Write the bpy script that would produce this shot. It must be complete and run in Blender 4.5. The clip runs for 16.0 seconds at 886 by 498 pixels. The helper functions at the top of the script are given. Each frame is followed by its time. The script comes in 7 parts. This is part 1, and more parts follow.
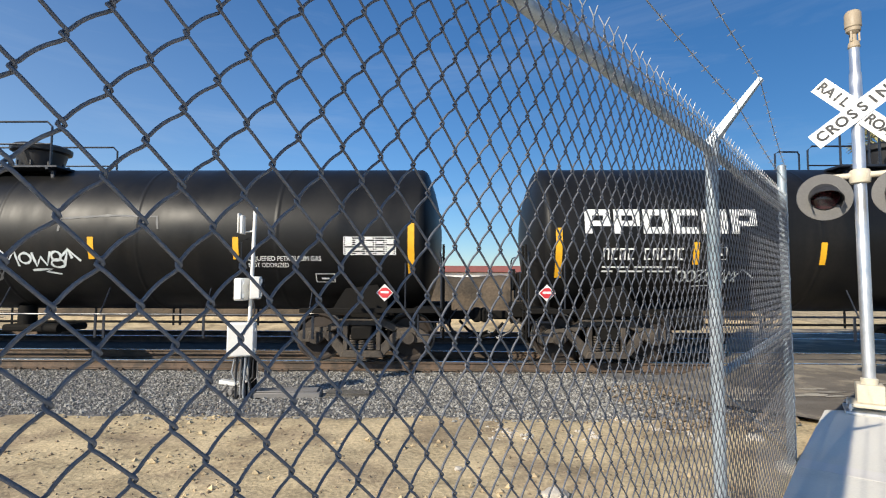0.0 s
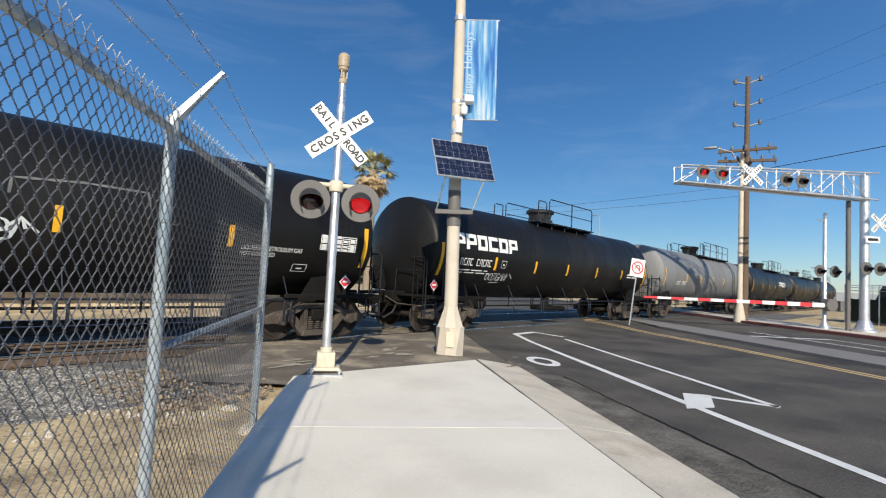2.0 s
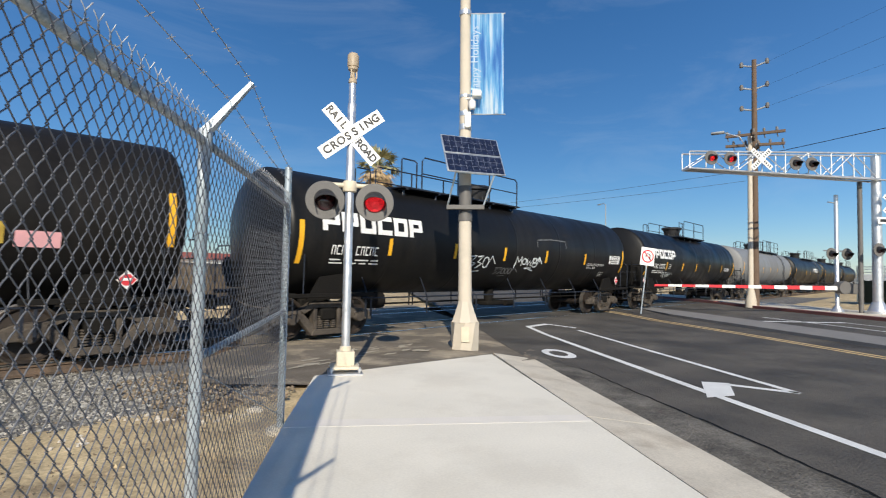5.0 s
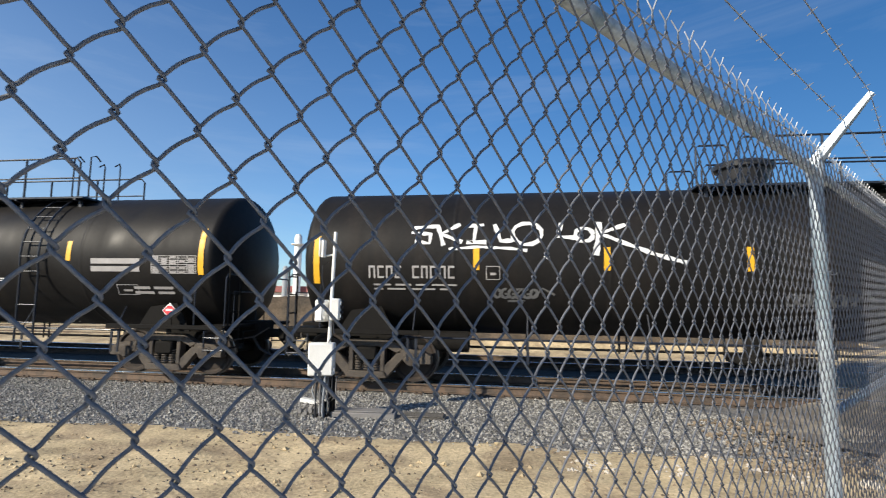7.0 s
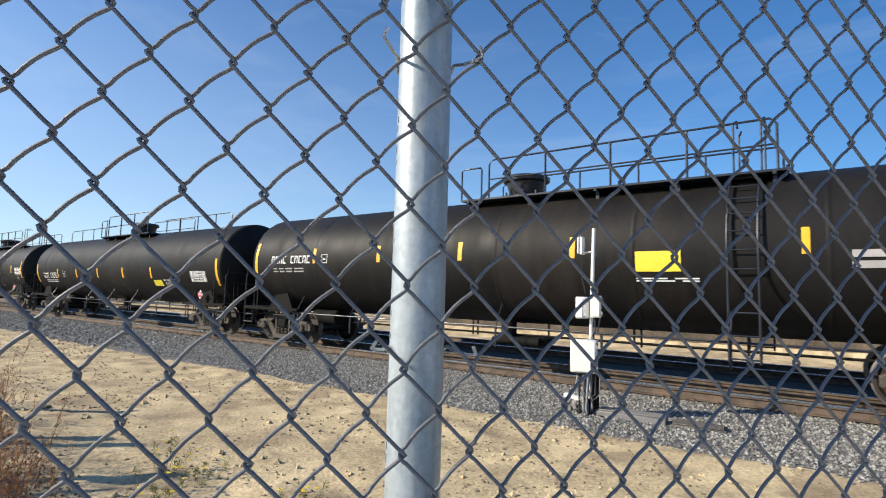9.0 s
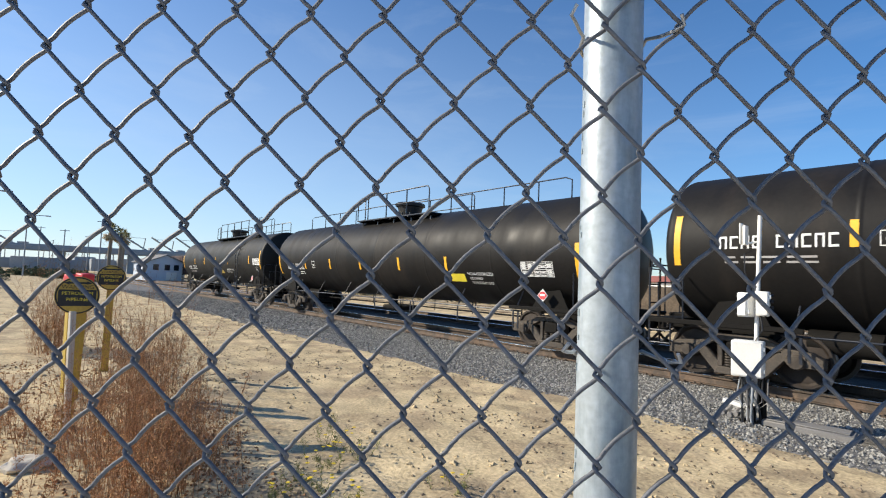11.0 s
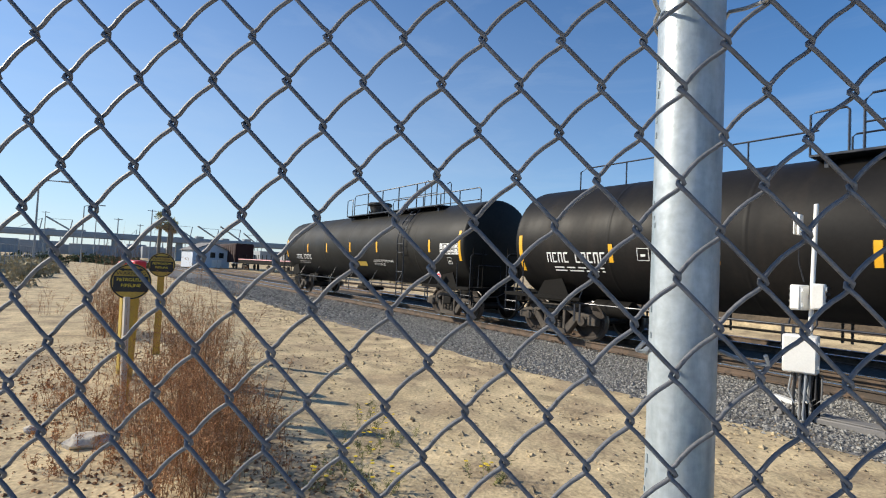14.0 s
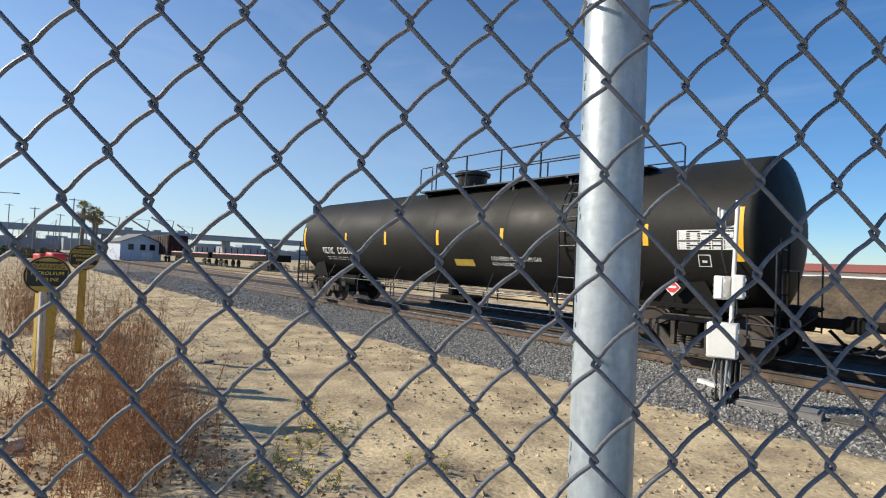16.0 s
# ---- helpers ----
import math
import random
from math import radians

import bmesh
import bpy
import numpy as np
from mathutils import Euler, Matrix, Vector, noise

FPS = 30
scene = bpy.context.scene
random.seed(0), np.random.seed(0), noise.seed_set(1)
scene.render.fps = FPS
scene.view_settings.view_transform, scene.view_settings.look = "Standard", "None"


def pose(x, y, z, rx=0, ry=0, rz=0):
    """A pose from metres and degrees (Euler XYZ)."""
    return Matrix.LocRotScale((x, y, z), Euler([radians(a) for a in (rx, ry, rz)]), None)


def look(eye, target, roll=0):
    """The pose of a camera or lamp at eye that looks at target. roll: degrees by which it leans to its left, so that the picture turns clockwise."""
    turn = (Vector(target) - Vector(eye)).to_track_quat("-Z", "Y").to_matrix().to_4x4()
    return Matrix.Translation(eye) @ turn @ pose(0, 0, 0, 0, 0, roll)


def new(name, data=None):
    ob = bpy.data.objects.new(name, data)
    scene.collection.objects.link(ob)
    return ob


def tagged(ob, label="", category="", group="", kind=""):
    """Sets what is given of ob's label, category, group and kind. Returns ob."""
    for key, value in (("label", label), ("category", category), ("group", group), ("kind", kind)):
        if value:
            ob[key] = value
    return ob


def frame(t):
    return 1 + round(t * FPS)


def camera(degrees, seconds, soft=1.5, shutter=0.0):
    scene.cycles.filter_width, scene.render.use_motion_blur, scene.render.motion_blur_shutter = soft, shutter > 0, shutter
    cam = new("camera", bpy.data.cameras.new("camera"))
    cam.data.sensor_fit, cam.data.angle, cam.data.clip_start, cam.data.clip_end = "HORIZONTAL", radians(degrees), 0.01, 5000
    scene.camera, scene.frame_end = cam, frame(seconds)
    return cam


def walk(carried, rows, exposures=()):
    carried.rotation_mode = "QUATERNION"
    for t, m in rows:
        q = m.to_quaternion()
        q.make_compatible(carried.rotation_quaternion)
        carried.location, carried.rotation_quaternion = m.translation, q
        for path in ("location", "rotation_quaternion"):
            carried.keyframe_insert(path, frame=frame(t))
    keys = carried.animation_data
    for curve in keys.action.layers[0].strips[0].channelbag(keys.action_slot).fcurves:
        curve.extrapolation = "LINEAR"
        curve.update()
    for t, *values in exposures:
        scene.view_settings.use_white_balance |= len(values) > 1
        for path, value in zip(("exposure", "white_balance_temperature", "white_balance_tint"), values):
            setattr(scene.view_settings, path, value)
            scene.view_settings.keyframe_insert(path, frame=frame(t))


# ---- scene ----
# ---------------------------------------------------------------- camera and its walk
cam = camera(81.24, 16.0, soft=1.1, shutter=0.1)


def aim(x, y, z, yaw, pitch, roll):
    """Pose of the camera from its place, compass turn, tilt and lean."""
    yw, pt = radians(yaw), radians(pitch)
    way = Vector((-math.sin(yw) * math.cos(pt), math.cos(yw) * math.cos(pt), math.sin(pt)))
    return look((x, y, z), Vector((x, y, z)) + way, roll)


PATH = [
    (0.0, -0.156, 0.030, 1.528, 1.07, 3.46, 0.18),
    (0.5, -0.109, 0.069, 1.526, -3.03, 3.42, 1.50),
    (1.0, 0.029, -0.004, 1.522, -17.23, 3.20, 2.78),
    (1.5, 0.118, -0.049, 1.510, -33.79, 3.25, 3.35),
    (2.0, 0.192, -0.182, 1.487, -47.26, 3.28, 2.84),
    (2.5, 0.267, -0.189, 1.505, -57.35, 3.18, 2.34),
    (3.0, 0.287, -0.191, 1.515, -63.27, 3.34, 1.84),
    (3.2, 0.262, -0.221, 1.517, -64.41, 3.33, 1.77),
    (4.2, 0.180, -0.177, 1.519, -56.50, 3.30, 1.53),
    (5.3, 0.060, -0.073, 1.528, -37.95, 3.37, 1.34),
    (5.5, 0.078, -0.053, 1.519, -30.04, 4.32, 1.77),
    (6.0, 0.001, 0.056, 1.547, -14.63, 4.98, 1.61),
    (6.5, -0.086, 0.044, 1.555, -1.25, 5.50, 1.12),
    (7.0, -0.216, -0.000, 1.544, 8.85, 5.86, 0.82),
    (7.5, -0.246, -0.066, 1.547, 17.21, 5.74, 1.16),
    (8.0, -0.297, -0.083, 1.537, 24.19, 5.47, 1.36),
    (8.5, -0.323, -0.106, 1.530, 30.44, 5.18, 1.49),
    (9.0, -0.333, -0.121, 1.535, 36.01, 4.99, 1.56),
    (9.5, -0.341, -0.138, 1.537, 40.91, 4.53, 2.26),
    (10.0, -0.375, -0.132, 1.543, 45.19, 4.16, 1.72),
    (10.2, -0.375, -0.134, 1.541, 46.66, 4.06, 1.75),
    (12.3, -0.422, -0.140, 1.539, 54.15, 2.62, 3.01),
    (12.5, -0.422, -0.144, 1.539, 54.49, 2.48, 3.04),
    (13.0, -0.428, -0.146, 1.539, 55.04, 2.34, 2.95),
    (13.5, -0.425, -0.149, 1.540, 55.20, 2.23, 2.80),
    (14.0, -0.424, -0.142, 1.542, 54.88, 2.19, 2.68),
    (14.5, -0.417, -0.134, 1.540, 54.14, 2.03, 2.76),
    (15.0, -0.419, -0.127, 1.540, 53.15, 1.98, 2.81),
    (15.5, -0.422, -0.124, 1.543, 51.69, 1.69, 2.56),
    (16.0, -0.423, -0.121, 1.541, 48.72, 1.65, 2.60),
]
walk(cam, [(r[0], aim(*r[1:])) for r in PATH], exposures=[(0.0, 0.28), (0.8, 0.18), (2.0, 0.12), (3.2, 0.10), (5.5, 0.12), (7.0, 0.30), (9.5, 0.44), (13.0, 0.30), (16.0, 0.23)])

# ---------------------------------------------------------------- world and sun
SUN_AZ = (-0.69, -0.72)      # towards the sun, on the ground
SUN_EL = radians(29)
world = bpy.data.worlds.new("sky")
scene.world = world
world.use_nodes = True
wn = world.node_tree.nodes
sky = wn.new("ShaderNodeTexSky")
sky.sky_type = "NISHITA"
sky.sun_disc = False
sky.sun_elevation = SUN_EL
sky.sun_rotation = math.atan2(SUN_AZ[0], SUN_AZ[1])
sky.altitude = 0
sky.air_density = 1.0
sky.dust_density = 0.12
sky.ozone_density = 6.5
wn["Background"].inputs["Strength"].default_value = 0.097
wl = world.node_tree.links
# haze brightens the sky towards the sun's side; thin cirrus drifts high up
deep = wn.new("ShaderNodeHueSaturation")
wl.new(sky.outputs[0], deep.inputs["Color"])
sky_way = wn.new("ShaderNodeTexCoord")
to_sun = wn.new("ShaderNodeVectorMath")
to_sun.operation = "DOT_PRODUCT"
to_sun.inputs[1].default_value = (SUN_AZ[0], SUN_AZ[1], 0.15)
wl.new(sky_way.outputs["Generated"], to_sun.inputs[0])
richer = wn.new("ShaderNodeMapRange")
richer.inputs["From Min"].default_value = -1.0
richer.inputs["From Max"].default_value = 0.5
richer.inputs["To Min"].default_value = 1.17
richer.inputs["To Max"].default_value = 1.03
wl.new(to_sun.outputs["Value"], richer.inputs["Value"])
wl.new(richer.outputs[0], deep.inputs["Saturation"])
haze = wn.new("ShaderNodeMapRange")
haze.interpolation_type = "SMOOTHSTEP"
haze.inputs["From Min"].default_value = -1.05
haze.inputs["From Max"].default_value = -0.42
haze.inputs["To Min"].default_value = 0.74
haze.inputs["To Max"].default_value = 1.30
wl.new(to_sun.outputs["Value"], haze.inputs["Value"])
lift = wn.new("ShaderNodeVectorMath")
lift.operation = "SCALE"
wl.new(deep.outputs[0], lift.inputs[0])
wl.new(haze.outputs[0], lift.inputs["Scale"])
wisp_map = wn.new("ShaderNodeMapping")
wisp_map.inputs["Rotation"].default_value = (0.0, 0.12, 0.5)
wisp_map.inputs["Scale"].default_value = (1.1, 2.6, 9.0)
wl.new(sky_way.outputs["Generated"], wisp_map.inputs["Vector"])
wisp = wn.new("ShaderNodeTexNoise")
wisp.inputs["Scale"].default_value = 1.5
wisp.inputs["Detail"].default_value = 7
wisp.inputs["Roughness"].default_value = 0.62
wisp.inputs["Distortion"].default_value = 0.5
wl.new(wisp_map.outputs[0], wisp.inputs["Vector"])
thin = wn.new("ShaderNodeMapRange")
thin.inputs["From Min"].default_value = 0.50
thin.inputs["From Max"].default_value = 0.80
thin.inputs["To Max"].default_value = 0.13
wl.new(wisp.outputs["Fac"], thin.inputs["Value"])
cirrus = wn.new("ShaderNodeMix")
cirrus.data_type = "RGBA"
cirrus.inputs["B"].default_value = (6.2, 7.0, 7.8, 1)
wl.new(thin.outputs[0], cirrus.inputs["Factor"])
wl.new(lift.outputs[0], cirrus.inputs["A"])
# pale haze low in the sky, thickest towards the sun's side
level = wn.new("ShaderNodeSeparateXYZ")
wl.new(sky_way.outputs["Generated"], level.inputs[0])
low_sky = wn.new("ShaderNodeMapRange")
low_sky.interpolation_type = "SMOOTHSTEP"
low_sky.inputs["From Min"].default_value = 0.62
low_sky.inputs["From Max"].default_value = -0.05
wl.new(level.outputs["Z"], low_sky.inputs["Value"])
sunward = wn.new("ShaderNodeMapRange")
sunward.interpolation_type = "SMOOTHSTEP"
sunward.inputs["From Min"].default_value = -0.75
sunward.inputs["From Max"].default_value = 0.75
sunward.inputs["To Min"].default_value = 0.05
sunward.inputs["To Max"].default_value = 0.54
wl.new(to_sun.outputs["Value"], sunward.inputs["Value"])
pale = wn.new("ShaderNodeMath")
pale.operation = "MULTIPLY"
wl.new(low_sky.outputs[0], pale.inputs[0])
wl.new(sunward.outputs[0], pale.inputs[1])
hazy = wn.new("ShaderNodeMix")
hazy.data_type = "RGBA"
hazy.inputs["B"].default_value = (5.0, 6.1, 7.2, 1)
wl.new(pale.outputs[0], hazy.inputs["Factor"])
wl.new(cirrus.outputs["Result"], hazy.inputs["A"])
wl.new(hazy.outputs["Result"], wn["Background"].inputs["Color"])
sun = new("sun", bpy.data.lights.new("sun", "SUN"))
sun.data.energy = 5.0
sun.data.angle = radians(0.53)
sun.data.color = (1.0, 0.91, 0.75)
sun.matrix_world = look((0, 0, 30), (-SUN_AZ[0] * math.cos(SUN_EL), -SUN_AZ[1] * math.cos(SUN_EL), 30 - math.sin(SUN_EL)))


# ---------------------------------------------------------------- materials
def mat(name, color, rough=0.6, metal=0.0, vary=0.15, scale=6.0, fine=60.0, bump=0.0, second=None, cover=0.5, spec=0.5, coat=0.0, emit=None, power=0.0, per_object=0.0, stretch=None):
    """A surface: base colour varied at two scales, a second tone in stains, and fine relief."""
    m = bpy.data.materials.new(name)
    m.use_nodes = True
    nt = m.node_tree
    n, l = nt.nodes, nt.links
    b = n["Principled BSDF"]
    b.inputs["Roughness"].default_value = rough
    b.inputs["Metallic"].default_value = metal
    b.inputs["Specular IOR Level"].default_value = spec
    b.inputs["Coat Weight"].default_value = coat
    co = n.new("ShaderNodeTexCoord")
    src = co.outputs["Object"]
    if stretch:
        mp = n.new("ShaderNodeMapping")
        mp.inputs["Scale"].default_value = stretch
        l.new(src, mp.inputs["Vector"])
        src = mp.outputs[0]
    big = n.new("ShaderNodeTexNoise")
    big.inputs["Scale"].default_value = scale
    big.inputs["Detail"].default_value = 5
    l.new(src, big.inputs["Vector"])
    small = n.new("ShaderNodeTexNoise")
    small.inputs["Scale"].default_value = fine
    small.inputs["Detail"].default_value = 4
    l.new(co.outputs["Object"], small.inputs["Vector"])
    add = n.new("ShaderNodeMath")
    add.operation = "ADD"
    l.new(big.outputs["Fac"], add.inputs[0])
    l.new(small.outputs["Fac"], add.inputs[1])
    rng = n.new("ShaderNodeMapRange")
    rng.inputs["From Min"].default_value = 0.65
    rng.inputs["From Max"].default_value = 1.35
    rng.inputs["To Min"].default_value = 1 - vary
    rng.inputs["To Max"].default_value = 1 + vary
    l.new(add.outputs[0], rng.inputs["Value"])
    mul = n.new("ShaderNodeVectorMath")
    mul.operation = "SCALE"
    l.new(rng.outputs[0], mul.inputs["Scale"])
    if second:
        mix = n.new("ShaderNodeMix")
        mix.data_type = "RGBA"
        mix.inputs["A"].default_value = (*color, 1)
        mix.inputs["B"].default_value = (*second, 1)
        ramp = n.new("ShaderNodeMapRange")
        ramp.inputs["From Min"].default_value = 1 - cover - 0.06
        ramp.inputs["From Max"].default_value = 1 - cover + 0.06
        blot = n.new("ShaderNodeTexNoise")
        blot.inputs["Scale"].default_value = scale * 0.6
        blot.inputs["Detail"].default_value = 8
        blot.inputs["Roughness"].default_value = 0.65
        l.new(src, blot.inputs["Vector"])
        l.new(blot.outputs["Fac"], ramp.inputs["Value"])
        l.new(ramp.outputs[0], mix.inputs["Factor"])
        l.new(mix.outputs["Result"], mul.inputs[0])
    else:
        mul.inputs[0].default_value = color
    last = mul.outputs[0]
    if per_object:
        info = n.new("ShaderNodeObjectInfo")
        geo = n.new("ShaderNodeNewGeometry")
        su = n.new("ShaderNodeMath")
        su.operation = "ADD"
        l.new(info.outputs["Random"], su.inputs[0])
        l.new(geo.outputs["Random Per Island"], su.inputs[1])
        fr = n.new("ShaderNodeMath")
        fr.operation = "FRACT"
        l.new(su.outputs[0], fr.inputs[0])
        r2 = n.new("ShaderNodeMapRange")
        r2.inputs["To Min"].default_value = 1 - per_object
        r2.inputs["To Max"].default_value = 1 + per_object
        l.new(fr.outputs[0], r2.inputs["Value"])
        m2 = n.new("ShaderNodeVectorMath")
        m2.operation = "SCALE"
        l.new(last, m2.inputs[0])
        l.new(r2.outputs[0], m2.inputs["Scale"])
        last = m2.outputs[0]
    l.new(last, b.inputs["Base Color"])
    rr = n.new("ShaderNodeMapRange")
    rr.inputs["From Min"].default_value = 0.3
    rr.inputs["From Max"].default_value = 0.7
    rr.inputs["To Min"].default_value = max(0.02, rough - 0.12)
    rr.inputs["To Max"].default_value = min(1.0, rough + 0.12)
    l.new(big.outputs["Fac"], rr.inputs["Value"])
    l.new(rr.outputs[0], b.inputs["Roughness"])
    if bump:
        bp = n.new("ShaderNodeBump")
        bp.inputs["Strength"].default_value = min(1.0, bump)
        bp.inputs["Distance"].default_value = 0.02
        l.new(add.outputs[0], bp.inputs["Height"])
        l.new(bp.outputs[0], b.inputs["Normal"])
    if emit:
        b.inputs["Emission Color"].default_value = (*emit, 1)
        b.inputs["Emission Strength"].default_value = power
    return m


M_GALV = mat("galvanised", (0.40, 0.45, 0.49), 0.48, 0.3, 0.22, 16, 120, 0.04, second=(0.22, 0.285, 0.33), cover=0.47, stretch=(1, 1, 0.16))
M_WIRE = mat("galvanised_wire", (0.140, 0.145, 0.160), 0.58, 0.0, 0.3, 30, 300, spec=0.3)
M_STAMP = mat("grey_post_stamp", (0.23, 0.28, 0.31), 0.7, 0.1, 0.3, 60, 200)
M_BARB = mat("barb_wire", (0.40, 0.41, 0.42), 0.45, 0.7, 0.2, 30, 300)
M_TANK = mat("black_tank_paint", (0.0085, 0.0085, 0.0088), 0.42, 0.0, 0.25, 0.7, 14, 0.02, second=(0.015, 0.0138, 0.0125), cover=0.42, spec=0.25, stretch=(2.2, 1, 0.35))
M_TANKB = mat("brown_black_tank_paint", (0.0125, 0.0115, 0.0110), 0.52, 0.0, 0.25, 0.7, 14, 0.02, second=(0.020, 0.0168, 0.0145), cover=0.42, spec=0.16, stretch=(2.2, 1, 0.35))
M_TANKG = mat("grey_tank_paint", (0.20, 0.205, 0.21), 0.55, 0.0, 0.12, 0.8, 14, 0.02, second=(0.175, 0.17, 0.165), cover=0.45, stretch=(2.2, 1, 0.35))
M_TANKO = mat("olive_black_tank_paint", (0.0185, 0.0180, 0.0165), 0.55, 0.0, 0.22, 0.7, 14, 0.02, second=(0.024, 0.0225, 0.020), cover=0.45, spec=0.16)
M_UNDER = mat("underframe_grime", (0.012, 0.011, 0.010), 0.8, 0.0, 0.4, 3, 40, 0.2, spec=0.12)
M_OLDASPH = mat("old_rough_asphalt", (0.150, 0.138, 0.120), 0.95, 0.0, 0.6, 2.5, 45, 1.0, second=(0.100, 0.092, 0.080), cover=0.45, spec=0.2)
M_TRUCK = mat("truck_casting", (0.085, 0.070, 0.056), 0.8, 0.1, 0.4, 4, 50, 0.3, second=(0.045, 0.037, 0.031), cover=0.45)
M_WHEEL = mat("wheel_steel", (0.042, 0.032, 0.026), 0.6, 0.4, 0.3, 4, 50, 0.1)
M_TREAD = mat("polished_steel", (0.62, 0.62, 0.63), 0.22, 0.95, 0.15, 6, 80)
M_BLUEBLK = mat("railing_paint", (0.016, 0.020, 0.030), 0.4, 0.1, 0.3, 5, 60)
M_YELLOW = mat("reflective_yellow", (0.85, 0.44, 0.02), 0.5, 0.0, 0.15, 10, 80)
M_LEMON = mat("yellow_panel", (0.82, 0.66, 0.05), 0.5, 0.0, 0.12, 8, 80)
M_WHITE = mat("white_lettering", (0.78, 0.78, 0.76), 0.6, 0.0, 0.1, 5, 60)
M_FADED = mat("faded_lettering", (0.38, 0.36, 0.35), 0.7, 0.0, 0.2, 5, 60)
M_GRAF = mat("spray_paint", (0.62, 0.66, 0.66), 0.6, 0.0, 0.2, 3, 40)
M_GRAFG = mat("grey_spray_paint", (0.13, 0.13, 0.13), 0.6, 0.0, 0.3, 3, 40)
M_PINK = mat("pink_placard", (0.80, 0.42, 0.44), 0.5, 0.0, 0.1, 5, 60)
M_RED = mat("red_paint", (0.62, 0.04, 0.05), 0.5, 0.0, 0.15, 6, 60)
M_BLACK = mat("black_paint", (0.018, 0.018, 0.02), 0.5, 0.0, 0.25, 8, 80)
M_DIRT = mat("dry_dirt", (0.53, 0.42, 0.255), 0.95, 0.0, 0.42, 2.0, 26, 0.55, second=(0.37, 0.285, 0.18), cover=0.47, spec=0.12)
M_STONE = mat("ballast_stone", (0.245, 0.235, 0.212), 0.9, 0.0, 0.25, 9, 60, 0.3, spec=0.2, per_object=0.58)
M_BALLAST = mat("ballast_bed", (0.165, 0.16, 0.155), 0.95, 0.0, 0.6, 9, 40, 1.0, second=(0.26, 0.245, 0.22), cover=0.4, spec=0.2)
# ballast with the train's shadow put into its colour
M_SHADEBED = mat("shadow_dark_ballast", (0.060, 0.055, 0.049), 0.95, 0.0, 0.5, 6, 40, 0.8, second=(0.095, 0.086, 0.074), cover=0.4, spec=0.15)
M_PEBBLE = mat("dirt_pebble", (0.23, 0.18, 0.125), 0.95, 0.0, 0.25, 9, 60, 0.3, spec=0.15, per_object=0.4)
M_PALE = mat("pale_stone", (0.52, 0.47, 0.40), 0.9, 0.0, 0.2, 9, 60, 0.3, spec=0.2)
M_RAIL = mat("rusty_rail", (0.145, 0.100, 0.070), 0.8, 0.2, 0.3, 5, 60, 0.2, second=(0.085, 0.064, 0.048), cover=0.5)
M_TIE = mat("weathered_tie", (0.135, 0.098, 0.072), 0.9, 0.0, 0.35, 4, 50, 0.5, per_object=0.3)
M_CONC = mat("sidewalk_concrete", (0.78, 0.735, 0.635), 0.85, 0.0, 0.07, 1.1, 45, 0.12, second=(0.72, 0.672, 0.575), cover=0.45, spec=0.25)
M_KERB = mat("gutter_concrete", (0.62, 0.56, 0.46), 0.9, 0.0, 0.16, 2.2, 45, 0.25, second=(0.50, 0.435, 0.345), cover=0.42, spec=0.25)
M_TROWEL = mat("trowelled_concrete", (0.77, 0.72, 0.645), 0.8, 0.0, 0.06, 3, 60, 0.05)
M_RIM = mat("worn_wheel_rim", (0.17, 0.155, 0.14), 0.42, 0.7, 0.25, 6, 60)
M_LED = mat("red_led", (0.5, 0.01, 0.015), 0.3, 0.0, 0.05, 60, 200, emit=(1.0, 0.03, 0.04), power=1.7)
M_PALEBLUE = mat("pale_banner_ink", (0.50, 0.68, 0.82), 0.6, 0.0, 0.05, 5, 60)
M_DRIVE = mat("grey_driveway", (0.26, 0.25, 0.235), 0.9, 0.0, 0.15, 1.0, 40, 0.2, second=(0.33, 0.31, 0.28), cover=0.4)
M_ASPH = mat("asphalt", (0.102, 0.092, 0.080), 0.85, 0.0, 0.55, 0.7, 60, 0.8, second=(0.072, 0.066, 0.059), cover=0.45, spec=0.3)
M_APRON = mat("worn_asphalt", (0.175, 0.15, 0.12), 0.92, 0.0, 0.35, 1.6, 50, 0.5, second=(0.36, 0.305, 0.225), cover=0.45, spec=0.25)
M_MEDIAN = mat("median_concrete", (0.22, 0.21, 0.20), 0.9, 0.0, 0.15, 1.5, 50, 0.2, spec=0.25)
M_ROADW = mat("road_paint_white", (0.74, 0.74, 0.72), 0.75, 0.0, 0.12, 3, 60, 0.1, second=(0.6, 0.6, 0.58), cover=0.3)
M_ROADY = mat("road_paint_yellow", (0.66, 0.47, 0.22), 0.75, 0.0, 0.15, 3, 60, 0.1)
M_REDKERB = mat("red_kerb_paint", (0.20, 0.075, 0.065), 0.8, 0.0, 0.25, 2, 40, 0.1)
M_CPOLE = mat("concrete_pole", (0.56, 0.50, 0.41), 0.85, 0.0, 0.1, 2, 120, 0.15, second=(0.50, 0.45, 0.37), cover=0.45)
M_SIGNW = mat("sign_white", (0.82, 0.82, 0.80), 0.5, 0.0, 0.05, 4, 60)
M_BOX = mat("white_enclosure", (0.78, 0.77, 0.73), 0.5, 0.0, 0.07, 4, 60)
M_CREAM = mat("cream_casting", (0.62, 0.55, 0.42), 0.6, 0.0, 0.12, 6, 60)
M_HOOD = mat("signal_backplate", (0.125, 0.12, 0.115), 0.6, 0.0, 0.18, 4, 60)
M_LENSON = mat("lit_red_lens", (0.30, 0.006, 0.01), 0.3, 0.0, 0.05, 60, 200, emit=(1.0, 0.012, 0.02), power=0.16)
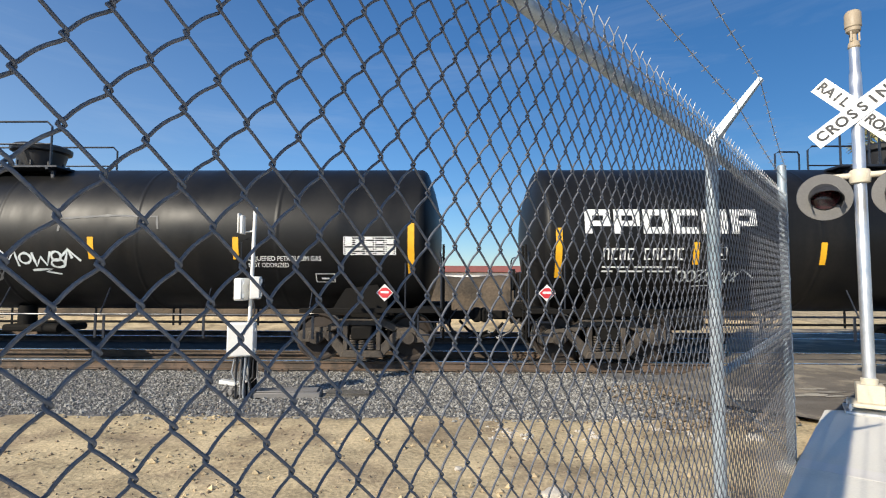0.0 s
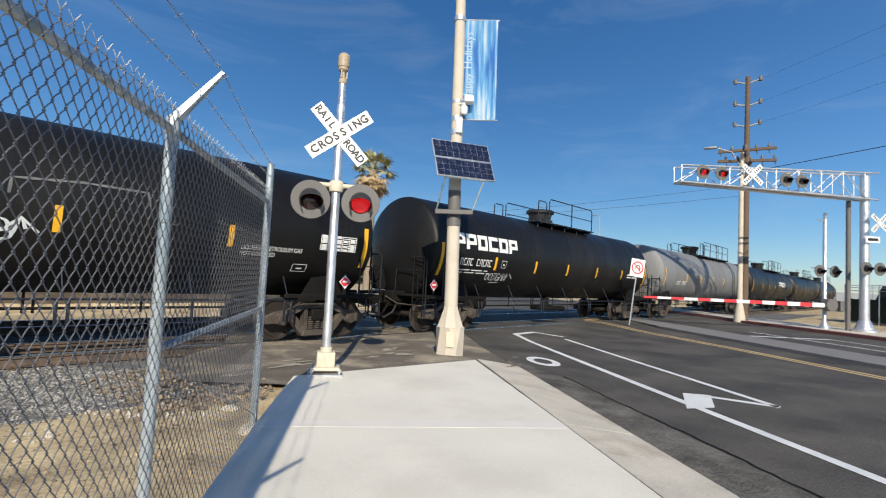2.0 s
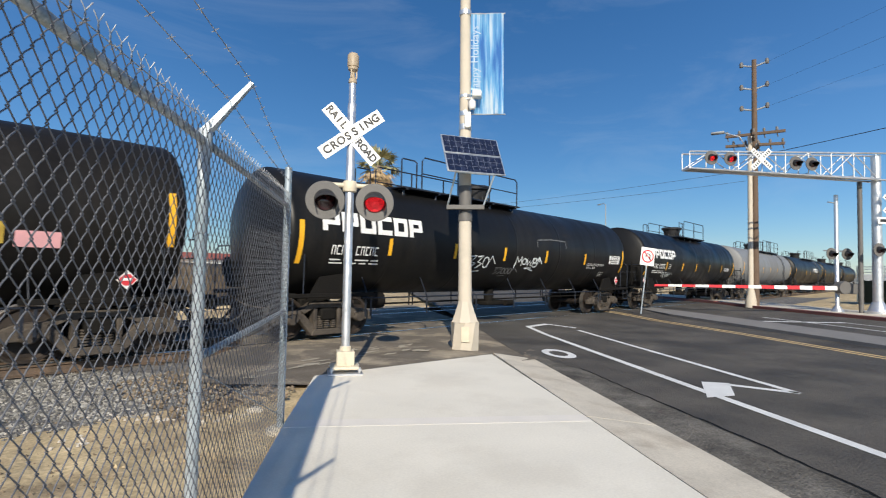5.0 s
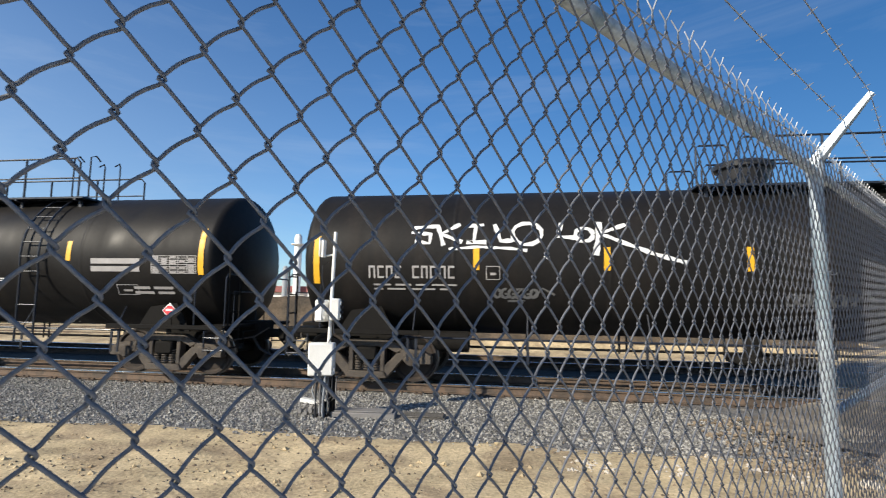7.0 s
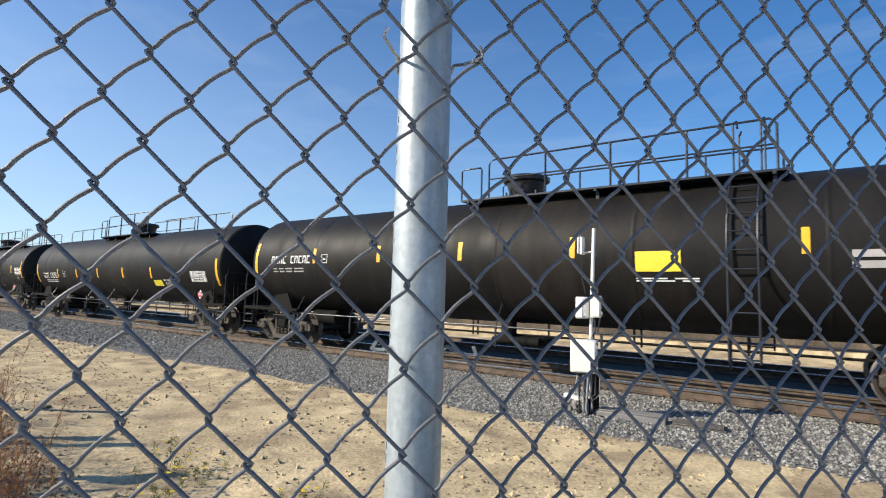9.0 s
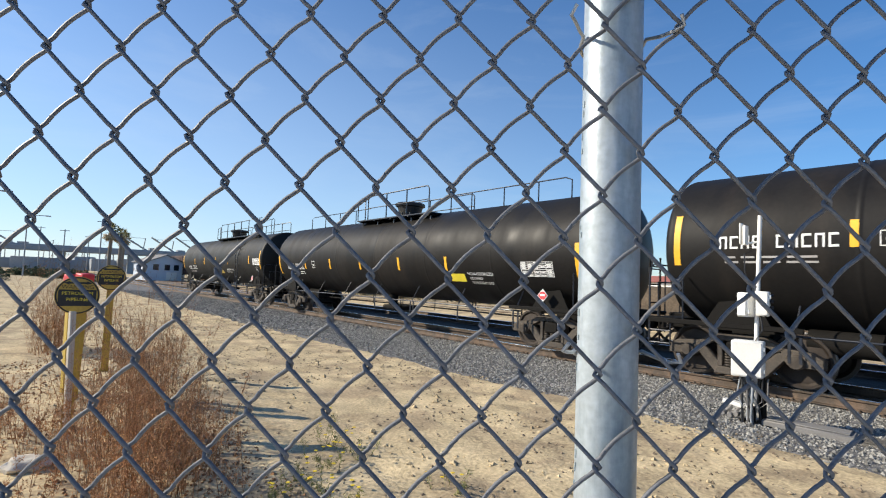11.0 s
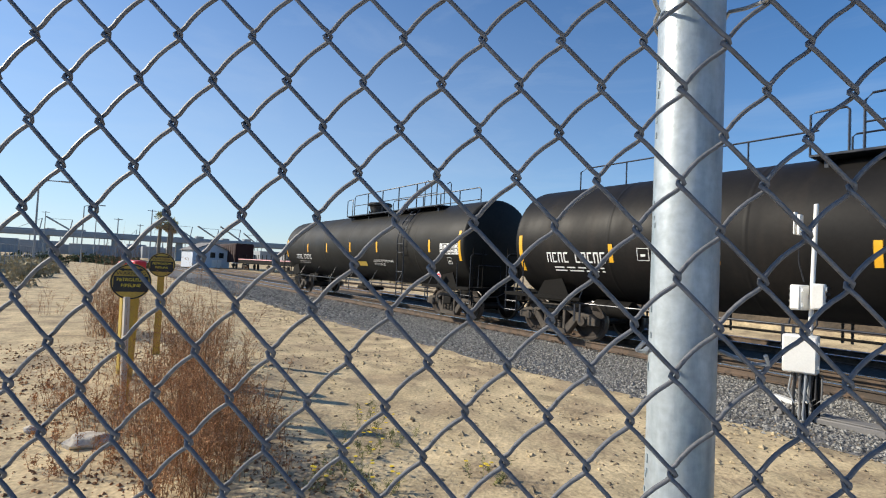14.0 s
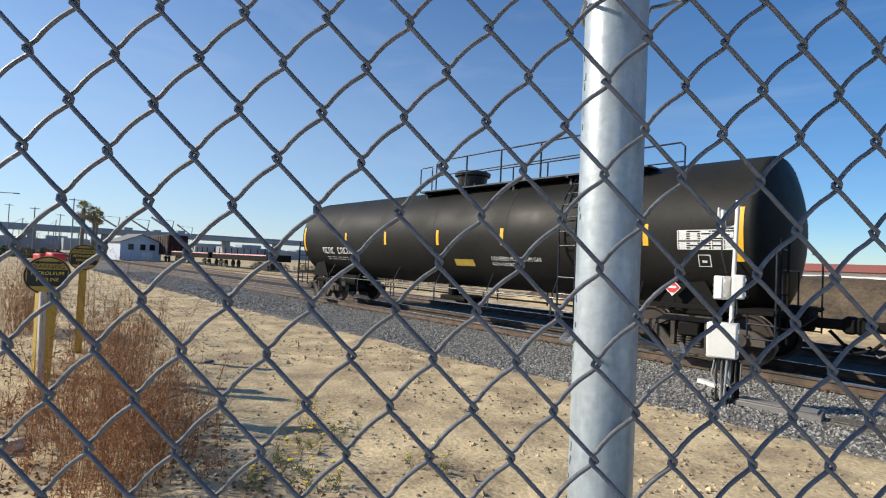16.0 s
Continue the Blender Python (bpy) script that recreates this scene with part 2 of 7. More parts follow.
M_LENS = mat("dark_red_lens", (0.030, 0.003, 0.005), 0.2, 0.0, 0.1, 60, 200, coat=0.5)
M_PV = mat("solar_cells", (0.012, 0.018, 0.045), 0.25, 0.1, 0.2, 8, 60, coat=0.15)
M_ALU = mat("aluminium", (0.68, 0.69, 0.70), 0.4, 0.8, 0.1, 8, 80)
M_WOODP = mat("utility_pole_wood", (0.125, 0.085, 0.06), 0.9, 0.0, 0.3, 1.5, 30, 0.3)
M_GREENF = mat("green_windscreen", (0.045, 0.062, 0.045), 0.8, 0.0, 0.2, 0.8, 20, 0.2)
M_GLASS = mat("dark_window", (0.02, 0.025, 0.03), 0.08, 0.0, 0.05, 4, 40)
M_MAROON = mat("maroon_car_paint", (0.030, 0.0075, 0.0065), 0.8, 0.0, 0.25, 0.6, 12, 0.1)
M_HOUSE = mat("pale_siding", (0.62, 0.66, 0.72), 0.8, 0.0, 0.06, 1, 20)
M_ROOF = mat("grey_roof", (0.22, 0.21, 0.20), 0.9, 0.0, 0.15, 1, 20)
M_WEED = mat("dry_weed", (0.31, 0.160, 0.070), 0.9, 0.0, 0.3, 5, 60, per_object=0.45)
M_TUFT = mat("dry_seed_tuft", (0.43, 0.225, 0.105), 0.9, 0.0, 0.3, 5, 60, per_object=0.45)
M_WEEDG = mat("green_weed", (0.22, 0.22, 0.075), 0.85, 0.0, 0.3, 5, 60, per_object=0.4)
M_FLOWER = mat("yellow_flower", (0.75, 0.55, 0.04), 0.8, 0.0, 0.15, 5, 60)
M_FROND = mat("palm_frond", (0.32, 0.30, 0.15), 0.7, 0.0, 0.3, 2, 30, per_object=0.3)
M_DEADF = mat("dead_frond", (0.46, 0.33, 0.18), 0.9, 0.0, 0.3, 2, 30, per_object=0.3)
M_BARK = mat("palm_bark", (0.24, 0.19, 0.14), 0.9, 0.0, 0.3, 3, 30, 0.4)
M_PYEL = mat("marker_yellow", (0.50, 0.345, 0.06), 0.6, 0.0, 0.2, 5, 60)
M_FAR = mat("far_grey", (0.30, 0.32, 0.34), 0.9, 0.0, 0.15, 0.2, 3)
M_BELL = mat("tan_bell_paint", (0.37, 0.295, 0.205), 0.55, 0.0, 0.15, 6, 60)
M_REDBAND = mat("faded_red_cladding", (0.25, 0.085, 0.078), 0.7, 0.0, 0.2, 0.6, 12)
M_RUST = mat("rust_brown_bank", (0.120, 0.092, 0.065), 0.95, 0.0, 0.4, 0.9, 12, 0.6, second=(0.075, 0.062, 0.048), cover=0.48, spec=0.1)
M_SCRAPE = mat("pale_scraped_asphalt", (0.42, 0.375, 0.30), 0.95, 0.0, 0.3, 3, 50, 0.4, spec=0.15)
M_TREE = mat("far_foliage", (0.055, 0.075, 0.035), 0.9, 0.0, 0.3, 1, 12, per_object=0.4)
M_MANHOLE = mat("grass_tan", (0.36, 0.30, 0.18), 0.95, 0.0, 0.3, 0.5, 10, 0.3)


# ---------------------------------------------------------------- mesh helpers
def mesh_of(bm, name, material, smooth=True):
    me = bpy.data.meshes.new(name)
    bm.to_mesh(me)
    bm.free()
    for m in (material if isinstance(material, (list, tuple)) else [material]):
        me.materials.append(m)
    if smooth:
        me.polygons.foreach_set("use_smooth", [True] * len(me.polygons))
        me.set_sharp_from_angle(angle=radians(38))
    return me


def part(name, shape, material=None, parent=None, label="", m=None, smooth=True):
    """One mesh object, from a bmesh or from mesh data, under a thing or a part."""
    me = mesh_of(shape, name, material, smooth) if isinstance(shape, bmesh.types.BMesh) else shape
    ob = new(name, me)
    if parent:
        ob.parent = parent
    if m is not None:
        ob.matrix_basis = m
    if label:
        ob["label"] = label
    return ob


def thing(name, label, category, m=None, group="", kind="", shape=None, material=None):
    """A top-level thing: an empty at its base, or a single mesh."""
    if shape is None:
        ob = new(name)
    else:
        ob = part(name, shape, material)
    if m is not None:
        ob.matrix_basis = m
    return tagged(ob, label, category, group, kind)


def B():
    return bmesh.new()


def box(bm, c, s, bevel=0.0, m=None, mi=0):
    """A box of centre c and size s, with bevelled edges."""
    geo = bmesh.ops.create_cube(bm, size=1.0)
    vs = geo["verts"]
    bmesh.ops.scale(bm, vec=s, verts=vs)
    if bevel:
        es = list({e for v in vs for e in v.link_edges})
        r = bmesh.ops.bevel(bm, geom=es, offset=bevel, segments=1, affect="EDGES", profile=0.5)
        vs = list({v for f in r["faces"] for v in f.verts} | {v for v in vs if v.is_valid})
    bmesh.ops.translate(bm, vec=c, verts=vs)
    if m is not None:
        bmesh.ops.transform(bm, matrix=m, verts=vs)
    if mi:
        for f in {f for v in vs for f in v.link_faces}:
            f.material_index = mi
    return vs


def tube(bm, p, q, r, seg=8, r2=None, caps=True, mi=0):
    """A round bar from p to q."""
    p, q = Vector(p), Vector(q)
    d = q - p
    if d.length < 1e-6:
        return
    t = d.to_track_quat("Z", "Y").to_matrix()
    r2 = r if r2 is None else r2
    rings = []
    for o, rad in ((p, r), (q, r2)):
        rings.append([bm.verts.new(o + t @ Vector((rad * math.cos(2 * math.pi * k / seg), rad * math.sin(2 * math.pi * k / seg), 0))) for k in range(seg)])
    fs = [bm.faces.new((rings[0][k], rings[0][(k + 1) % seg], rings[1][(k + 1) % seg], rings[1][k])) for k in range(seg)]
    if caps:
        fs.append(bm.faces.new(rings[0][::-1]))
        fs.append(bm.faces.new(rings[1]))
    for f in fs:
        f.material_index = mi


def pipe(bm, pts, r, seg=8, mi=0):
    """A bent round bar through points."""
    pts = [Vector(p) for p in pts]
    rings = []
    for i, p in enumerate(pts):
        d = (pts[min(i + 1, len(pts) - 1)] - pts[max(i - 1, 0)]).normalized()
        up = Vector((0, 0, 1)) if abs(d.z) < 0.9 else Vector((1, 0, 0))
        x = d.cross(up).normalized()
        y = d.cross(x)
        rings.append([bm.verts.new(p + x * (r * math.cos(2 * math.pi * k / seg)) + y * (r * math.sin(2 * math.pi * k / seg))) for k in range(seg)])
    for a, b in zip(rings, rings[1:]):
        for k in range(seg):
            f = bm.faces.new((a[k], a[(k + 1) % seg], b[(k + 1) % seg], b[k]))
            f.material_index = mi
    bm.faces.new(rings[0][::-1]).material_index = mi
    bm.faces.new(rings[-1]).material_index = mi


def lathe(bm, prof, seg=24, axis="z", c=(0, 0, 0), mi=0):
    """A turned form: profile of (radius, height) round an axis through c."""
    c = Vector(c)
    rings = []
    for r, h in prof:
        ring = []
        for k in range(seg if r > 1e-6 else 1):
            a = 2 * math.pi * k / seg
            u, v = r * math.cos(a), r * math.sin(a)
            p = {"z": (u, v, h), "x": (h, u, v), "y": (u, h, v)}[axis]
            ring.append(bm.verts.new(c + Vector(p)))
        rings.append(ring)
    for a, b in zip(rings, rings[1:]):
        for k in range(seg):
            q = [a[k % len(a)], a[(k + 1) % len(a)], b[(k + 1) % len(b)], b[k % len(b)]]
            q = list(dict.fromkeys(q))
            if len(q) > 2:
                bm.faces.new(q).material_index = mi
    bmesh.ops.recalc_face_normals(bm, faces=bm.faces[:])


def slab(bm, pts, z0, z1, mi=0):
    """An upright prism on a flat outline."""
    lo = [bm.verts.new((x, y, z0)) for x, y in pts]
    hi = [bm.verts.new((x, y, z1)) for x, y in pts]
    n = len(pts)
    bm.faces.new(hi).material_index = mi
    bm.faces.new(lo[::-1]).material_index = mi
    for k in range(n):
        bm.faces.new((lo[k], lo[(k + 1) % n], hi[(k + 1) % n], hi[k])).material_index = mi
    bmesh.ops.recalc_face_normals(bm, faces=bm.faces[:])


def plate(bm, pts, y0, y1, mi=0):
    """A flat plate with outline in x, z, and its thickness along y."""
    a = [bm.verts.new((x, y0, z)) for x, z in pts]
    b = [bm.verts.new((x, y1, z)) for x, z in pts]
    n = len(pts)
    fs = [bm.faces.new(a), bm.faces.new(b[::-1])]
    for k in range(n):
        fs.append(bm.faces.new((a[k], b[k], b[(k + 1) % n], a[(k + 1) % n])))
    for f in fs:
        f.material_index = mi
    bmesh.ops.recalc_face_normals(bm, faces=bm.faces[:])


FONT = {}


def text_mesh(words, size, extrude=0.0, bold=0.0):
    """Lettering in the x, z plane, centred, facing -y."""
    key = (words, size, extrude, bold)
    if key not in FONT:
        cu = bpy.data.curves.new("lettering", "FONT")
        cu.body, cu.size, cu.align_x, cu.align_y, cu.extrude = words, size, "CENTER", "CENTER", extrude
        cu.resolution_u = 3
        cu.offset = bold
        ob = bpy.data.objects.new("lettering", cu)
        me = bpy.data.meshes.new_from_object(ob)
        bpy.data.objects.remove(ob)
        me.transform(pose(0, 0, 0, 90, 0, 0))
        FONT[key] = me
    return FONT[key].copy()


# the fence runs along U, the street lies on its N side
P0 = Vector((-0.702, 0.325))
U = Vector((0.6258, 0.7800))
N = Vector((0.7800, -0.6258))
FTURN = math.degrees(math.atan2(U.y, U.x))


def W(a, b, z=0.0):
    """A place from its metres along the fence line and across the street."""
    p = P0 + U * a + N * b
    return Vector((p.x, p.y, z))


TRACK_Y = 10.98
RAIL_Z = -0.055


def smooth(a, b, x):
    """A soft step from 0 at a to 1 at b."""
    x = min(1.0, max(0.0, (x - a) / (b - a)))
    return x * x * (3 - 2 * x)


def ground_z(x, y):
    """Height of the open ground."""
    z = -0.12 + 0.03 * noise.noise((x * 0.35, y * 0.35, 0)) + 0.026 * noise.noise((x * 0.8, y * 2.4, 4)) + 0.020 * noise.noise((x * 3.4, y * 4.2, 7))
    bed = smooth(6.0, 8.4, y) * (1 - smooth(18.2, 20.0, y))
    bed *= 1 - 0.6 * smooth(1.8, 2.9, x) * (1 - smooth(3.2, 3.8, x)) * (1 - smooth(8.6, 9.3, y))
    z = z * (1 - bed) + (-0.25) * bed
    z += 0.10 * smooth(-5, -9, x) * (1 - smooth(1, 4, y)) * smooth(-12, -3, y)
    z += (1.78 + 0.16 * noise.noise((x * 0.45, y * 0.6, 13))) * smooth(19.8, 21.6, y) * (1 - smooth(23.0, 26.0, y)) * smooth(-19, -15, x) * (1 - smooth(10, 14, x))
    b = (Vector((x, y)) - P0).dot(N)
    a = (Vector((x, y)) - P0).dot(U)
    low = smooth(2.6, 3.3, b) if a < 9.0 else smooth(-1.0, 0.4, b)
    low *= 1 - smooth(25.5, 27.0, b)
    z -= 0.16 * low
    return z

# ---------------------------------------------------------------- ground, tracks, street
def grid(name, xs, ys, fz, material, label, category, kind="structure"):
    verts = [(x, y, fz(x, y)) for y in ys for x in xs]
    nx = len(xs)
    faces = [(j * nx + i, j * nx + i + 1, (j + 1) * nx + i + 1, (j + 1) * nx + i) for j in range(len(ys) - 1) for i in range(nx - 1)]
    me = bpy.data.meshes.new(name)
    me.from_pydata(verts, [], faces)
    for m in (material if isinstance(material, list) else [material]):
        me.materials.append(m)
    me.polygons.foreach_set("use_smooth", [True] * len(me.polygons))
    return tagged(new(name, me), label, category, "", kind)


def steps(*spans):
    out = []
    for a, b, n in spans:
        out += [a + (b - a) * k / n for k in range(n)]
    return out + [spans[-1][1]]


gx = steps((-1500, -120, 8), (-120, -24, 24), (-24, -12, 70), (-12, 4, 170), (4, 8, 16), (8, 60, 30), (60, 1500, 8))
gy = steps((-1500, -60, 8), (-60, -6, 18), (-6, 0, 24), (0, 7, 85), (7, 10, 14), (10, 19, 24), (19, 25, 36), (25, 27, 4), (27, 90, 18), (90, 1500, 8))
ground = grid("ground", gx, gy, ground_z, [M_DIRT, M_BALLAST, M_RUST, M_SHADEBED], "dry tan dirt ground with a grey ballast bed along the rails", "ground")
for f in ground.data.polygons:
    c = f.center
    edge = 6.35 + 0.16 * noise.noise((c.x * 0.8, 0, 2)) - 0.5 * smooth(-3, -14, c.x)
    # beyond y 11.9 the bed takes the darker tone painted for the train's shadow
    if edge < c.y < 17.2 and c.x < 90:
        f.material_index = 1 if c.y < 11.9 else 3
    elif 19.8 < c.y < 25.0 and -18 < c.x < 13 and c.z > 0.1:
        f.material_index = 2


def road_z(x, y):
    return -0.125 + 0.062 * smooth(7.2, 9.6, y) * (1 - smooth(17.6, 20.5, y))


def strip(name, rows, material, label, category, dz=0.0, kind="structure", fz=road_z, sub=6):
    """A ribbon on the street between pairs of (a, b) places."""
    verts, faces = [], []
    cuts = []
    for (l0, r0), (l1, r1) in zip(rows, rows[1:]):
        for k in range(sub):
            t = k / sub
            cuts.append(((l0[0] + (l1[0] - l0[0]) * t, l0[1] + (l1[1] - l0[1]) * t), (r0[0] + (r1[0] - r0[0]) * t, r0[1] + (r1[1] - r0[1]) * t)))
    cuts.append(rows[-1])
    for l, r in cuts:
        for q in (l, r):
            p = W(*q)
            verts.append((p.x, p.y, fz(p.x, p.y) + dz))
    for k in range(len(cuts) - 1):
        faces.append((2 * k, 2 * k + 1, 2 * k + 3, 2 * k + 2))
    me = bpy.data.meshes.new(name)
    me.from_pydata(verts, [], faces)
    me.materials.append(material)
    if me.polygons and me.polygons[0].normal.z < 0:
        me.flip_normals()
    return tagged(new(name, me), label, category, "", kind)


def street_grid(name, a0, a1, na, b0, b1, nb, material, label, dz=0.0):
    verts, faces = [], []
    for j in range(nb + 1):
        for i in range(na + 1):
            p = W(a0 + (a1 - a0) * i / na, b0 + (b1 - b0) * j / nb)
            verts.append((p.x, p.y, road_z(p.x, p.y) + dz))
    for j in range(nb):
        for i in range(na):
            k = j * (na + 1) + i
            faces.append((k, k + na + 1, k + na + 2, k + 1))
    me = bpy.data.meshes.new(name)
    me.from_pydata(verts, [], faces)
    me.materials.append(material)
    if me.polygons[0].normal.z < 0:
        me.flip_normals()
    me.polygons.foreach_set("use_smooth", [True] * len(me.polygons))
    return tagged(new(name, me), label, "road", "", "structure")


road = street_grid("road", -70, 110, 180, 3.95, 21.6, 16, M_ASPH, "dark grey asphalt street running over the tracks")
# worn apron between the sidewalk's end and the rails
bm = B()
ap = [(2.9, 8.3), (3.2, 6.9), (4.2, 5.9), (7.3, 5.2), (9.3, 5.6), (10.4, 7.6), (12.0, 9.6), (17.0, 17.8), (9.5, 17.8), (6.5, 13.0), (5.0, 10.2)]
ring = [bm.verts.new((x, y, 0)) for x, y in ap]
bm.faces.new(ring)
bmesh.ops.triangulate(bm, faces=bm.faces[:])
bmesh.ops.subdivide_edges(bm, edges=bm.edges[:], cuts=5, use_grid_fill=True)
for v in bm.verts:
    v.co.z = road_z(v.co.x, v.co.y) - 0.004 + 0.085 * (1 - smooth(6.6, 8.4, v.co.y)) * (1 - smooth(7.6, 9.0, v.co.x)) + 0.010 * noise.noise(v.co * 1.5)
bmesh.ops.recalc_face_normals(bm, faces=bm.faces[:])
apron = thing("apron", "worn brown-grey asphalt apron beside the tracks", "pavement", kind="structure", shape=bm, material=M_APRON)

r = random.Random(77)
for cx, cy, ln, wd, tn in ((4.6, 7.6, 1.3, 0.16, 12), (5.9, 7.9, 1.5, 0.13, 8), (7.1, 7.6, 1.1, 0.20, 20), (3.9, 7.1, 0.7, 0.12, 30), (6.6, 8.4, 0.9, 0.10, 5), (7.9, 8.2, 0.8, 0.12, 24)):
    for k in range(5):
        bm = B()
        px, py = cx + r.uniform(-0.5, 0.5) * ln, cy + r.uniform(-0.5, 0.5) * wd * 3
        n = 11
        ring = []
        for q in range(n):
            t = 2 * math.pi * q / n
            e = r.uniform(0.45, 1.0)
            x, y = e * ln * 0.22 * math.cos(t), e * wd * 0.55 * math.sin(t)
            x, y = x * math.cos(radians(tn)) - y * math.sin(radians(tn)) + px, x * math.sin(radians(tn)) + y * math.cos(radians(tn)) + py
            ring.append(bm.verts.new((x, y, road_z(x, y) + 0.008 + 0.085 * (1 - smooth(6.6, 8.4, y)) * (1 - smooth(7.6, 9.0, x)) + 0.010 * noise.noise(Vector((x, y, 0)) * 1.5))))
        bm.faces.new(ring)
        part("pale_scrape", bm, M_SCRAPE, apron, "pale scraped patch", smooth=False)

# sidewalk slabs with joints, gutter and kerbs
sidewalk = thing("sidewalk", "pale new concrete sidewalk beside the fence", "pavement", kind="structure")
cuts = [-26, -22.2, -18.6, -15, -11.4, -7.8, -4.2, -0.6, 2.55, 5.55]
for a0, a1 in zip(cuts, cuts[1:]):
    bm = B()
    slab(bm, [W(a0 + 0.005, 0.055).xy, W(a0 + 0.005, 3.22).xy, W(a1 - 0.005, 3.22).xy, W(a1 - 0.005, 0.055).xy], -0.2, 0.0)
    bmesh.ops.bevel(bm, geom=[e for e in bm.edges if all(v.co.z > -0.1 for v in e.verts)], offset=0.008, segments=2, affect="EDGES")
    part("slab", bm, M_CONC, sidewalk)
bm = B()
slab(bm, [W(5.555, 0.055).xy, W(5.555, 3.22).xy, W(9.75, 3.17).xy, W(7.85, 0.10).xy], -0.2, 0.0)
bmesh.ops.bevel(bm, geom=[e for e in bm.edges if all(v.co.z > -0.1 for v in e.verts)], offset=0.008, segments=2, affect="EDGES")
part("slab", bm, M_CONC, sidewalk)
q = [W(5.36, 0.07).xy, W(5.36, 3.21).xy, W(5.60, 3.21).xy, W(5.60, 0.07).xy]
bm = B()
slab(bm, q, 0.0003, 0.002)
part("joint_band", bm, M_TROWEL, sidewalk, "smooth pale trowelled joint band")
gutter = thing("gutter", "stained concrete gutter along the sidewalk", "kerb", kind="structure")
for a0, a1 in zip(cuts + [5.55], cuts[1:] + [5.55, 9.9]):
    if a1 <= a0:
        continue
    bm = B()
    q = [(a0 + 0.006, 3.232), (a1 - 0.006, 3.232), (a1 - 0.006, 4.04), (a0 + 0.006, 4.04)]
    hs = [-0.004, -0.004, -0.118, -0.118]
    lo = [bm.verts.new(W(*p, -0.3)) for p in q]
    hi = [bm.verts.new(W(*p, h)) for p, h in zip(q, hs)]
    bm.faces.new(hi)
    for k in range(4):
        bm.faces.new((lo[k], lo[(k + 1) % 4], hi[(k + 1) % 4], hi[k]))
    bmesh.ops.recalc_face_normals(bm, faces=bm.faces[:])
    part("gutter_stone", bm, M_KERB, gutter)

# far side: sidewalk and red kerb, median strip
far_walk = strip("far_sidewalk", [((-60, 21.9), (-60, 25.2)), ((40, 21.9), (40, 25.2))], M_KERB, "concrete sidewalk across the street", "pavement", 0.13, sub=20)
bm = B()
for k in range(26):
    a0 = -40 + k * 3
    q = [W(a0, 21.5).xy, W(a0 + 2.985, 21.5).xy, W(a0 + 2.985, 21.92).xy, W(a0, 21.92).xy]
    c = (q[0] + q[2]) / 2
    slab(bm, q, -0.3, road_z(c.x, c.y) + 0.14)
red_kerb = thing("red_kerb", "worn dark red painted kerb across the street", "kerb", kind="structure", shape=bm, material=M_REDKERB)
bm = B()
for k in range(22):
    a0 = -46 + k * 3
    q = [W(a0, 13.1).xy, W(a0 + 2.985, 13.1).xy, W(a0 + 2.985, 14.9).xy, W(a0, 14.9).xy]
    c = (q[0] + q[2]) / 2
    slab(bm, q, -0.3, road_z(c.x, c.y) + 0.10)
q = [W(20.0, 13.1).xy, W(24.2, 13.7).xy, W(24.8, 14.2).xy, W(24.2, 14.7).xy, W(20.0, 14.9).xy]
slab(bm, q, -0.3, -0.02)
median = thing("median", "low grey concrete median in the street", "kerb", kind="structure", shape=bm, material=M_MEDIAN)


def line(name, pts, w, material, label):
    """A painted line of width w through (a, b) places."""
    rows = []
    for i, p in enumerate(pts):
        q0, q1 = pts[max(0, i - 1)], pts[min(len(pts) - 1, i + 1)]
        d = Vector((q1[0] - q0[0], q1[1] - q0[1])).normalized()
        s = Vector((-d.y, d.x)) * w / 2
        rows.append(((p[0] + s.x, p[1] + s.y), (p[0] - s.x, p[1] - s.y)))
    return strip(name, rows, material, label, "road marking", 0.006, sub=8)


line("lane_line", [(-40, 5.75), (2.7, 5.72), (15.4, 5.62)], 0.15, M_ROADW, "white painted lane line on asphalt")
line("lane_line", [(6.9, 7.02), (14.8, 7.0)], 0.13, M_ROADW, "white painted bike lane line on asphalt")
line("lane_line", [(-40, 7.1), (-6.0, 7.08)], 0.13, M_ROADW, "white painted bike lane line on asphalt")
line("spray_mark", [(6.25, 9.0), (5.75, 8.75), (5.6, 9.1), (5.95, 9.45)], 0.05, M_ROADY, "yellow sprayed survey mark on asphalt")
line("spray_mark", [(5.95, 9.05), (5.7, 9.35)], 0.05, M_ROADY, "yellow sprayed survey mark on asphalt")
line("arrow_line", [(15.35, 5.62), (16.15, 6.5)], 0.22, M_ROADW, "white arrow tip painted on asphalt")
line("arrow_line", [(16.1, 6.48), (15.35, 7.15)], 0.14, M_ROADW, "white arrow edge painted on asphalt")
strip("arrow_block", [((6.72, 5.46), (6.80, 5.94)), ((7.72, 6.06), (7.58, 6.44))], M_ROADW, "white painted arrow block on asphalt", "road marking", 0.010, sub=2)
line("arrow_line", [(7.60, 6.24), (6.90, 7.04)], 0.15, M_ROADW, "white arrow edge painted on asphalt")
strip("old_asphalt", [((-30, 4.045), (-30, 4.80)), ((4.0, 4.045), (4.0, 4.72)), ((8.6, 4.045), (8.6, 4.58)), ((10.6, 4.045), (10.6, 4.15))], M_OLDASPH, "rough older asphalt band beside the gutter", "road", 0.004)
r = random.Random(41)
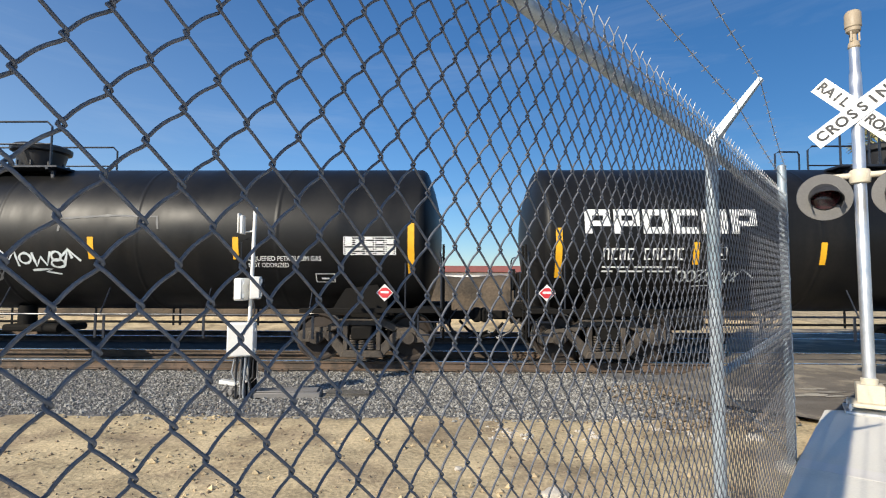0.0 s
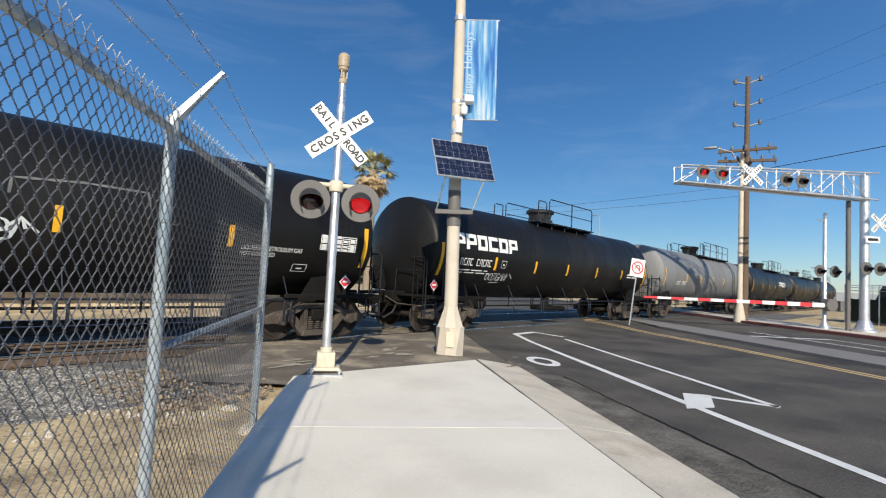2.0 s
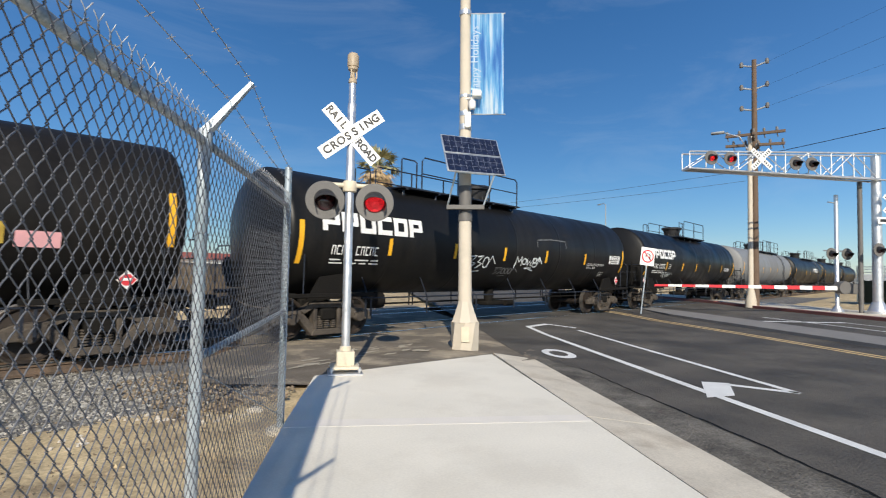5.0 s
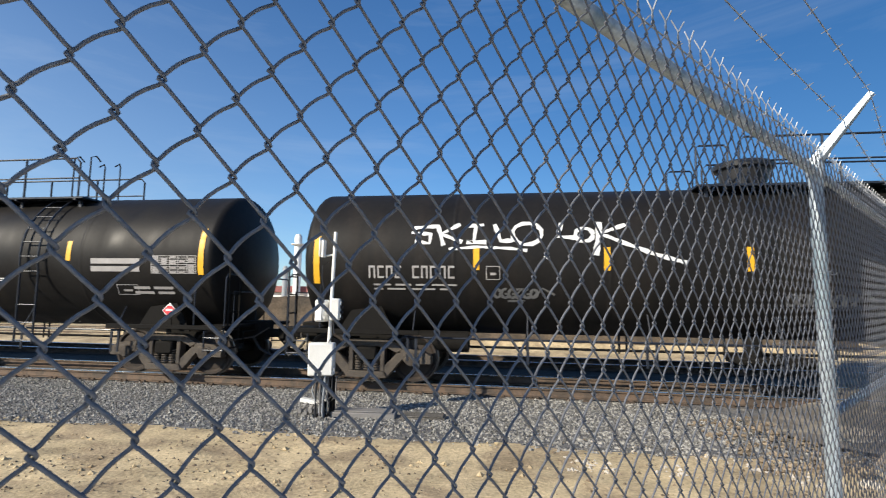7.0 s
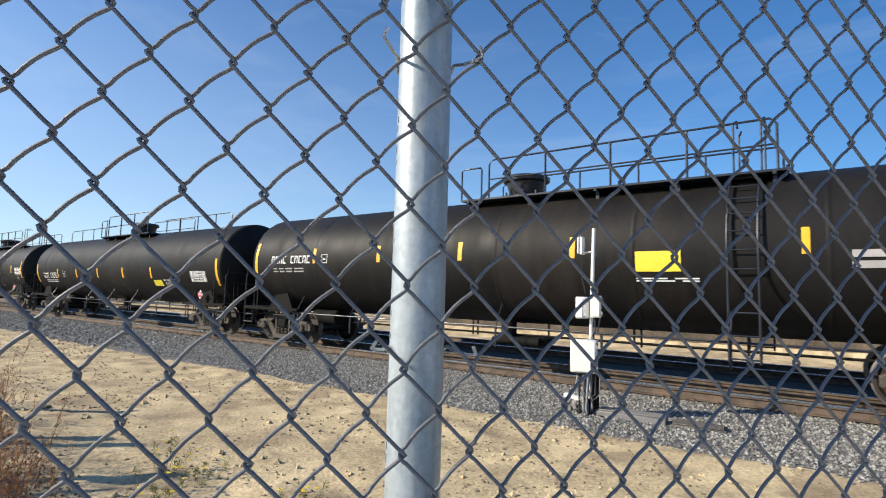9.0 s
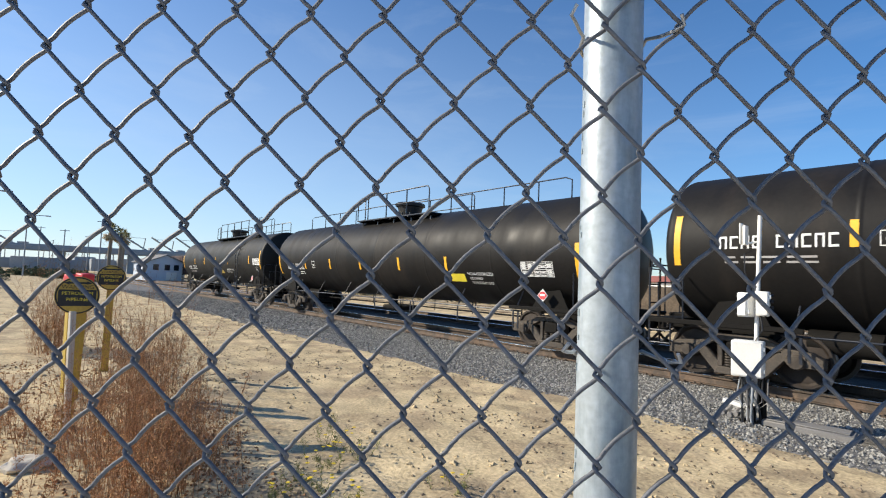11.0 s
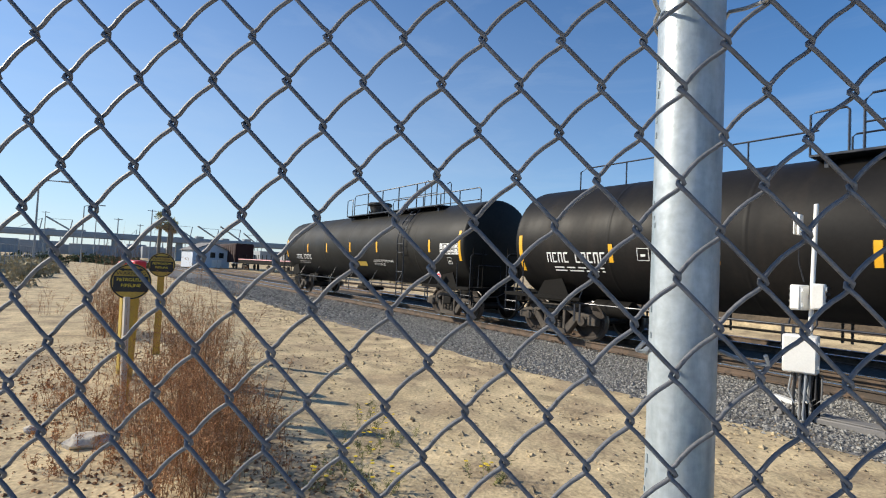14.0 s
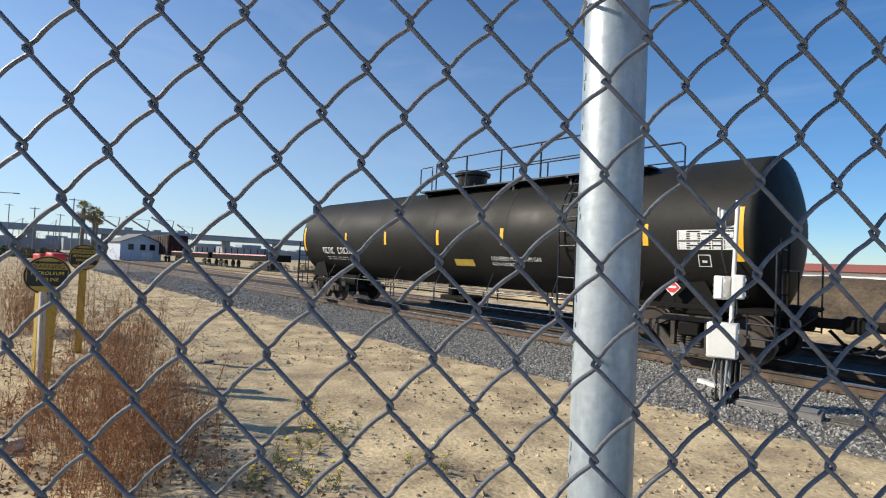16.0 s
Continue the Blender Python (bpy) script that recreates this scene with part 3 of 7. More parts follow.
line("asphalt_crack", [(-6 + 0.16 * k, 4.74 - 0.16 * smooth(4.0, 8.8, -6 + 0.16 * k) + r.uniform(-0.022, 0.022)) for k in range(94)], 0.026, M_UNDER, "jagged dark crack along the asphalt seam").data.transform(Matrix.Translation((0, 0, 0.003)))
line("yellow_line", [(-40, 11.75), (5, 11.68), (14, 11.6), (22.5, 10.95)], 0.12, M_ROADY, "faded yellow centre line on asphalt")
line("yellow_line", [(-40, 12.0), (5, 11.93), (14, 11.85), (22.6, 11.3)], 0.12, M_ROADY, "faded yellow centre line on asphalt")
line("yellow_line", [(22.4, 10.9), (25.0, 13.9)], 0.16, M_ROADY, "yellow line round the median tip")
line("lane_line", [(-40, 17.5), (7.7, 17.4), (20.0, 17.3)], 0.13, M_ROADW, "white lane line across the street")
line("lane_line", [(-40, 18.9), (18.0, 18.9)], 0.12, M_ROADW, "white bike lane line across the street")
line("lane_line", [(12.7, 17.9), (13.6, 18.6), (14.6, 17.9)], 0.3, M_ROADW, "white bike symbol stroke across the street")
line("stop_line", [(18.2, 14.95), (17.7, 18.8)], 0.3, M_ROADW, "white stop line across the street")
bm = B()
rings = []
for r0 in (0.36, 0.20):
    ring = []
    for k in range(28):
        t = 2 * math.pi * k / 28
        p = W(10.55 + 0.60 * math.cos(t) * r0 / 0.36, 4.78 + r0 * 0.85 * math.sin(t))
        ring.append(bm.verts.new((p.x, p.y, road_z(p.x, p.y) + 0.006)))
    rings.append(ring)
for k in range(28):
    bm.faces.new((rings[0][k], rings[0][(k + 1) % 28], rings[1][(k + 1) % 28], rings[1][k]))
bmesh.ops.recalc_face_normals(bm, faces=bm.faces[:])
thing("loop_mark", "white ring painted on asphalt", "road marking", kind="structure", shape=bm, material=M_ROADW)


def rail_profile():
    return [(-0.070, 0), (0.070, 0), (0.068, 0.014), (0.016, 0.030), (0.010, 0.045), (0.010, 0.125), (0.036, 0.138), (0.037, 0.166), (0.028, 0.175),
            (-0.028, 0.175), (-0.037, 0.166), (-0.036, 0.138), (-0.010, 0.125), (-0.010, 0.045), (-0.016, 0.030), (-0.068, 0.014)]


def rail_mesh(length):
    bm = B()
    pr = rail_profile()
    a = [bm.verts.new((-length / 2, y, z)) for y, z in pr]
    b = [bm.verts.new((length / 2, y, z)) for y, z in pr]
    n = len(pr)
    for k in range(n):
        f = bm.faces.new((a[k], a[(k + 1) % n], b[(k + 1) % n], b[k]))
        if k in (7, 8, 9):
            f.material_index = 1
    bm.faces.new(a)
    bm.faces.new(b[::-1])
    bmesh.ops.recalc_face_normals(bm, faces=bm.faces[:])
    return mesh_of(bm, "rail", [M_RAIL, M_TREAD])


def tie_mesh():
    bm = B()
    box(bm, (0, 0, 0), (0.23, 2.6, 0.17), 0.012)
    return mesh_of(bm, "tie", M_TIE)


def plate_mesh():
    bm = B()
    box(bm, (0, 0, 0), (0.18, 0.36, 0.022), 0.004)
    for sx in (-0.06, 0.06):
        for sy in (-0.085, 0.085):
            box(bm, (sx, sy, 0.02), (0.03, 0.04, 0.035), 0.004)
    return mesh_of(bm, "tie_plate", M_RAIL)


RAILM, TIEM, PLATEM = rail_mesh(260), tie_mesh(), plate_mesh()
for cy, label in ((TRACK_Y, "railway track with rusty rails on timber ties"), (15.35, "second railway track with rusty rails beyond the train")):
    track = thing("track", label, "track", pose(0, cy, 0), kind="structure")
    for s in (-0.7525, 0.7525):
        part("rail", RAILM, parent=track, m=pose(0, s, RAIL_Z - 0.175))
    far = cy > 12
    for k in range(-60, 22 if not far else 12):
        x = k * 0.55 + 0.13 * math.sin(k * 2.3)
        if x > 6.0 and not far:
            continue
        part("tie", TIEM, parent=track, m=pose(x, 0.05 * math.sin(k * 1.7), RAIL_Z - 0.285, 0, 0, 0.8 * math.sin(k * 3.1)))
        if not far and x > -24:
            part("tie_plate", PLATEM, parent=track, m=pose(x, -0.7525, RAIL_Z - 0.188))
# tracks curving together far away
for cy, ang in ((19.0, 2.6), (22.5, 4.2)):
    track = thing("track", "distant railway track with rusty rails", "track", pose(-62, cy, 0, 0, 0, ang), kind="structure")
    for s in (-0.7525, 0.7525):
        bm = B()
        box(bm, (0, s, RAIL_Z - 0.10), (86, 0.07, 0.16), 0.01)
        part("rail", bm, M_RAIL, track)


# ---------------------------------------------------------------- ballast and loose stones
def scatter(name, pts, r0, r1, material, label, category, seed, group=""):
    """Many small broken stones in one mesh."""
    rnd = np.random.RandomState(seed)
    base = np.array([(1, 0, 0.1), (-1, 0.15, 0), (0, 1, 0), (0.1, -1, 0.1), (0, 0.1, 1), (0, 0, -1.0)], float)
    tri = np.array([(0, 2, 4), (2, 1, 4), (1, 3, 4), (3, 0, 4), (2, 0, 5), (1, 2, 5), (3, 1, 5), (0, 3, 5)])
    n = len(pts)
    size = r0 + (r1 - r0) * rnd.rand(n, 1, 1) ** 2
    v = base[None] * (0.72 + 0.5 * rnd.rand(n, 6, 3)) * size * np.array([1, 1, 0.75])
    ang = rnd.rand(n) * 6.283
    c, s = np.cos(ang)[:, None], np.sin(ang)[:, None]
    x, y = v[..., 0] * c - v[..., 1] * s, v[..., 0] * s + v[..., 1] * c
    v[..., 0], v[..., 1] = x, y
    v += np.array(pts)[:, None, :]
    f = (tri[None] + 6 * np.arange(n)[:, None, None]).reshape(-1, 3)
    me = bpy.data.meshes.new(name)
    me.from_pydata(v.reshape(-1, 3).tolist(), [], f.tolist())
    me.materials.append(material)
    return tagged(new(name, me), label, category, group, "stuff")


rnd = np.random.RandomState(3)
pts = []
while len(pts) < 36000:
    x = -16 + 23 * rnd.rand()
    y = 6.15 + 3.95 * rnd.rand() ** 0.85
    e = 6.35 + 0.30 * noise.noise((x * 0.9, 0, 2)) - 0.5 * smooth(-3, -14, x)
    if y < e - 0.35 * rnd.rand() ** 2 or x > 4.2 + (8.2 - y):
        continue
    pts.append((x, y, ground_z(x, y) + 0.004))
scatter("ballast", pts, 0.011, 0.037, M_STONE, "grey crushed stone ballast beside the rail", "gravel", 5)
pts = []
while len(pts) < 7000:
    x, y = -22 + 25 * rnd.rand(), 0.2 + 7.0 * rnd.rand()
    if (Vector((x, y)) - P0).dot(N) > -0.15 or noise.noise((x * 0.5, y * 0.5, 9)) < -0.25 + 0.3 * rnd.rand():
        continue
    pts.append((x, y, ground_z(x, y) + 0.002))
scatter("pebbles", pts, 0.005, 0.026, M_PEBBLE, "loose pebbles and clods on the dirt", "pebbles", 8)
pts = []
while len(pts) < 2200:
    a, b = -3 + 13.5 * rnd.rand(), 4.04 + 0.62 * rnd.rand() ** 2.5
    p = W(a, b)
    pts.append((p.x, p.y, road_z(p.x, p.y) + 0.003))
scatter("loose_gravel", pts, 0.004, 0.011, M_OLDASPH, "fine loose gravel along the gutter edge", "gravel", 15)
pts = []
while len(pts) < 9000:
    x, y = -48 + 32 * rnd.rand(), 5.7 + 4.3 * rnd.rand()
    pts.append((x, y, ground_z(x, y) + 0.006))
scatter("ballast", pts, 0.025, 0.065, M_STONE, "grey crushed stone ballast farther along the rail", "gravel", 16)
pts = []
while len(pts) < 1500:
    x, y = -20 + 22.5 * rnd.rand(), 0.2 + 6.2 * rnd.rand()
    if (Vector((x, y)) - P0).dot(N) > -0.15 or noise.noise((x * 0.8, y * 1.6, 21)) < 0.05 + 0.2 * rnd.rand():
        continue
    pts.append((x, y, ground_z(x, y) + 0.004))
scatter("dirt_clods", pts, 0.010, 0.045, M_DIRT, "dry clods of dirt along the ruts", "clods", 17)

# ---------------------------------------------------------------- chain-link fence
FENCE_LOW, FENCE_TOP = -0.08, 2.19
POSTS = [(-3.05, 2.2), (0.0103, 2.2), (2.96, 2.225), (5.65, 2.58)]
fence = thing("chain_link_fence", "galvanised chain-link fence with barbed wire on angled arms", "fence")


def chain_link(a0, a1, z0, z1):
    """Woven wire: flat spirals side by side, hooked into one another."""
    w, h, d, r, seg = 0.03659, 0.04287, 0.0034, 0.0022, 5
    cols = int((a1 - a0) / w)
    rows_n = int((z1 - z0) / h)
    ang = np.arange(seg) * 2 * np.pi / seg
    verts, faces = [], []
    base = 0
    for k in range(cols):
        path = []
        for j in range(rows_n + 1):
            right = (j + k) % 2 == 0
            col = k + 1 if right else k
            s = 1 if right else -1
            z = z1 - j * h
            a = a0 + col * w
            wob = 0.0012 * math.sin(k * 1.3 + j * 2.1)
            if path and right is False:
                # strands that rise to the right are bowed upwards
                u0, v0 = path[-1], (a - s * 0.0044, s * d * 0.9, z + 0.0076)
                for q in (0.25, 0.5, 0.75):
                    bow = 4 * q * (1 - q) * 0.0021
                    path.append((u0[0] + (v0[0] - u0[0]) * q - 0.76 * bow, v0[1], u0[2] + (v0[2] - u0[2]) * q + 0.65 * bow))
            path += [(a - s * 0.0044, s * d * 0.9, z + 0.0076), (a + s * 0.0006, s * d, z + 0.0036), (a + s * 0.0026 + wob, 0.0, z), (a + s * 0.0006, -s * d, z - 0.0036), (a - s * 0.0044, -s * d * 0.9, z - 0.0076)]
        p = np.array(path)
        sag = 0.002 * np.sin(p[:, 0] * 2.1) * np.sin((p[:, 2] - z0) / (z1 - z0) * 3.14)
        p[:, 1] += 0.0365 + sag
        t = np.gradient(p, axis=0)
        t /= np.linalg.norm(t, axis=1)[:, None]
        n1 = np.cross(t, (0, 1, 0))
        n1 /= np.linalg.norm(n1, axis=1)[:, None]
        n2 = np.cross(t, n1)
        ring = p[:, None] + r * (np.cos(ang)[None, :, None] * n1[:, None] + np.sin(ang)[None, :, None] * n2[:, None])
        m = len(p)
        verts.append(ring.reshape(-1, 3))
        i = np.arange(m - 1)[:, None] * seg
        q = np.arange(seg)[None]
        q1 = (q + 1) % seg
        faces.append((base + np.stack([i + q, i + q1, i + seg + q1, i + seg + q], -1)).reshape(-1, 4))
        base += m * seg
    v = np.concatenate(verts)
    xy = np.array(P0)[None] + v[:, :1] * np.array(U)[None] + v[:, 1:2] * np.array(N)[None]
    v = np.column_stack([xy, v[:, 2]])
    f = np.concatenate(faces)
    me = bpy.data.meshes.new("wire_mesh")
    me.vertices.add(len(v))
    me.vertices.foreach_set("co", v.ravel())
    me.loops.add(f.size)
    me.loops.foreach_set("vertex_index", f.ravel().astype(np.int32))
    me.polygons.add(len(f))
    me.polygons.foreach_set("loop_start", np.arange(0, f.size, 4, dtype=np.int32))
    me.update(calc_edges=True)
    me.validate()
    me.polygons.foreach_set("use_smooth", [True] * len(f))
    me.materials.append(M_WIRE)
    return me


wire = part("wire_mesh", chain_link(-1.7298, 5.62, FENCE_LOW, 2.2282), parent=fence, label="woven galvanised wire mesh")
wire["kind"] = "stuff"
# twisted wire ends above the rail
bm = B()
k = 0
a = -1.6932
while a < 5.6:
    p = W(a, 0.0365, FENCE_TOP + 0.038)
    tw = 0.006 * math.sin(k * 2.3)
    for s in (-1, 1):
        pipe(bm, [p + Vector((U.x, U.y, 0)) * (s * 0.006), p + Vector((U.x, U.y, 0)) * (-s * 0.004) + Vector((0, 0, 0.022)),
                  p + Vector((U.x, U.y, 0)) * (s * 0.004) + Vector((0, 0, 0.038)), p + Vector((U.x, U.y, 0)) * (s * (0.012 + tw)) + Vector((N.x, N.y, 0)) * (s * 0.01) + Vector((0, 0, 0.066))], 0.0019, 4)
    a += 0.07318
    k += 1
barbs = part("wire_end", bm, M_BARB, fence, "twisted wire points above the top rail")
barbs["kind"] = "stuff"
for a, top in POSTS:
    bm = B()
    big = a > 5
    r = 0.0365 if big else 0.0302
    p = W(a, 0.0)
    lathe(bm, [(0, -0.35), (r, -0.35), (r, top - 0.006), (r - 0.006, top), (0, top + (0.0 if not big else 0.012))], 20, "z", p)
    part("post", bm, M_GALV, fence)
    if not big:
        bm = B()
        lathe(bm, [(0.0305, top - 0.07), (0.036, top - 0.068), (0.037, top - 0.005), (0.030, top + 0.02), (0, top + 0.03)], 16, "z", p)
        tip = W(a + 0.016, 0.225, top + 0.285)
        foot = W(a, 0.0, top + 0.0)
        along = Vector((U.x, U.y, 0))
        up = (tip - foot).normalized().cross(along).normalized()
        vs = []
        for c, wd, th in ((foot, 0.030, 0.020), (tip, 0.014, 0.010)):
            vs.append([bm.verts.new(c + along * (sx * wd) + up * (sy * th)) for sx, sy in ((-1, -1), (1, -1), (1, 1), (-1, 1))])
        for q in range(4):
            bm.faces.new((vs[0][q], vs[0][(q + 1) % 4], vs[1][(q + 1) % 4], vs[1][q]))
        bm.faces.new(vs[0][::-1])
        bm.faces.new(vs[1])
        bmesh.ops.recalc_face_normals(bm, faces=bm.faces[:])
        part("barb_arm", bm, M_GALV, fence, "pressed metal arm leaning over the street")
bm = B()
tube(bm, W(-3.05, 0, FENCE_TOP - 0.01), W(5.65, 0, FENCE_TOP - 0.01), 0.021, 14)
part("top_rail", bm, M_GALV, fence)
bm = B()
tube(bm, W(2.95, 0, 1.06), W(5.65, 0, 1.10), 0.021, 14)
part("brace_rail", bm, M_GALV, fence)
bm = B()
tube(bm, W(2.98, 0, 1.0), W(5.60, 0, 0.06), 0.005, 8)
part("truss_rod", bm, M_GALV, fence)
bm = B()
box(bm, (0, 0, 0), (0.018, 0.006, 2.2), 0.001, pose(*W(5.595, 0.03, 1.06), 0, 0, FTURN))
for z in (0.15, 0.5, 0.85, 1.2, 1.55, 1.9, 2.12):
    lathe(bm, [(0.0368, z - 0.012), (0.041, z - 0.012), (0.041, z + 0.012), (0.0368, z + 0.012)], 16, "z", W(5.65, 0))
part("tension_bar", bm, M_GALV, fence)
# faint dark scuffs and stamped marks on the post beside the path
r = random.Random(31)
post_xy = W(POSTS[1][0], 0.0)
for k in range(40):
    z, t = r.uniform(1.0, 1.98), FTURN + r.uniform(-8, 6) - 180
    if k < 14:
        z, t = r.uniform(1.86, 1.92), FTURN - 90 + r.uniform(-30, 25)
    bm = B()
    box(bm, (0.0303, 0, 0), (0.0010, r.uniform(0.002, 0.004), r.uniform(0.003, 0.009)), 0.0, Matrix.Translation((post_xy.x, post_xy.y, z)) @ Matrix.Rotation(radians(t), 4, "Z"))
    part("stamp_mark", bm, M_STAMP, fence)
# strands of barbed wire
for i, (f, zt) in enumerate(((0.12, 2.30), (0.55, 2.42), (0.97, 2.53))):
    bm = B()
    pts = []
    for s, e in zip(POSTS, POSTS[1:]):
        for q in range(8):
            t = q / 8
            def spot(pp):
                return W(pp[0] + 0.016 * f, 0.225 * f, pp[1] + 0.015 + 0.285 * f) if pp[0] < 5 else W(pp[0], 0.035, zt)
            p = spot(s).lerp(spot(e), t)
            p.z -= 0.03 * math.sin(t * math.pi)
            pts.append(p)
    pts.append(W(5.65, 0.035, zt))
    pipe(bm, pts, 0.0022, 5)
    part("barbed_wire", bm, M_BARB, fence)
    bm = B()
    for p, q in zip(pts, pts[1:]):
        n = max(1, int((q - p).length / 0.125))
        for j in range(n):
            c = p.lerp(q, (j + 0.5) / n)
            d = Vector((0.010 * math.sin(j * 2 + i), 0.010 * math.cos(j * 1.7), 0.014))
            tube(bm, c - d, c + d, 0.0017, 4)
            d = Vector((0.012, -0.008, 0.010 * math.cos(j)))
            tube(bm, c - d, c + d, 0.0017, 4)
    pt = part("wire_barb", bm, M_BARB, fence)
    pt["kind"] = "stuff"
# wire ties round the line posts, their ends hooked into the mesh
for a, z in ((0.0103, 1.475), (0.0103, 1.80), (0.0103, 1.13), (0.0103, 0.78), (0.0103, 0.42), (2.96, 1.7), (2.96, 1.3), (2.96, 0.9), (2.96, 0.5)):
    bm = B()
    ring = [W(a - 0.052, 0.050, z + 0.012), W(a - 0.056, 0.044, z + 0.004), W(a - 0.050, 0.036, z + 0.002), W(a - 0.041, 0.020, z)]
    for q in range(11):
        t = math.pi * (1.05 - 1.1 * q / 10)
        ring.append(W(a + 0.0335 * math.cos(t), -0.0335 * math.sin(t), z - 0.012 * math.sin(t)))
    ring += [W(a + 0.041, 0.020, z - 0.002), W(a + 0.048, 0.036, z - 0.004), W(a + 0.054, 0.046, z - 0.002), W(a + 0.049, 0.051, z + 0.006)]
    pipe(bm, ring, 0.0019, 6)
    part("wire_tie", bm, M_BARB, fence)
for a, _ in POSTS:
    bm = B()
    lathe(bm, [(0, -0.3), (0.14, -0.3), (0.14, -0.09), (0.10, -0.07), (0, -0.07)], 14, "z", W(a, 0))
    part("footing", bm, M_KERB, fence, "concrete post footing in the dirt")

# ---------------------------------------------------------------- tank cars
TR, TZ = 1.47, 2.435        # tank radius, height of its axis over the rail
TRUCK_M = {}


def on_tank(x, s, off=0.0):
    """A place on the side facing the street: x along the car, s up round the shell from its middle."""
    a = s / TR
    return Vector((x, -(TR + off) * math.cos(a), TZ + (TR + off) * math.sin(a)))


def patch(bm, x0, x1, s0, s1, off=0.006, mi=0, side=-1):
    n = max(1, int(abs(s1 - s0) / 0.12))
    rows = []
    for k in range(n + 1):
        s = s0 + (s1 - s0) * k / n
        row = [on_tank(x, s, off) for x in (x0, x1)]
        if side > 0:
            row = [Vector((p.x, -p.y, p.z)) for p in row]
        rows.append([bm.verts.new(p) for p in row])
    for a, b in zip(rows, rows[1:]):
        q = (a[0], a[1], b[1], b[0])
        bm.faces.new(q if side < 0 else q[::-1]).material_index = mi


def stroke(bm, pts, w=0.05, off=0.007):
    """A painted stroke on the shell through (x, s) points."""
    prev = None
    fine = []
    for p, q in zip(pts, pts[1:]):
        n = max(1, int(math.dist(p, q) / 0.10))
        fine += [(p[0] + (q[0] - p[0]) * k / n, p[1] + (q[1] - p[1]) * k / n) for k in range(n)]
    fine.append(pts[-1])
    for i, p in enumerate(fine):
        a, b = fine[max(0, i - 1)], fine[min(len(fine) - 1, i + 1)]
        d = Vector((b[0] - a[0], b[1] - a[1])).normalized()
        s = Vector((-d.y, d.x)) * w * (0.42 + 0.12 * math.sin(i * 1.9))
        cur = [bm.verts.new(on_tank(p[0] + s.x, p[1] + s.y, off)), bm.verts.new(on_tank(p[0] - s.x, p[1] - s.y, off))]
        if prev:
            bm.faces.new((prev[0], prev[1], cur[1], cur[0]))
        prev = cur
    bmesh.ops.recalc_face_normals(bm, faces=bm.faces[:])


def lettering(words, x, s, size, material, parent, name="lettering", wide=1.0, label=""):
    me = text_mesh(words, size)
    for v in me.vertices:
        v.co = on_tank(x + v.co.x * wide, s + v.co.z, 0.010)
    me.materials.append(material)
    return part(name, me, parent=parent, label=label)


def tank_mesh(hl, material):
    bm = B()
    seg = 56
    prof = []
    # dished heads: a shallow cap with a tight knuckle
    cap = [(TR * 0.93 * k / 7, 0.40 - 0.27 * (k / 7) ** 2) for k in range(8)] + [(TR * 0.965, 0.095), (TR * 0.988, 0.055), (TR * 0.998, 0.02)]
    prof += [(r_, -hl - h_) for r_, h_ in cap] + [(TR, -hl)]
    prof += [(TR, -hl + 0.04), (TR, -hl + 0.09)]
    inner = [-hl + (2 * hl) * k / 6 for k in range(1, 6)]
    for x in inner:
        prof += [(TR, x - 0.06), (TR, x - 0.035), (TR + 0.005, x - 0.02), (TR + 0.005, x + 0.02), (TR, x + 0.035), (TR, x + 0.06)]
    prof += [(TR, hl - 0.09), (TR, hl - 0.04)]
    prof += [(TR, hl)] + [(r_, hl + h_) for r_, h_ in cap[::-1]]
    lathe(bm, prof, seg, "x", (0, 0, TZ))
    return mesh_of(bm, "tank", material)


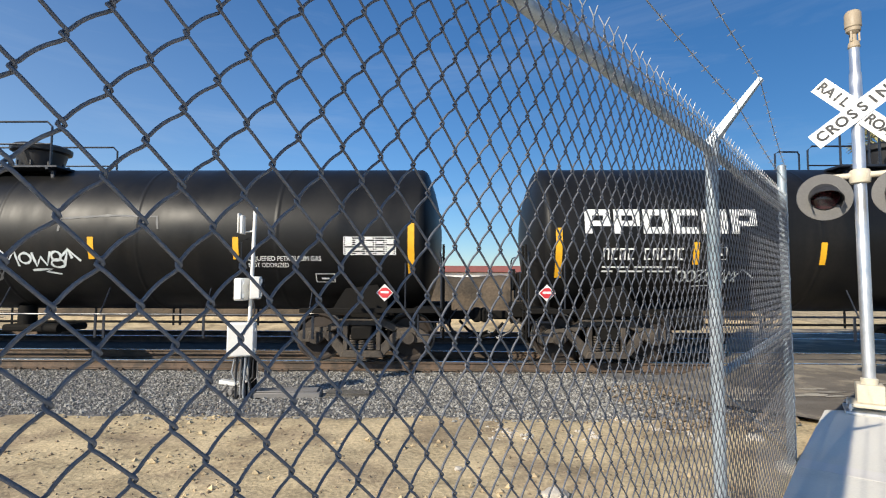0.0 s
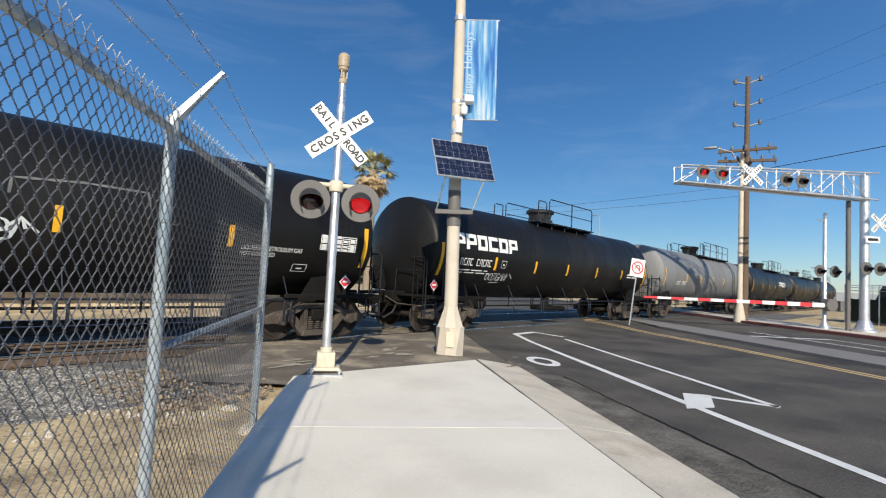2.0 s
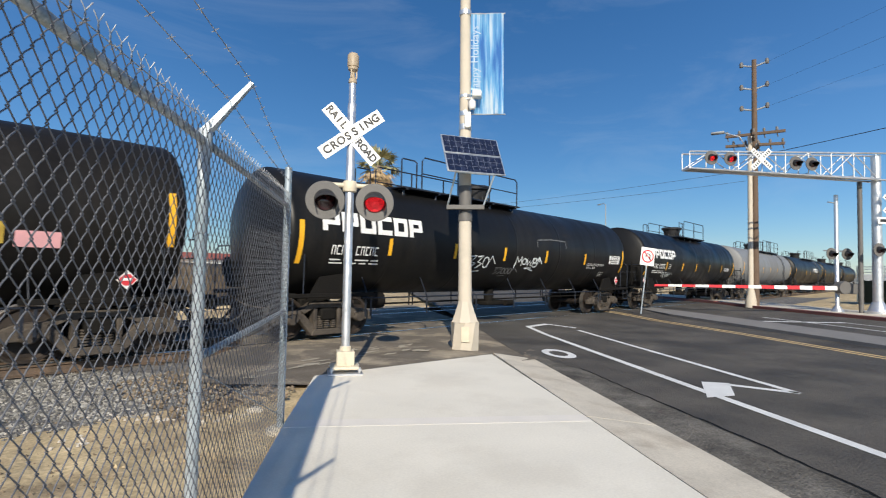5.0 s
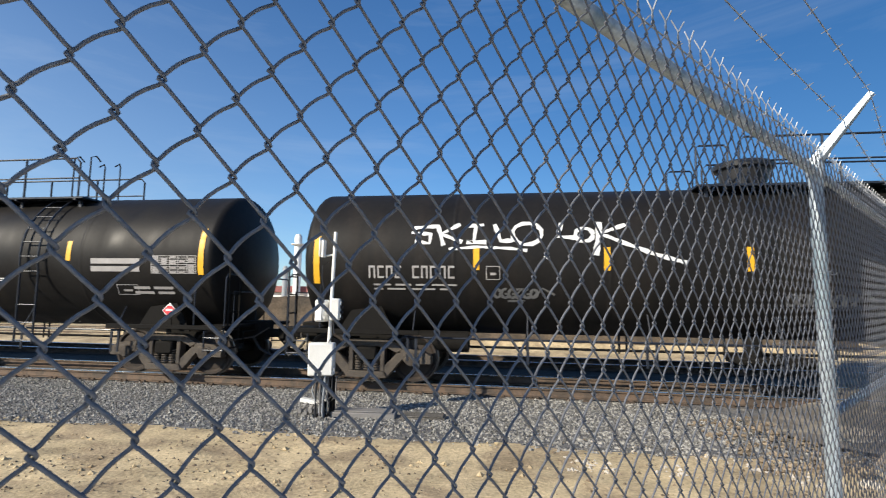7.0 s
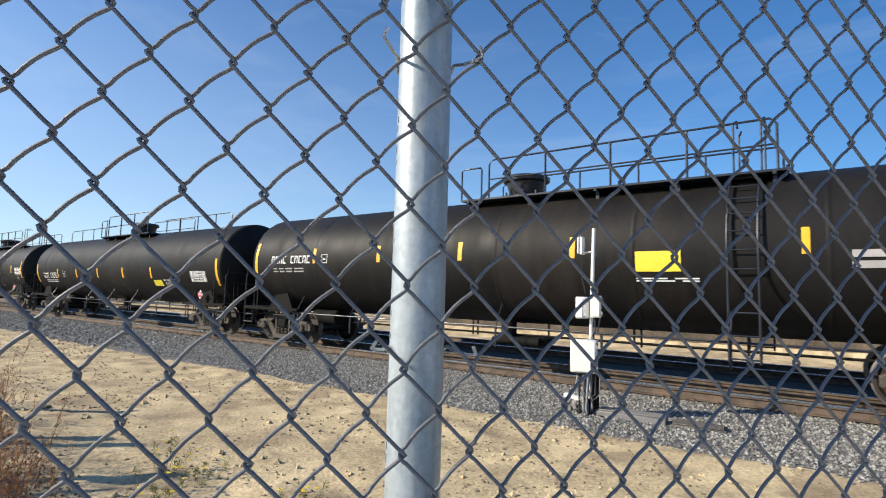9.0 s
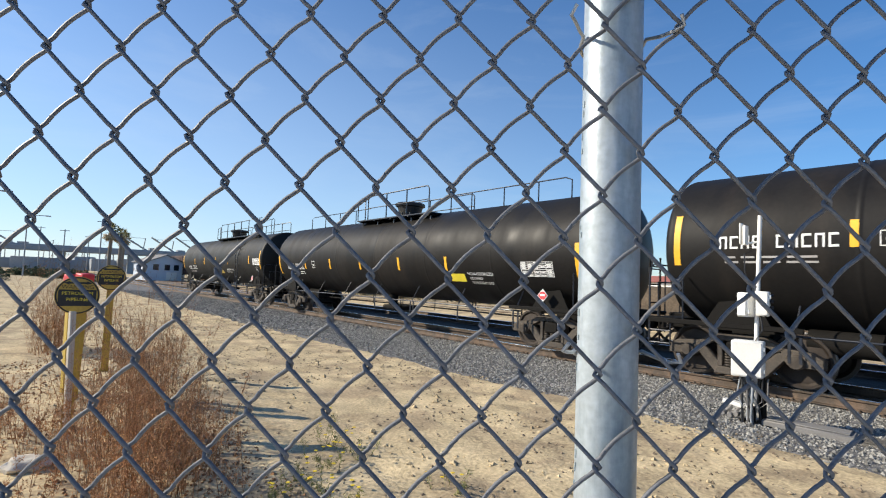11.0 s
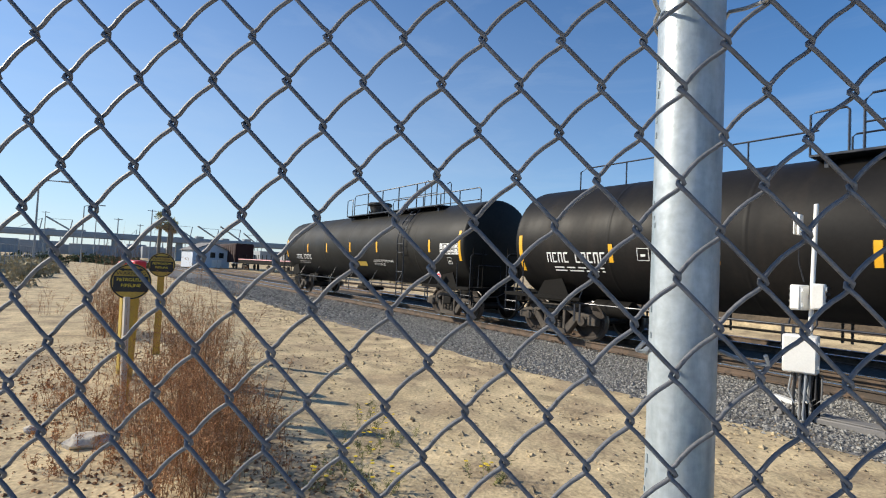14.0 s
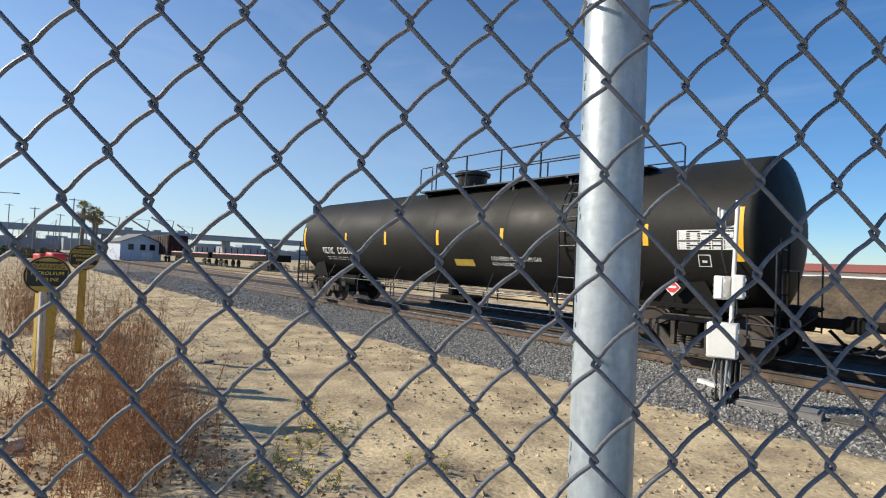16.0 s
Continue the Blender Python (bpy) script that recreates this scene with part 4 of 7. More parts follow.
def truck_meshes():
    if TRUCK_M:
        return TRUCK_M
    # side frame: cast truss with two windows
    bm = B()
    outer = [(-1.28, 0.40), (-1.28, 0.56), (-1.12, 0.66), (-0.66, 0.70), (-0.40, 0.86), (0.40, 0.86), (0.66, 0.70), (1.12, 0.66), (1.28, 0.56), (1.28, 0.40)]
    top = [(x, z) for x, z in outer[1:-1]] + [(1.10, 0.53), (0.62, 0.56), (0.38, 0.70), (-0.38, 0.70), (-0.62, 0.56), (-1.10, 0.53)]
    plate(bm, [(-1.28, 0.40), (-1.28, 0.56), (-1.10, 0.66), (-0.66, 0.70), (-0.66, 0.56), (-0.74, 0.44), (-0.80, 0.40)], -0.09, 0.09)
    plate(bm, [(1.28, 0.40), (1.28, 0.56), (1.10, 0.66), (0.66, 0.70), (0.66, 0.56), (0.74, 0.44), (0.80, 0.40)], -0.09, 0.09)
    plate(bm, [(-0.72, 0.68), (-0.40, 0.86), (0.40, 0.86), (0.72, 0.68), (0.60, 0.60), (0.36, 0.72), (-0.36, 0.72), (-0.60, 0.60)], -0.10, 0.10)
    plate(bm, [(-0.78, 0.56), (-0.62, 0.62), (-0.26, 0.26), (-0.26, 0.12), (-0.40, 0.12)], -0.085, 0.085)
    plate(bm, [(0.78, 0.56), (0.62, 0.62), (0.26, 0.26), (0.26, 0.12), (0.40, 0.12)], -0.085, 0.085)
    plate(bm, [(-0.42, 0.12), (0.42, 0.12), (0.36, 0.25), (-0.36, 0.25)], -0.13, 0.13)
    plate(bm, [(-0.36, 0.25), (-0.27, 0.25), (-0.27, 0.74), (-0.36, 0.74)], -0.10, 0.10)
    plate(bm, [(0.36, 0.25), (0.27, 0.25), (0.27, 0.74), (0.36, 0.74)], -0.10, 0.10)
    bmesh.ops.bevel(bm, geom=bm.edges[:], offset=0.012, segments=1, affect="EDGES")
    TRUCK_M["side_frame"] = mesh_of(bm, "side_frame", M_TRUCK)
    bm = B()
    for x in (-0.17, 0.0, 0.17):
        for k in range(6):
            z = 0.27 + k * 0.047
            lathe(bm, [(0.045, z), (0.072, z + 0.006), (0.075, z + 0.017), (0.072, z + 0.028), (0.045, z + 0.034)], 12, "z", (x, -0.02, 0))
    TRUCK_M["spring"] = mesh_of(bm, "spring", M_TRUCK)
    bm = B()
    for s in (-1, 1):
        prof = [(0.0, 0.715 * s), (0.12, 0.705 * s), (0.14, 0.74 * s), (0.34, 0.755 * s), (0.40, 0.71 * s), (0.42, 0.69 * s)]
        lathe(bm, prof, 32, "y")
        lathe(bm, [(0.42, 0.69 * s), (0.485, 0.69 * s), (0.487, 0.715 * s)], 32, "y", mi=1)
        lathe(bm, [(0.487, 0.715 * s), (0.462, 0.722 * s), (0.455, 0.828 * s)], 32, "y", mi=1)
        lathe(bm, [(0.455, 0.828 * s), (0.41, 0.828 * s), (0.37, 0.79 * s), (0.15, 0.80 * s), (0.12, 0.83 * s), (0.0, 0.83 * s)], 32, "y")
    lathe(bm, [(0.0, -0.98), (0.075, -0.98), (0.075, -0.80), (0.10, -0.70), (0.085, 0), (0.10, 0.70), (0.075, 0.80), (0.075, 0.98), (0.0, 0.98)], 16, "y")
    for s in (-1, 1):
        for k in range(3):
            t = k * 2.094
            box(bm, (0.035 * math.cos(t), 0.985 * s, 0.035 * math.sin(t)), (0.02, 0.02, 0.02))
    TRUCK_M["wheelset"] = mesh_of(bm, "wheelset", [M_WHEEL, M_RIM])
    bm = B()
    lathe(bm, [(0, -0.10), (0.11, -0.10), (0.13, -0.06), (0.13, 0.06), (0, 0.10)], 14, "y")
    box(bm, (0, 0.02, 0.08), (0.30, 0.16, 0.10), 0.02)
    TRUCK_M["bearing"] = mesh_of(bm, "bearing", M_TRUCK)
    bm = B()
    box(bm, (0, 0, 0.58), (0.40, 2.3, 0.26), 0.03)
    box(bm, (0, 0, 0.80), (0.7, 1.0, 0.20), 0.03)
    for s in (-1, 1):
        tube(bm, (0.42 * s, -0.8, 0.36), (0.42 * s, 0.8, 0.36), 0.045)
        for y in (-0.74, 0.74):
            box(bm, (0.36 * s, y, 0.44), (0.07, 0.12, 0.34), 0.015)
    TRUCK_M["bolster"] = mesh_of(bm, "bolster", M_UNDER)
    # coupler with draft sill
    bm = B()
    box(bm, (-0.35, 0, 0.88), (0.95, 0.34, 0.36), 0.02)
    box(bm, (0.35, 0, 0.86), (0.55, 0.16, 0.18), 0.03)
    box(bm, (0.66, 0.03, 0.86), (0.20, 0.30, 0.30), 0.05)
    box(bm, (0.74, -0.10, 0.86), (0.12, 0.10, 0.26), 0.03)
    tube(bm, (0.02, -0.85, 0.92), (0.02, 0.1, 0.95), 0.014)
    pipe(bm, [(0.02, -0.85, 0.92), (0.10, -0.95, 0.85), (0.10, -0.97, 0.62)], 0.014)
    pipe(bm, [(0.30, 0.3, 0.72), (0.5, 0.32, 0.50), (0.75, 0.28, 0.42), (0.9, 0.2, 0.5)], 0.03)
    TRUCK_M["coupler"] = mesh_of(bm, "coupler", M_UNDER)
    return TRUCK_M


WHEELSETS = []
CARS = []


def tank_car(center, span, paint, label, strips, strip_z, plat=(-1.2, 5.3), ladder=4.66, dome_x=0.0):
    """A tank car on two trucks; center is its middle along the track at the start."""
    hl = span / 2 + 0.14
    car = thing("tank_car", label, "tank car", pose(center, TRACK_Y, RAIL_Z), group="tank cars of the train")
    CARS.append((car, center))
    part("tank", tank_mesh(hl, paint), parent=car)
    tm = truck_meshes()
    for s in (-1, 1):
        tx = s * (span / 2 - 0.95)
        bogie = new("truck")
        bogie.parent = car
        bogie.matrix_basis = pose(tx, 0, 0)
        for y in (-1.0, 1.0):
            part("side_frame", tm["side_frame"], parent=bogie, m=pose(0, y, 0))
            part("spring_nest", tm["spring"], parent=bogie, m=pose(0, y * 1.03, 0))
            for x in (-0.89, 0.89):
                part("bearing_cap", tm["bearing"], parent=bogie, m=pose(x, y * 1.05, 0.487))
        part("bolster", tm["bolster"], parent=bogie)
        for x in (-0.89, 0.89):
            w = part("wheelset", tm["wheelset"], parent=bogie, m=pose(x, 0, 0.487))
            WHEELSETS.append((w, x))
        part("coupler", tm["coupler"], parent=car, m=pose(s * (span / 2 + 0.62), 0, 0, 0, 0, 0 if s > 0 else 180))
        # end platform, cradle and saddle plates
        bm = B()
        ex = s * (span / 2 + 0.32)
        box(bm, (ex, 0, 1.04), (0.55, 2.9, 0.06), 0.01)
        for y in (-1.44, 1.44):
            box(bm, (s * (span / 2 - 0.75), y, 1.02), (2.6, 0.05, 0.09), 0.01)
        box(bm, (s * (span / 2 - 0.2), 0, 0.98), (1.9, 0.6, 0.30), 0.02)
        a = s * (span / 2 - 0.95)
        for y in (-1, 1):
            plate_pts = [(a - 0.62, 0.92), (a + 0.62, 0.92), (a + 0.30, 1.50), (a - 0.30, 1.42)]
            plate(bm, plate_pts, y * 1.16, y * 1.20)
        part("end_frame", bm, M_UNDER, car)
        for y in (-1.42, 1.42):
            bm = B()
            x0 = s * (span / 2 + 0.56)
            pipe(bm, [(x0, y, 0.55), (x0, y, 2.02), (x0 - s * 0.02, y * 0.93, 2.10), (x0 - s * 0.02, y * 0.55, 2.10)], 0.017)
            pipe(bm, [(s * (span / 2 - 0.1), y, 1.0), (s * (span / 2 - 0.1), y * 1.01, 1.9)], 0.016)
            for z in (0.58, 0.82):
                tube(bm, (x0, y, z), (x0 - s * 0.42, y, z), 0.016)
            tube(bm, (x0 - s * 0.42, y, 0.55), (x0 - s * 0.42, y, 1.04), 0.016)
            part("grab_iron", bm, M_BLUEBLK, car)
        bm = B()
        pipe(bm, [(s * (span / 2 + 0.56), -1.1, 1.05), (s * (span / 2 + 0.56), -1.1, 1.75), (s * (span / 2 + 0.56), -0.2, 1.75), (s * (span / 2 + 0.56), -0.2, 1.05)], 0.016)
        part("end_rail", bm, M_BLUEBLK, car)
        # ladder on the car's end, uncoupling lever and air hose
        bm = B()
        x0 = s * (span / 2 + 0.60)
        for y in (-1.36, -0.96):
            tube(bm, (x0, y, 0.50), (x0, y, 2.25), 0.020)
        for k in range(5):
            tube(bm, (x0, -1.36, 0.62 + 0.36 * k), (x0, -0.96, 0.62 + 0.36 * k), 0.014)
        part("end_ladder", bm, M_UNDER, car)
        bm = B()
        pipe(bm, [(x0 - s * 0.1, -1.35, 0.80), (x0 + s * 0.08, -1.30, 0.78), (x0 + s * 0.10, -0.45, 0.80), (x0 + s * 0.25, -0.12, 0.98)], 0.016)
        part("uncoupling_lever", bm, M_TRUCK, car)
        bm = B()
        pipe(bm, [(x0, -0.35, 0.80), (x0 + s * 0.18, -0.38, 0.55), (x0 + s * 0.42, -0.30, 0.40), (x0 + s * 0.62, -0.18, 0.52)], 0.030)
        part("air_hose", bm, M_BLACK, car)
    # brake gear
    bm = B()
    box(bm, (-span / 2 - 0.42, 0.7, 1.45), (0.28, 0.42, 0.6), 0.04)
    tube(bm, (-span / 2 - 0.56, 0.7, 1.6), (-span / 2 - 0.62, 0.7, 1.6), 0.24, 20)
    tube(bm, (-span / 2 + 1.9, -0.6, 0.82), (-span / 2 + 2.9, -0.6, 0.82), 0.21, 18)
    tube(bm, (-span / 2 + 1.2, -0.35, 0.7), (span / 2 - 1.2, -0.35, 0.72), 0.025)
    part("brake_gear", bm, M_UNDER, car)
    # side handrails below the tank
    for y in (-1, 1):
        bm = B()
        yy = y * 1.36
        tube(bm, (-span / 2 + 1.7, yy, 0.93), (span / 2 - 1.7, yy, 0.93), 0.019)
        n = 7
        for k in range(n):
            x = -span / 2 + 1.9 + (span - 3.8) * k / (n - 1)
            for q in ((-0.0,) if k % 2 else (-0.08, 0.08)):
                box(bm, (x + q, yy, 0.72), (0.05, 0.02, 0.46), 0.004)
            tube(bm, (x, yy, 0.93), (x, yy * 0.80, 1.42), 0.014)
        part("side_rail", bm, M_BLUEBLK, car)
    bm = B()
    tube(bm, (-0.15, -0.45, 0.62), (-0.15, -0.45, 1.05), 0.16, 16)
    box(bm, (0.15, -0.35, 0.60), (1.3, 0.7, 0.14), 0.04)
    tube(bm, (0.35, -0.75, 0.60), (0.75, -0.75, 0.60), 0.10, 14)
    part("outlet_skid", bm, M_UNDER, car)
    # dome and top platform
    top = TZ + TR
    bm = B()
    lathe(bm, [(0.0, top - 0.2), (0.45, top - 0.2), (0.45, top + 0.06), (0.40, top + 0.08), (0.47, top + 0.38), (0.55, top + 0.41), (0.56, top + 0.50), (0.50, top + 0.54), (0, top + 0.56)], 28, "z", (dome_x, 0, 0))
    for k in range(10):
        t = k * 0.628
        tube(bm, (dome_x + 0.48 * math.cos(t), 0.48 * math.sin(t), top + 0.06), (dome_x + 0.48 * math.cos(t), 0.48 * math.sin(t), top + 0.16), 0.025, 6)
    part("manway_dome", bm, M_BLACK, car, "black domed valve housing")
    x0, x1 = plat
    bm = B()
    for y in (-0.78, 0.78):
        box(bm, ((x0 + x1) / 2, y, top - 0.10), (x1 - x0, 0.50, 0.045), 0.006)
        for k in range(5):
            x = x0 + 0.2 + (x1 - x0 - 0.4) * k / 4
            box(bm, (x, y * 1.1, top - 0.30), (0.07, 0.05, 0.40), 0.006)
            box(bm, (x, y * 0.85, top - 0.14), (0.06, 0.75, 0.05), 0.006)
    part("top_walkway", bm, M_BLUEBLK, car)
    for y in (-1.0, 1.0):
        bm = B()
        zt = top + 0.80
        xa, xb = x0 + 0.75, x1 - 0.15
        pipe(bm, [(xa, y, top - 0.08), (xa, y, zt - 0.10), (xa + 0.10, y, zt), (xb - 0.10, y, zt), (xb, y, zt - 0.10), (xb, y, top - 0.08)], 0.021)
        pipe(bm, [(xa, y, top + 0.35), (xb, y, top + 0.35)], 0.017)
        n = max(2, int((xb - xa) / 1.25))
        for k in range(1, n):
            x = xa + (xb - xa) * k / n
            tube(bm, (x, y, top - 0.12), (x, y, zt), 0.024)
        pipe(bm, [(x0, y, top - 0.1), (x0, y, top + 0.62), (x0 + 0.07, y * 0.97, top + 0.66), (x0 + 0.50, y * 0.97, top + 0.66), (x0 + 0.55, y, top + 0.60), (x0 + 0.55, y, top - 0.1)], 0.020)
        part("handrail", bm, M_BLUEBLK, car)
    if ladder is not None:
        for side in (-1, 1):
            bm = B()
            for dx in (-0.22, 0.22):
                pts = []
                for k in range(13):
                    s = TR * (1.28 - 1.5 * k / 12)
                    p = on_tank(ladder + dx, s, 0.10)
                    pts.append((p.x, -side * p.y, p.z) if side > 0 else tuple(p))
                lo = pts[-1]
                pts.append((lo[0], lo[1], 0.62))
                pipe(bm, pts, 0.022)
                px = on_tank(ladder + dx, TR * 1.28, 0.10)
                yy = px.y if side < 0 else -px.y
                pipe(bm, [(px.x, yy, px.z), (px.x, yy, px.z + 0.95), (px.x + 0.05, yy * 0.8, px.z + 1.0), (px.x + 0.05, yy * 0.5, px.z + 0.9)], 0.018)
            for k in range(8):
                s = TR * (1.20 - 1.40 * k / 7)
                p, q = on_tank(ladder - 0.22, s, 0.10), on_tank(ladder + 0.22, s, 0.10)
                yy = p.y if side < 0 else -p.y
                tube(bm, (p.x, yy, p.z), (q.x, yy, q.z), 0.014)
            for z in (0.68, 1.05, 1.42):
                p = on_tank(ladder, TR * -0.22, 0.10)
                yy = p.y if side < 0 else -p.y
                tube(bm, (ladder - 0.22, yy, z), (ladder + 0.22, yy, z), 0.015)
            part("ladder", bm, M_BLUEBLK, car)
    # reflective strips
    for x in (-span / 2, span / 2):
        bm = B()
        patch(bm, x - 0.06, x + 0.06, strip_z - 0.48, strip_z + 0.48, 0.007)
        part("reflector", bm, M_YELLOW, car, "long yellow reflective strip")
    for x in strips:
        bm = B()
        patch(bm, x - 0.055, x + 0.055, strip_z - 0.20, strip_z + 0.22, 0.007)
        part("reflector", bm, M_YELLOW, car, "short yellow reflective strip")
    return car


def bars(car, x0, x1, s, rows, h, gap, material, name="lettering", seed=0, word=0.35):
    """Lines of unreadable small print as bars."""
    r = random.Random(seed)
    bm = B()
    for k in range(rows):
        x = x0
        while x < x1 - 0.05:
            w = min(x1 - x, word * (0.5 + r.random()))
            patch(bm, x, x + w, s - k * (h + gap) - h, s - k * (h + gap), 0.008)
            x += w + word * 0.25
    return part(name, bm, material, car, "small white print on the tank")


def number_bars(car, x0, x1, s, h, material, n):
    """A row of short bars standing for a car number."""
    w = (x1 - x0) / n
    for k in range(n):
        if k == 4 and n > 8:
            continue
        bm = B()
        x = x0 + k * w
        patch(bm, x + 0.06 * w, x + 0.24 * w, s - h / 2, s + h / 2, 0.008)
        patch(bm, x + 0.24 * w, x + 0.80 * w, s + h * 0.34, s + h / 2, 0.008)
        if k % 2:
            patch(bm, x + 0.24 * w, x + 0.80 * w, s - h / 2, s - h * 0.34, 0.008)
        else:
            patch(bm, x + 0.62 * w, x + 0.80 * w, s - h / 2, s + h * 0.34, 0.008)
        part("number_mark", bm, material, car, "white number bar")


def logo_blocks(car, x0, x1, s, h):
    """Six broad white block shapes."""
    w = (x1 - x0) / 6
    for k in range(6):
        bm = B()
        x = x0 + k * w
        a, b = x + 0.04 * w, x + 0.92 * w
        patch(bm, a, a + 0.26 * w, s - h / 2, s + h / 2, 0.008)
        patch(bm, a + 0.26 * w, b, s + h * 0.24, s + h / 2, 0.008)
        if k in (2, 3, 4):
            patch(bm, a + 0.26 * w, b, s - h / 2, s - h * 0.24, 0.008)
        else:
            patch(bm, a + 0.26 * w, b, s - h * 0.20, s + h * 0.02, 0.008)
        if k != 3:
            patch(bm, b - 0.24 * w, b, s - h * (0.24 if k in (2, 4) else 0.0) - (h * 0.2 if k in (2, 4) else 0), s + h * 0.24, 0.008)
        part("logo_block", bm, M_WHITE, car, "broad white block shape")


def table_panel(car, x0, x1, s0, s1, material, name="data_panel"):
    """A ruled data panel: frame lines and rows of print."""
    bm = B()
    n = 8
    for k in range(n + 1):
        s = s0 + (s1 - s0) * k / n
        patch(bm, x0, x1, s - 0.007, s + 0.007, 0.008)
    r = random.Random(4)
    for x in (x0, x0 + (x1 - x0) * 0.42, x0 + (x1 - x0) * 0.6, x0 + (x1 - x0) * 0.8, x1):
        patch(bm, x - 0.007, x + 0.007, s0, s1, 0.0085)
    for k in range(n):
        s = s0 + (s1 - s0) * (k + 0.5) / n
        for c in range(5):
            if r.random() < 0.75:
                a = x0 + (x1 - x0) * (0.03 + c * 0.2)
                patch(bm, a, a + (x1 - x0) * 0.13, s - 0.012, s + 0.012, 0.008)
    return part(name, bm, material, car, "ruled white data table")


def placard(car, x, s, y=-1.30, z=1.35):
    """A hazard placard: a diamond on a holder."""
    bm = B()
    plate(bm, [(x - 0.16, z), (x, z + 0.16), (x + 0.16, z), (x, z - 0.16)], -1.395, -1.385)
    p = part("placard", bm, M_WHITE, car, "red and white diamond placard")
    bm = B()
    plate(bm, [(x - 0.138, z), (x - 0.045, z + 0.094), (x + 0.045, z + 0.094), (x + 0.138, z), (x + 0.045, z - 0.094), (x - 0.045, z - 0.094)], -1.399, -1.394)
    part("placard_face", bm, M_RED, p)
    bm = B()
    box(bm, (x, -1.398, z + 0.01), (0.15, 0.010, 0.042))
    part("placard_band", bm, M_WHITE, p)
    bm = B()
    box(bm, (x, -1.37, z - 0.2), (0.10, 0.02, 0.5), 0.004)
    part("placard_holder", bm, M_UNDER, car)


def frame_mark(car, x, s, w, h, material=None):
    bm = B()
    t = 0.014
    patch(bm, x, x + w, s - t, s, 0.008)
    patch(bm, x, x + w, s + h - t, s + h, 0.008)
    patch(bm, x, x + t, s, s + h, 0.0085)
    patch(bm, x + w - t, x + w, s, s + h, 0.0085)
    patch(bm, x + w * 0.3, x + w * 0.7, s + h * 0.3, s + h * 0.5, 0.008)
    part("stencil", bm, material or M_WHITE, car, "small framed stencil")


def arc_pts(cx, cy, rx, ry, a0, a1, n=12):
    return [(cx + rx * math.cos(radians(a0 + (a1 - a0) * k / n)), cy + ry * math.sin(radians(a0 + (a1 - a0) * k / n))) for k in range(n + 1)]


def tag_scrawl(car, x0, x1, s, h, material, w=0.05, seed=1, label="white spray-painted scrawl"):
    """A scrawl of spray-painted loops and zigzags."""
    r = random.Random(seed)
    n = max(3, int((x1 - x0) / (h * 0.62)))
    for k in range(n):
        a = x0 + (x1 - x0) * k / n
        b = a + (x1 - x0) / n * 0.85
        m = (a + b) / 2
        kind = r.randrange(4)
        bm = B()
        if kind == 0:
            stroke(bm, [(a, s - h * 0.5), (a + 0.1 * h, s + h * 0.45), (m, s - h * 0.05), (b - 0.1 * h, s + h * 0.5), (b, s - h * 0.45)], w)
        elif kind == 1:
            stroke(bm, arc_pts(m, s, (b - a) / 2, h * 0.42, 20, 380), w)
        elif kind == 2:
            stroke(bm, [(a, s + h * 0.4), (b, s + h * 0.5), (a + 0.1 * h, s), (b, s - 0.1 * h), (a, s - h * 0.5)], w)
        else:
            stroke(bm, arc_pts(m, s, (b - a) / 2, h * 0.45, 60, 320), w)
            stroke(bm, [(m, s - 0.05 * h), (b + 0.05 * h, s - 0.02 * h), (b, s - h * 0.5)], w)
        part("graffiti", bm, material, car, label)
    bm = B()
    stroke(bm, [(x1 - 0.1, s - h * 0.4), (x1 + 0.08, s + h * 0.55), (x1 + 0.30, s - h * 0.1)], w * 0.8)
    part("graffiti", bm, material, car, label)
    bm = B()
    stroke(bm, [(x0 + 0.3 * (x1 - x0), s - h * 0.8), (x0 + 0.7 * (x1 - x0), s - h * 0.72)], w * 0.8)
    part("graffiti", bm, material, car, label)


def sprayed(car, pts, w, material, label):
    """One stroke of spray paint as a part of the car."""
    bm = B()
    stroke(bm, pts, w)
    return part("graffiti", bm, material, car, label)


Z0 = TZ + RAIL_Z            # world height of the tanks' axis


def up(z):
    """Shell distance for a world height on the street side."""
    return TR * math.asin(max(-0.95, min(0.95, (z - Z0) / TR)))


# block-lettered car
A = tank_car(9.0, 14.4, M_TANK, "glossy black tank car with broad white block lettering", (-4.7, -2.4, -0.2, 2.2, 4.6), up(2.02), plat=(-1.7, 2.6), ladder=None)
logo_blocks(A, -6.75, -3.55, up(2.62), 0.46)
number_bars(A, -6.4, -4.9, up(2.02), 0.22, M_WHITE, 10)
bars(A, -6.4, -4.9, up(1.80), 2, 0.035, 0.05, M_WHITE, seed=2)
frame_mark(A, -4.4, up(1.93), 0.26, 0.22)
tag_scrawl(A, -5.0, -3.9, up(1.62), 0.28, M_GRAF, 0.035, 3)
bars(A, 5.2, 6.2, up(2.1), 2, 0.06, 0.06, M_WHITE, seed=5)
placard(A, -7.42, 0)

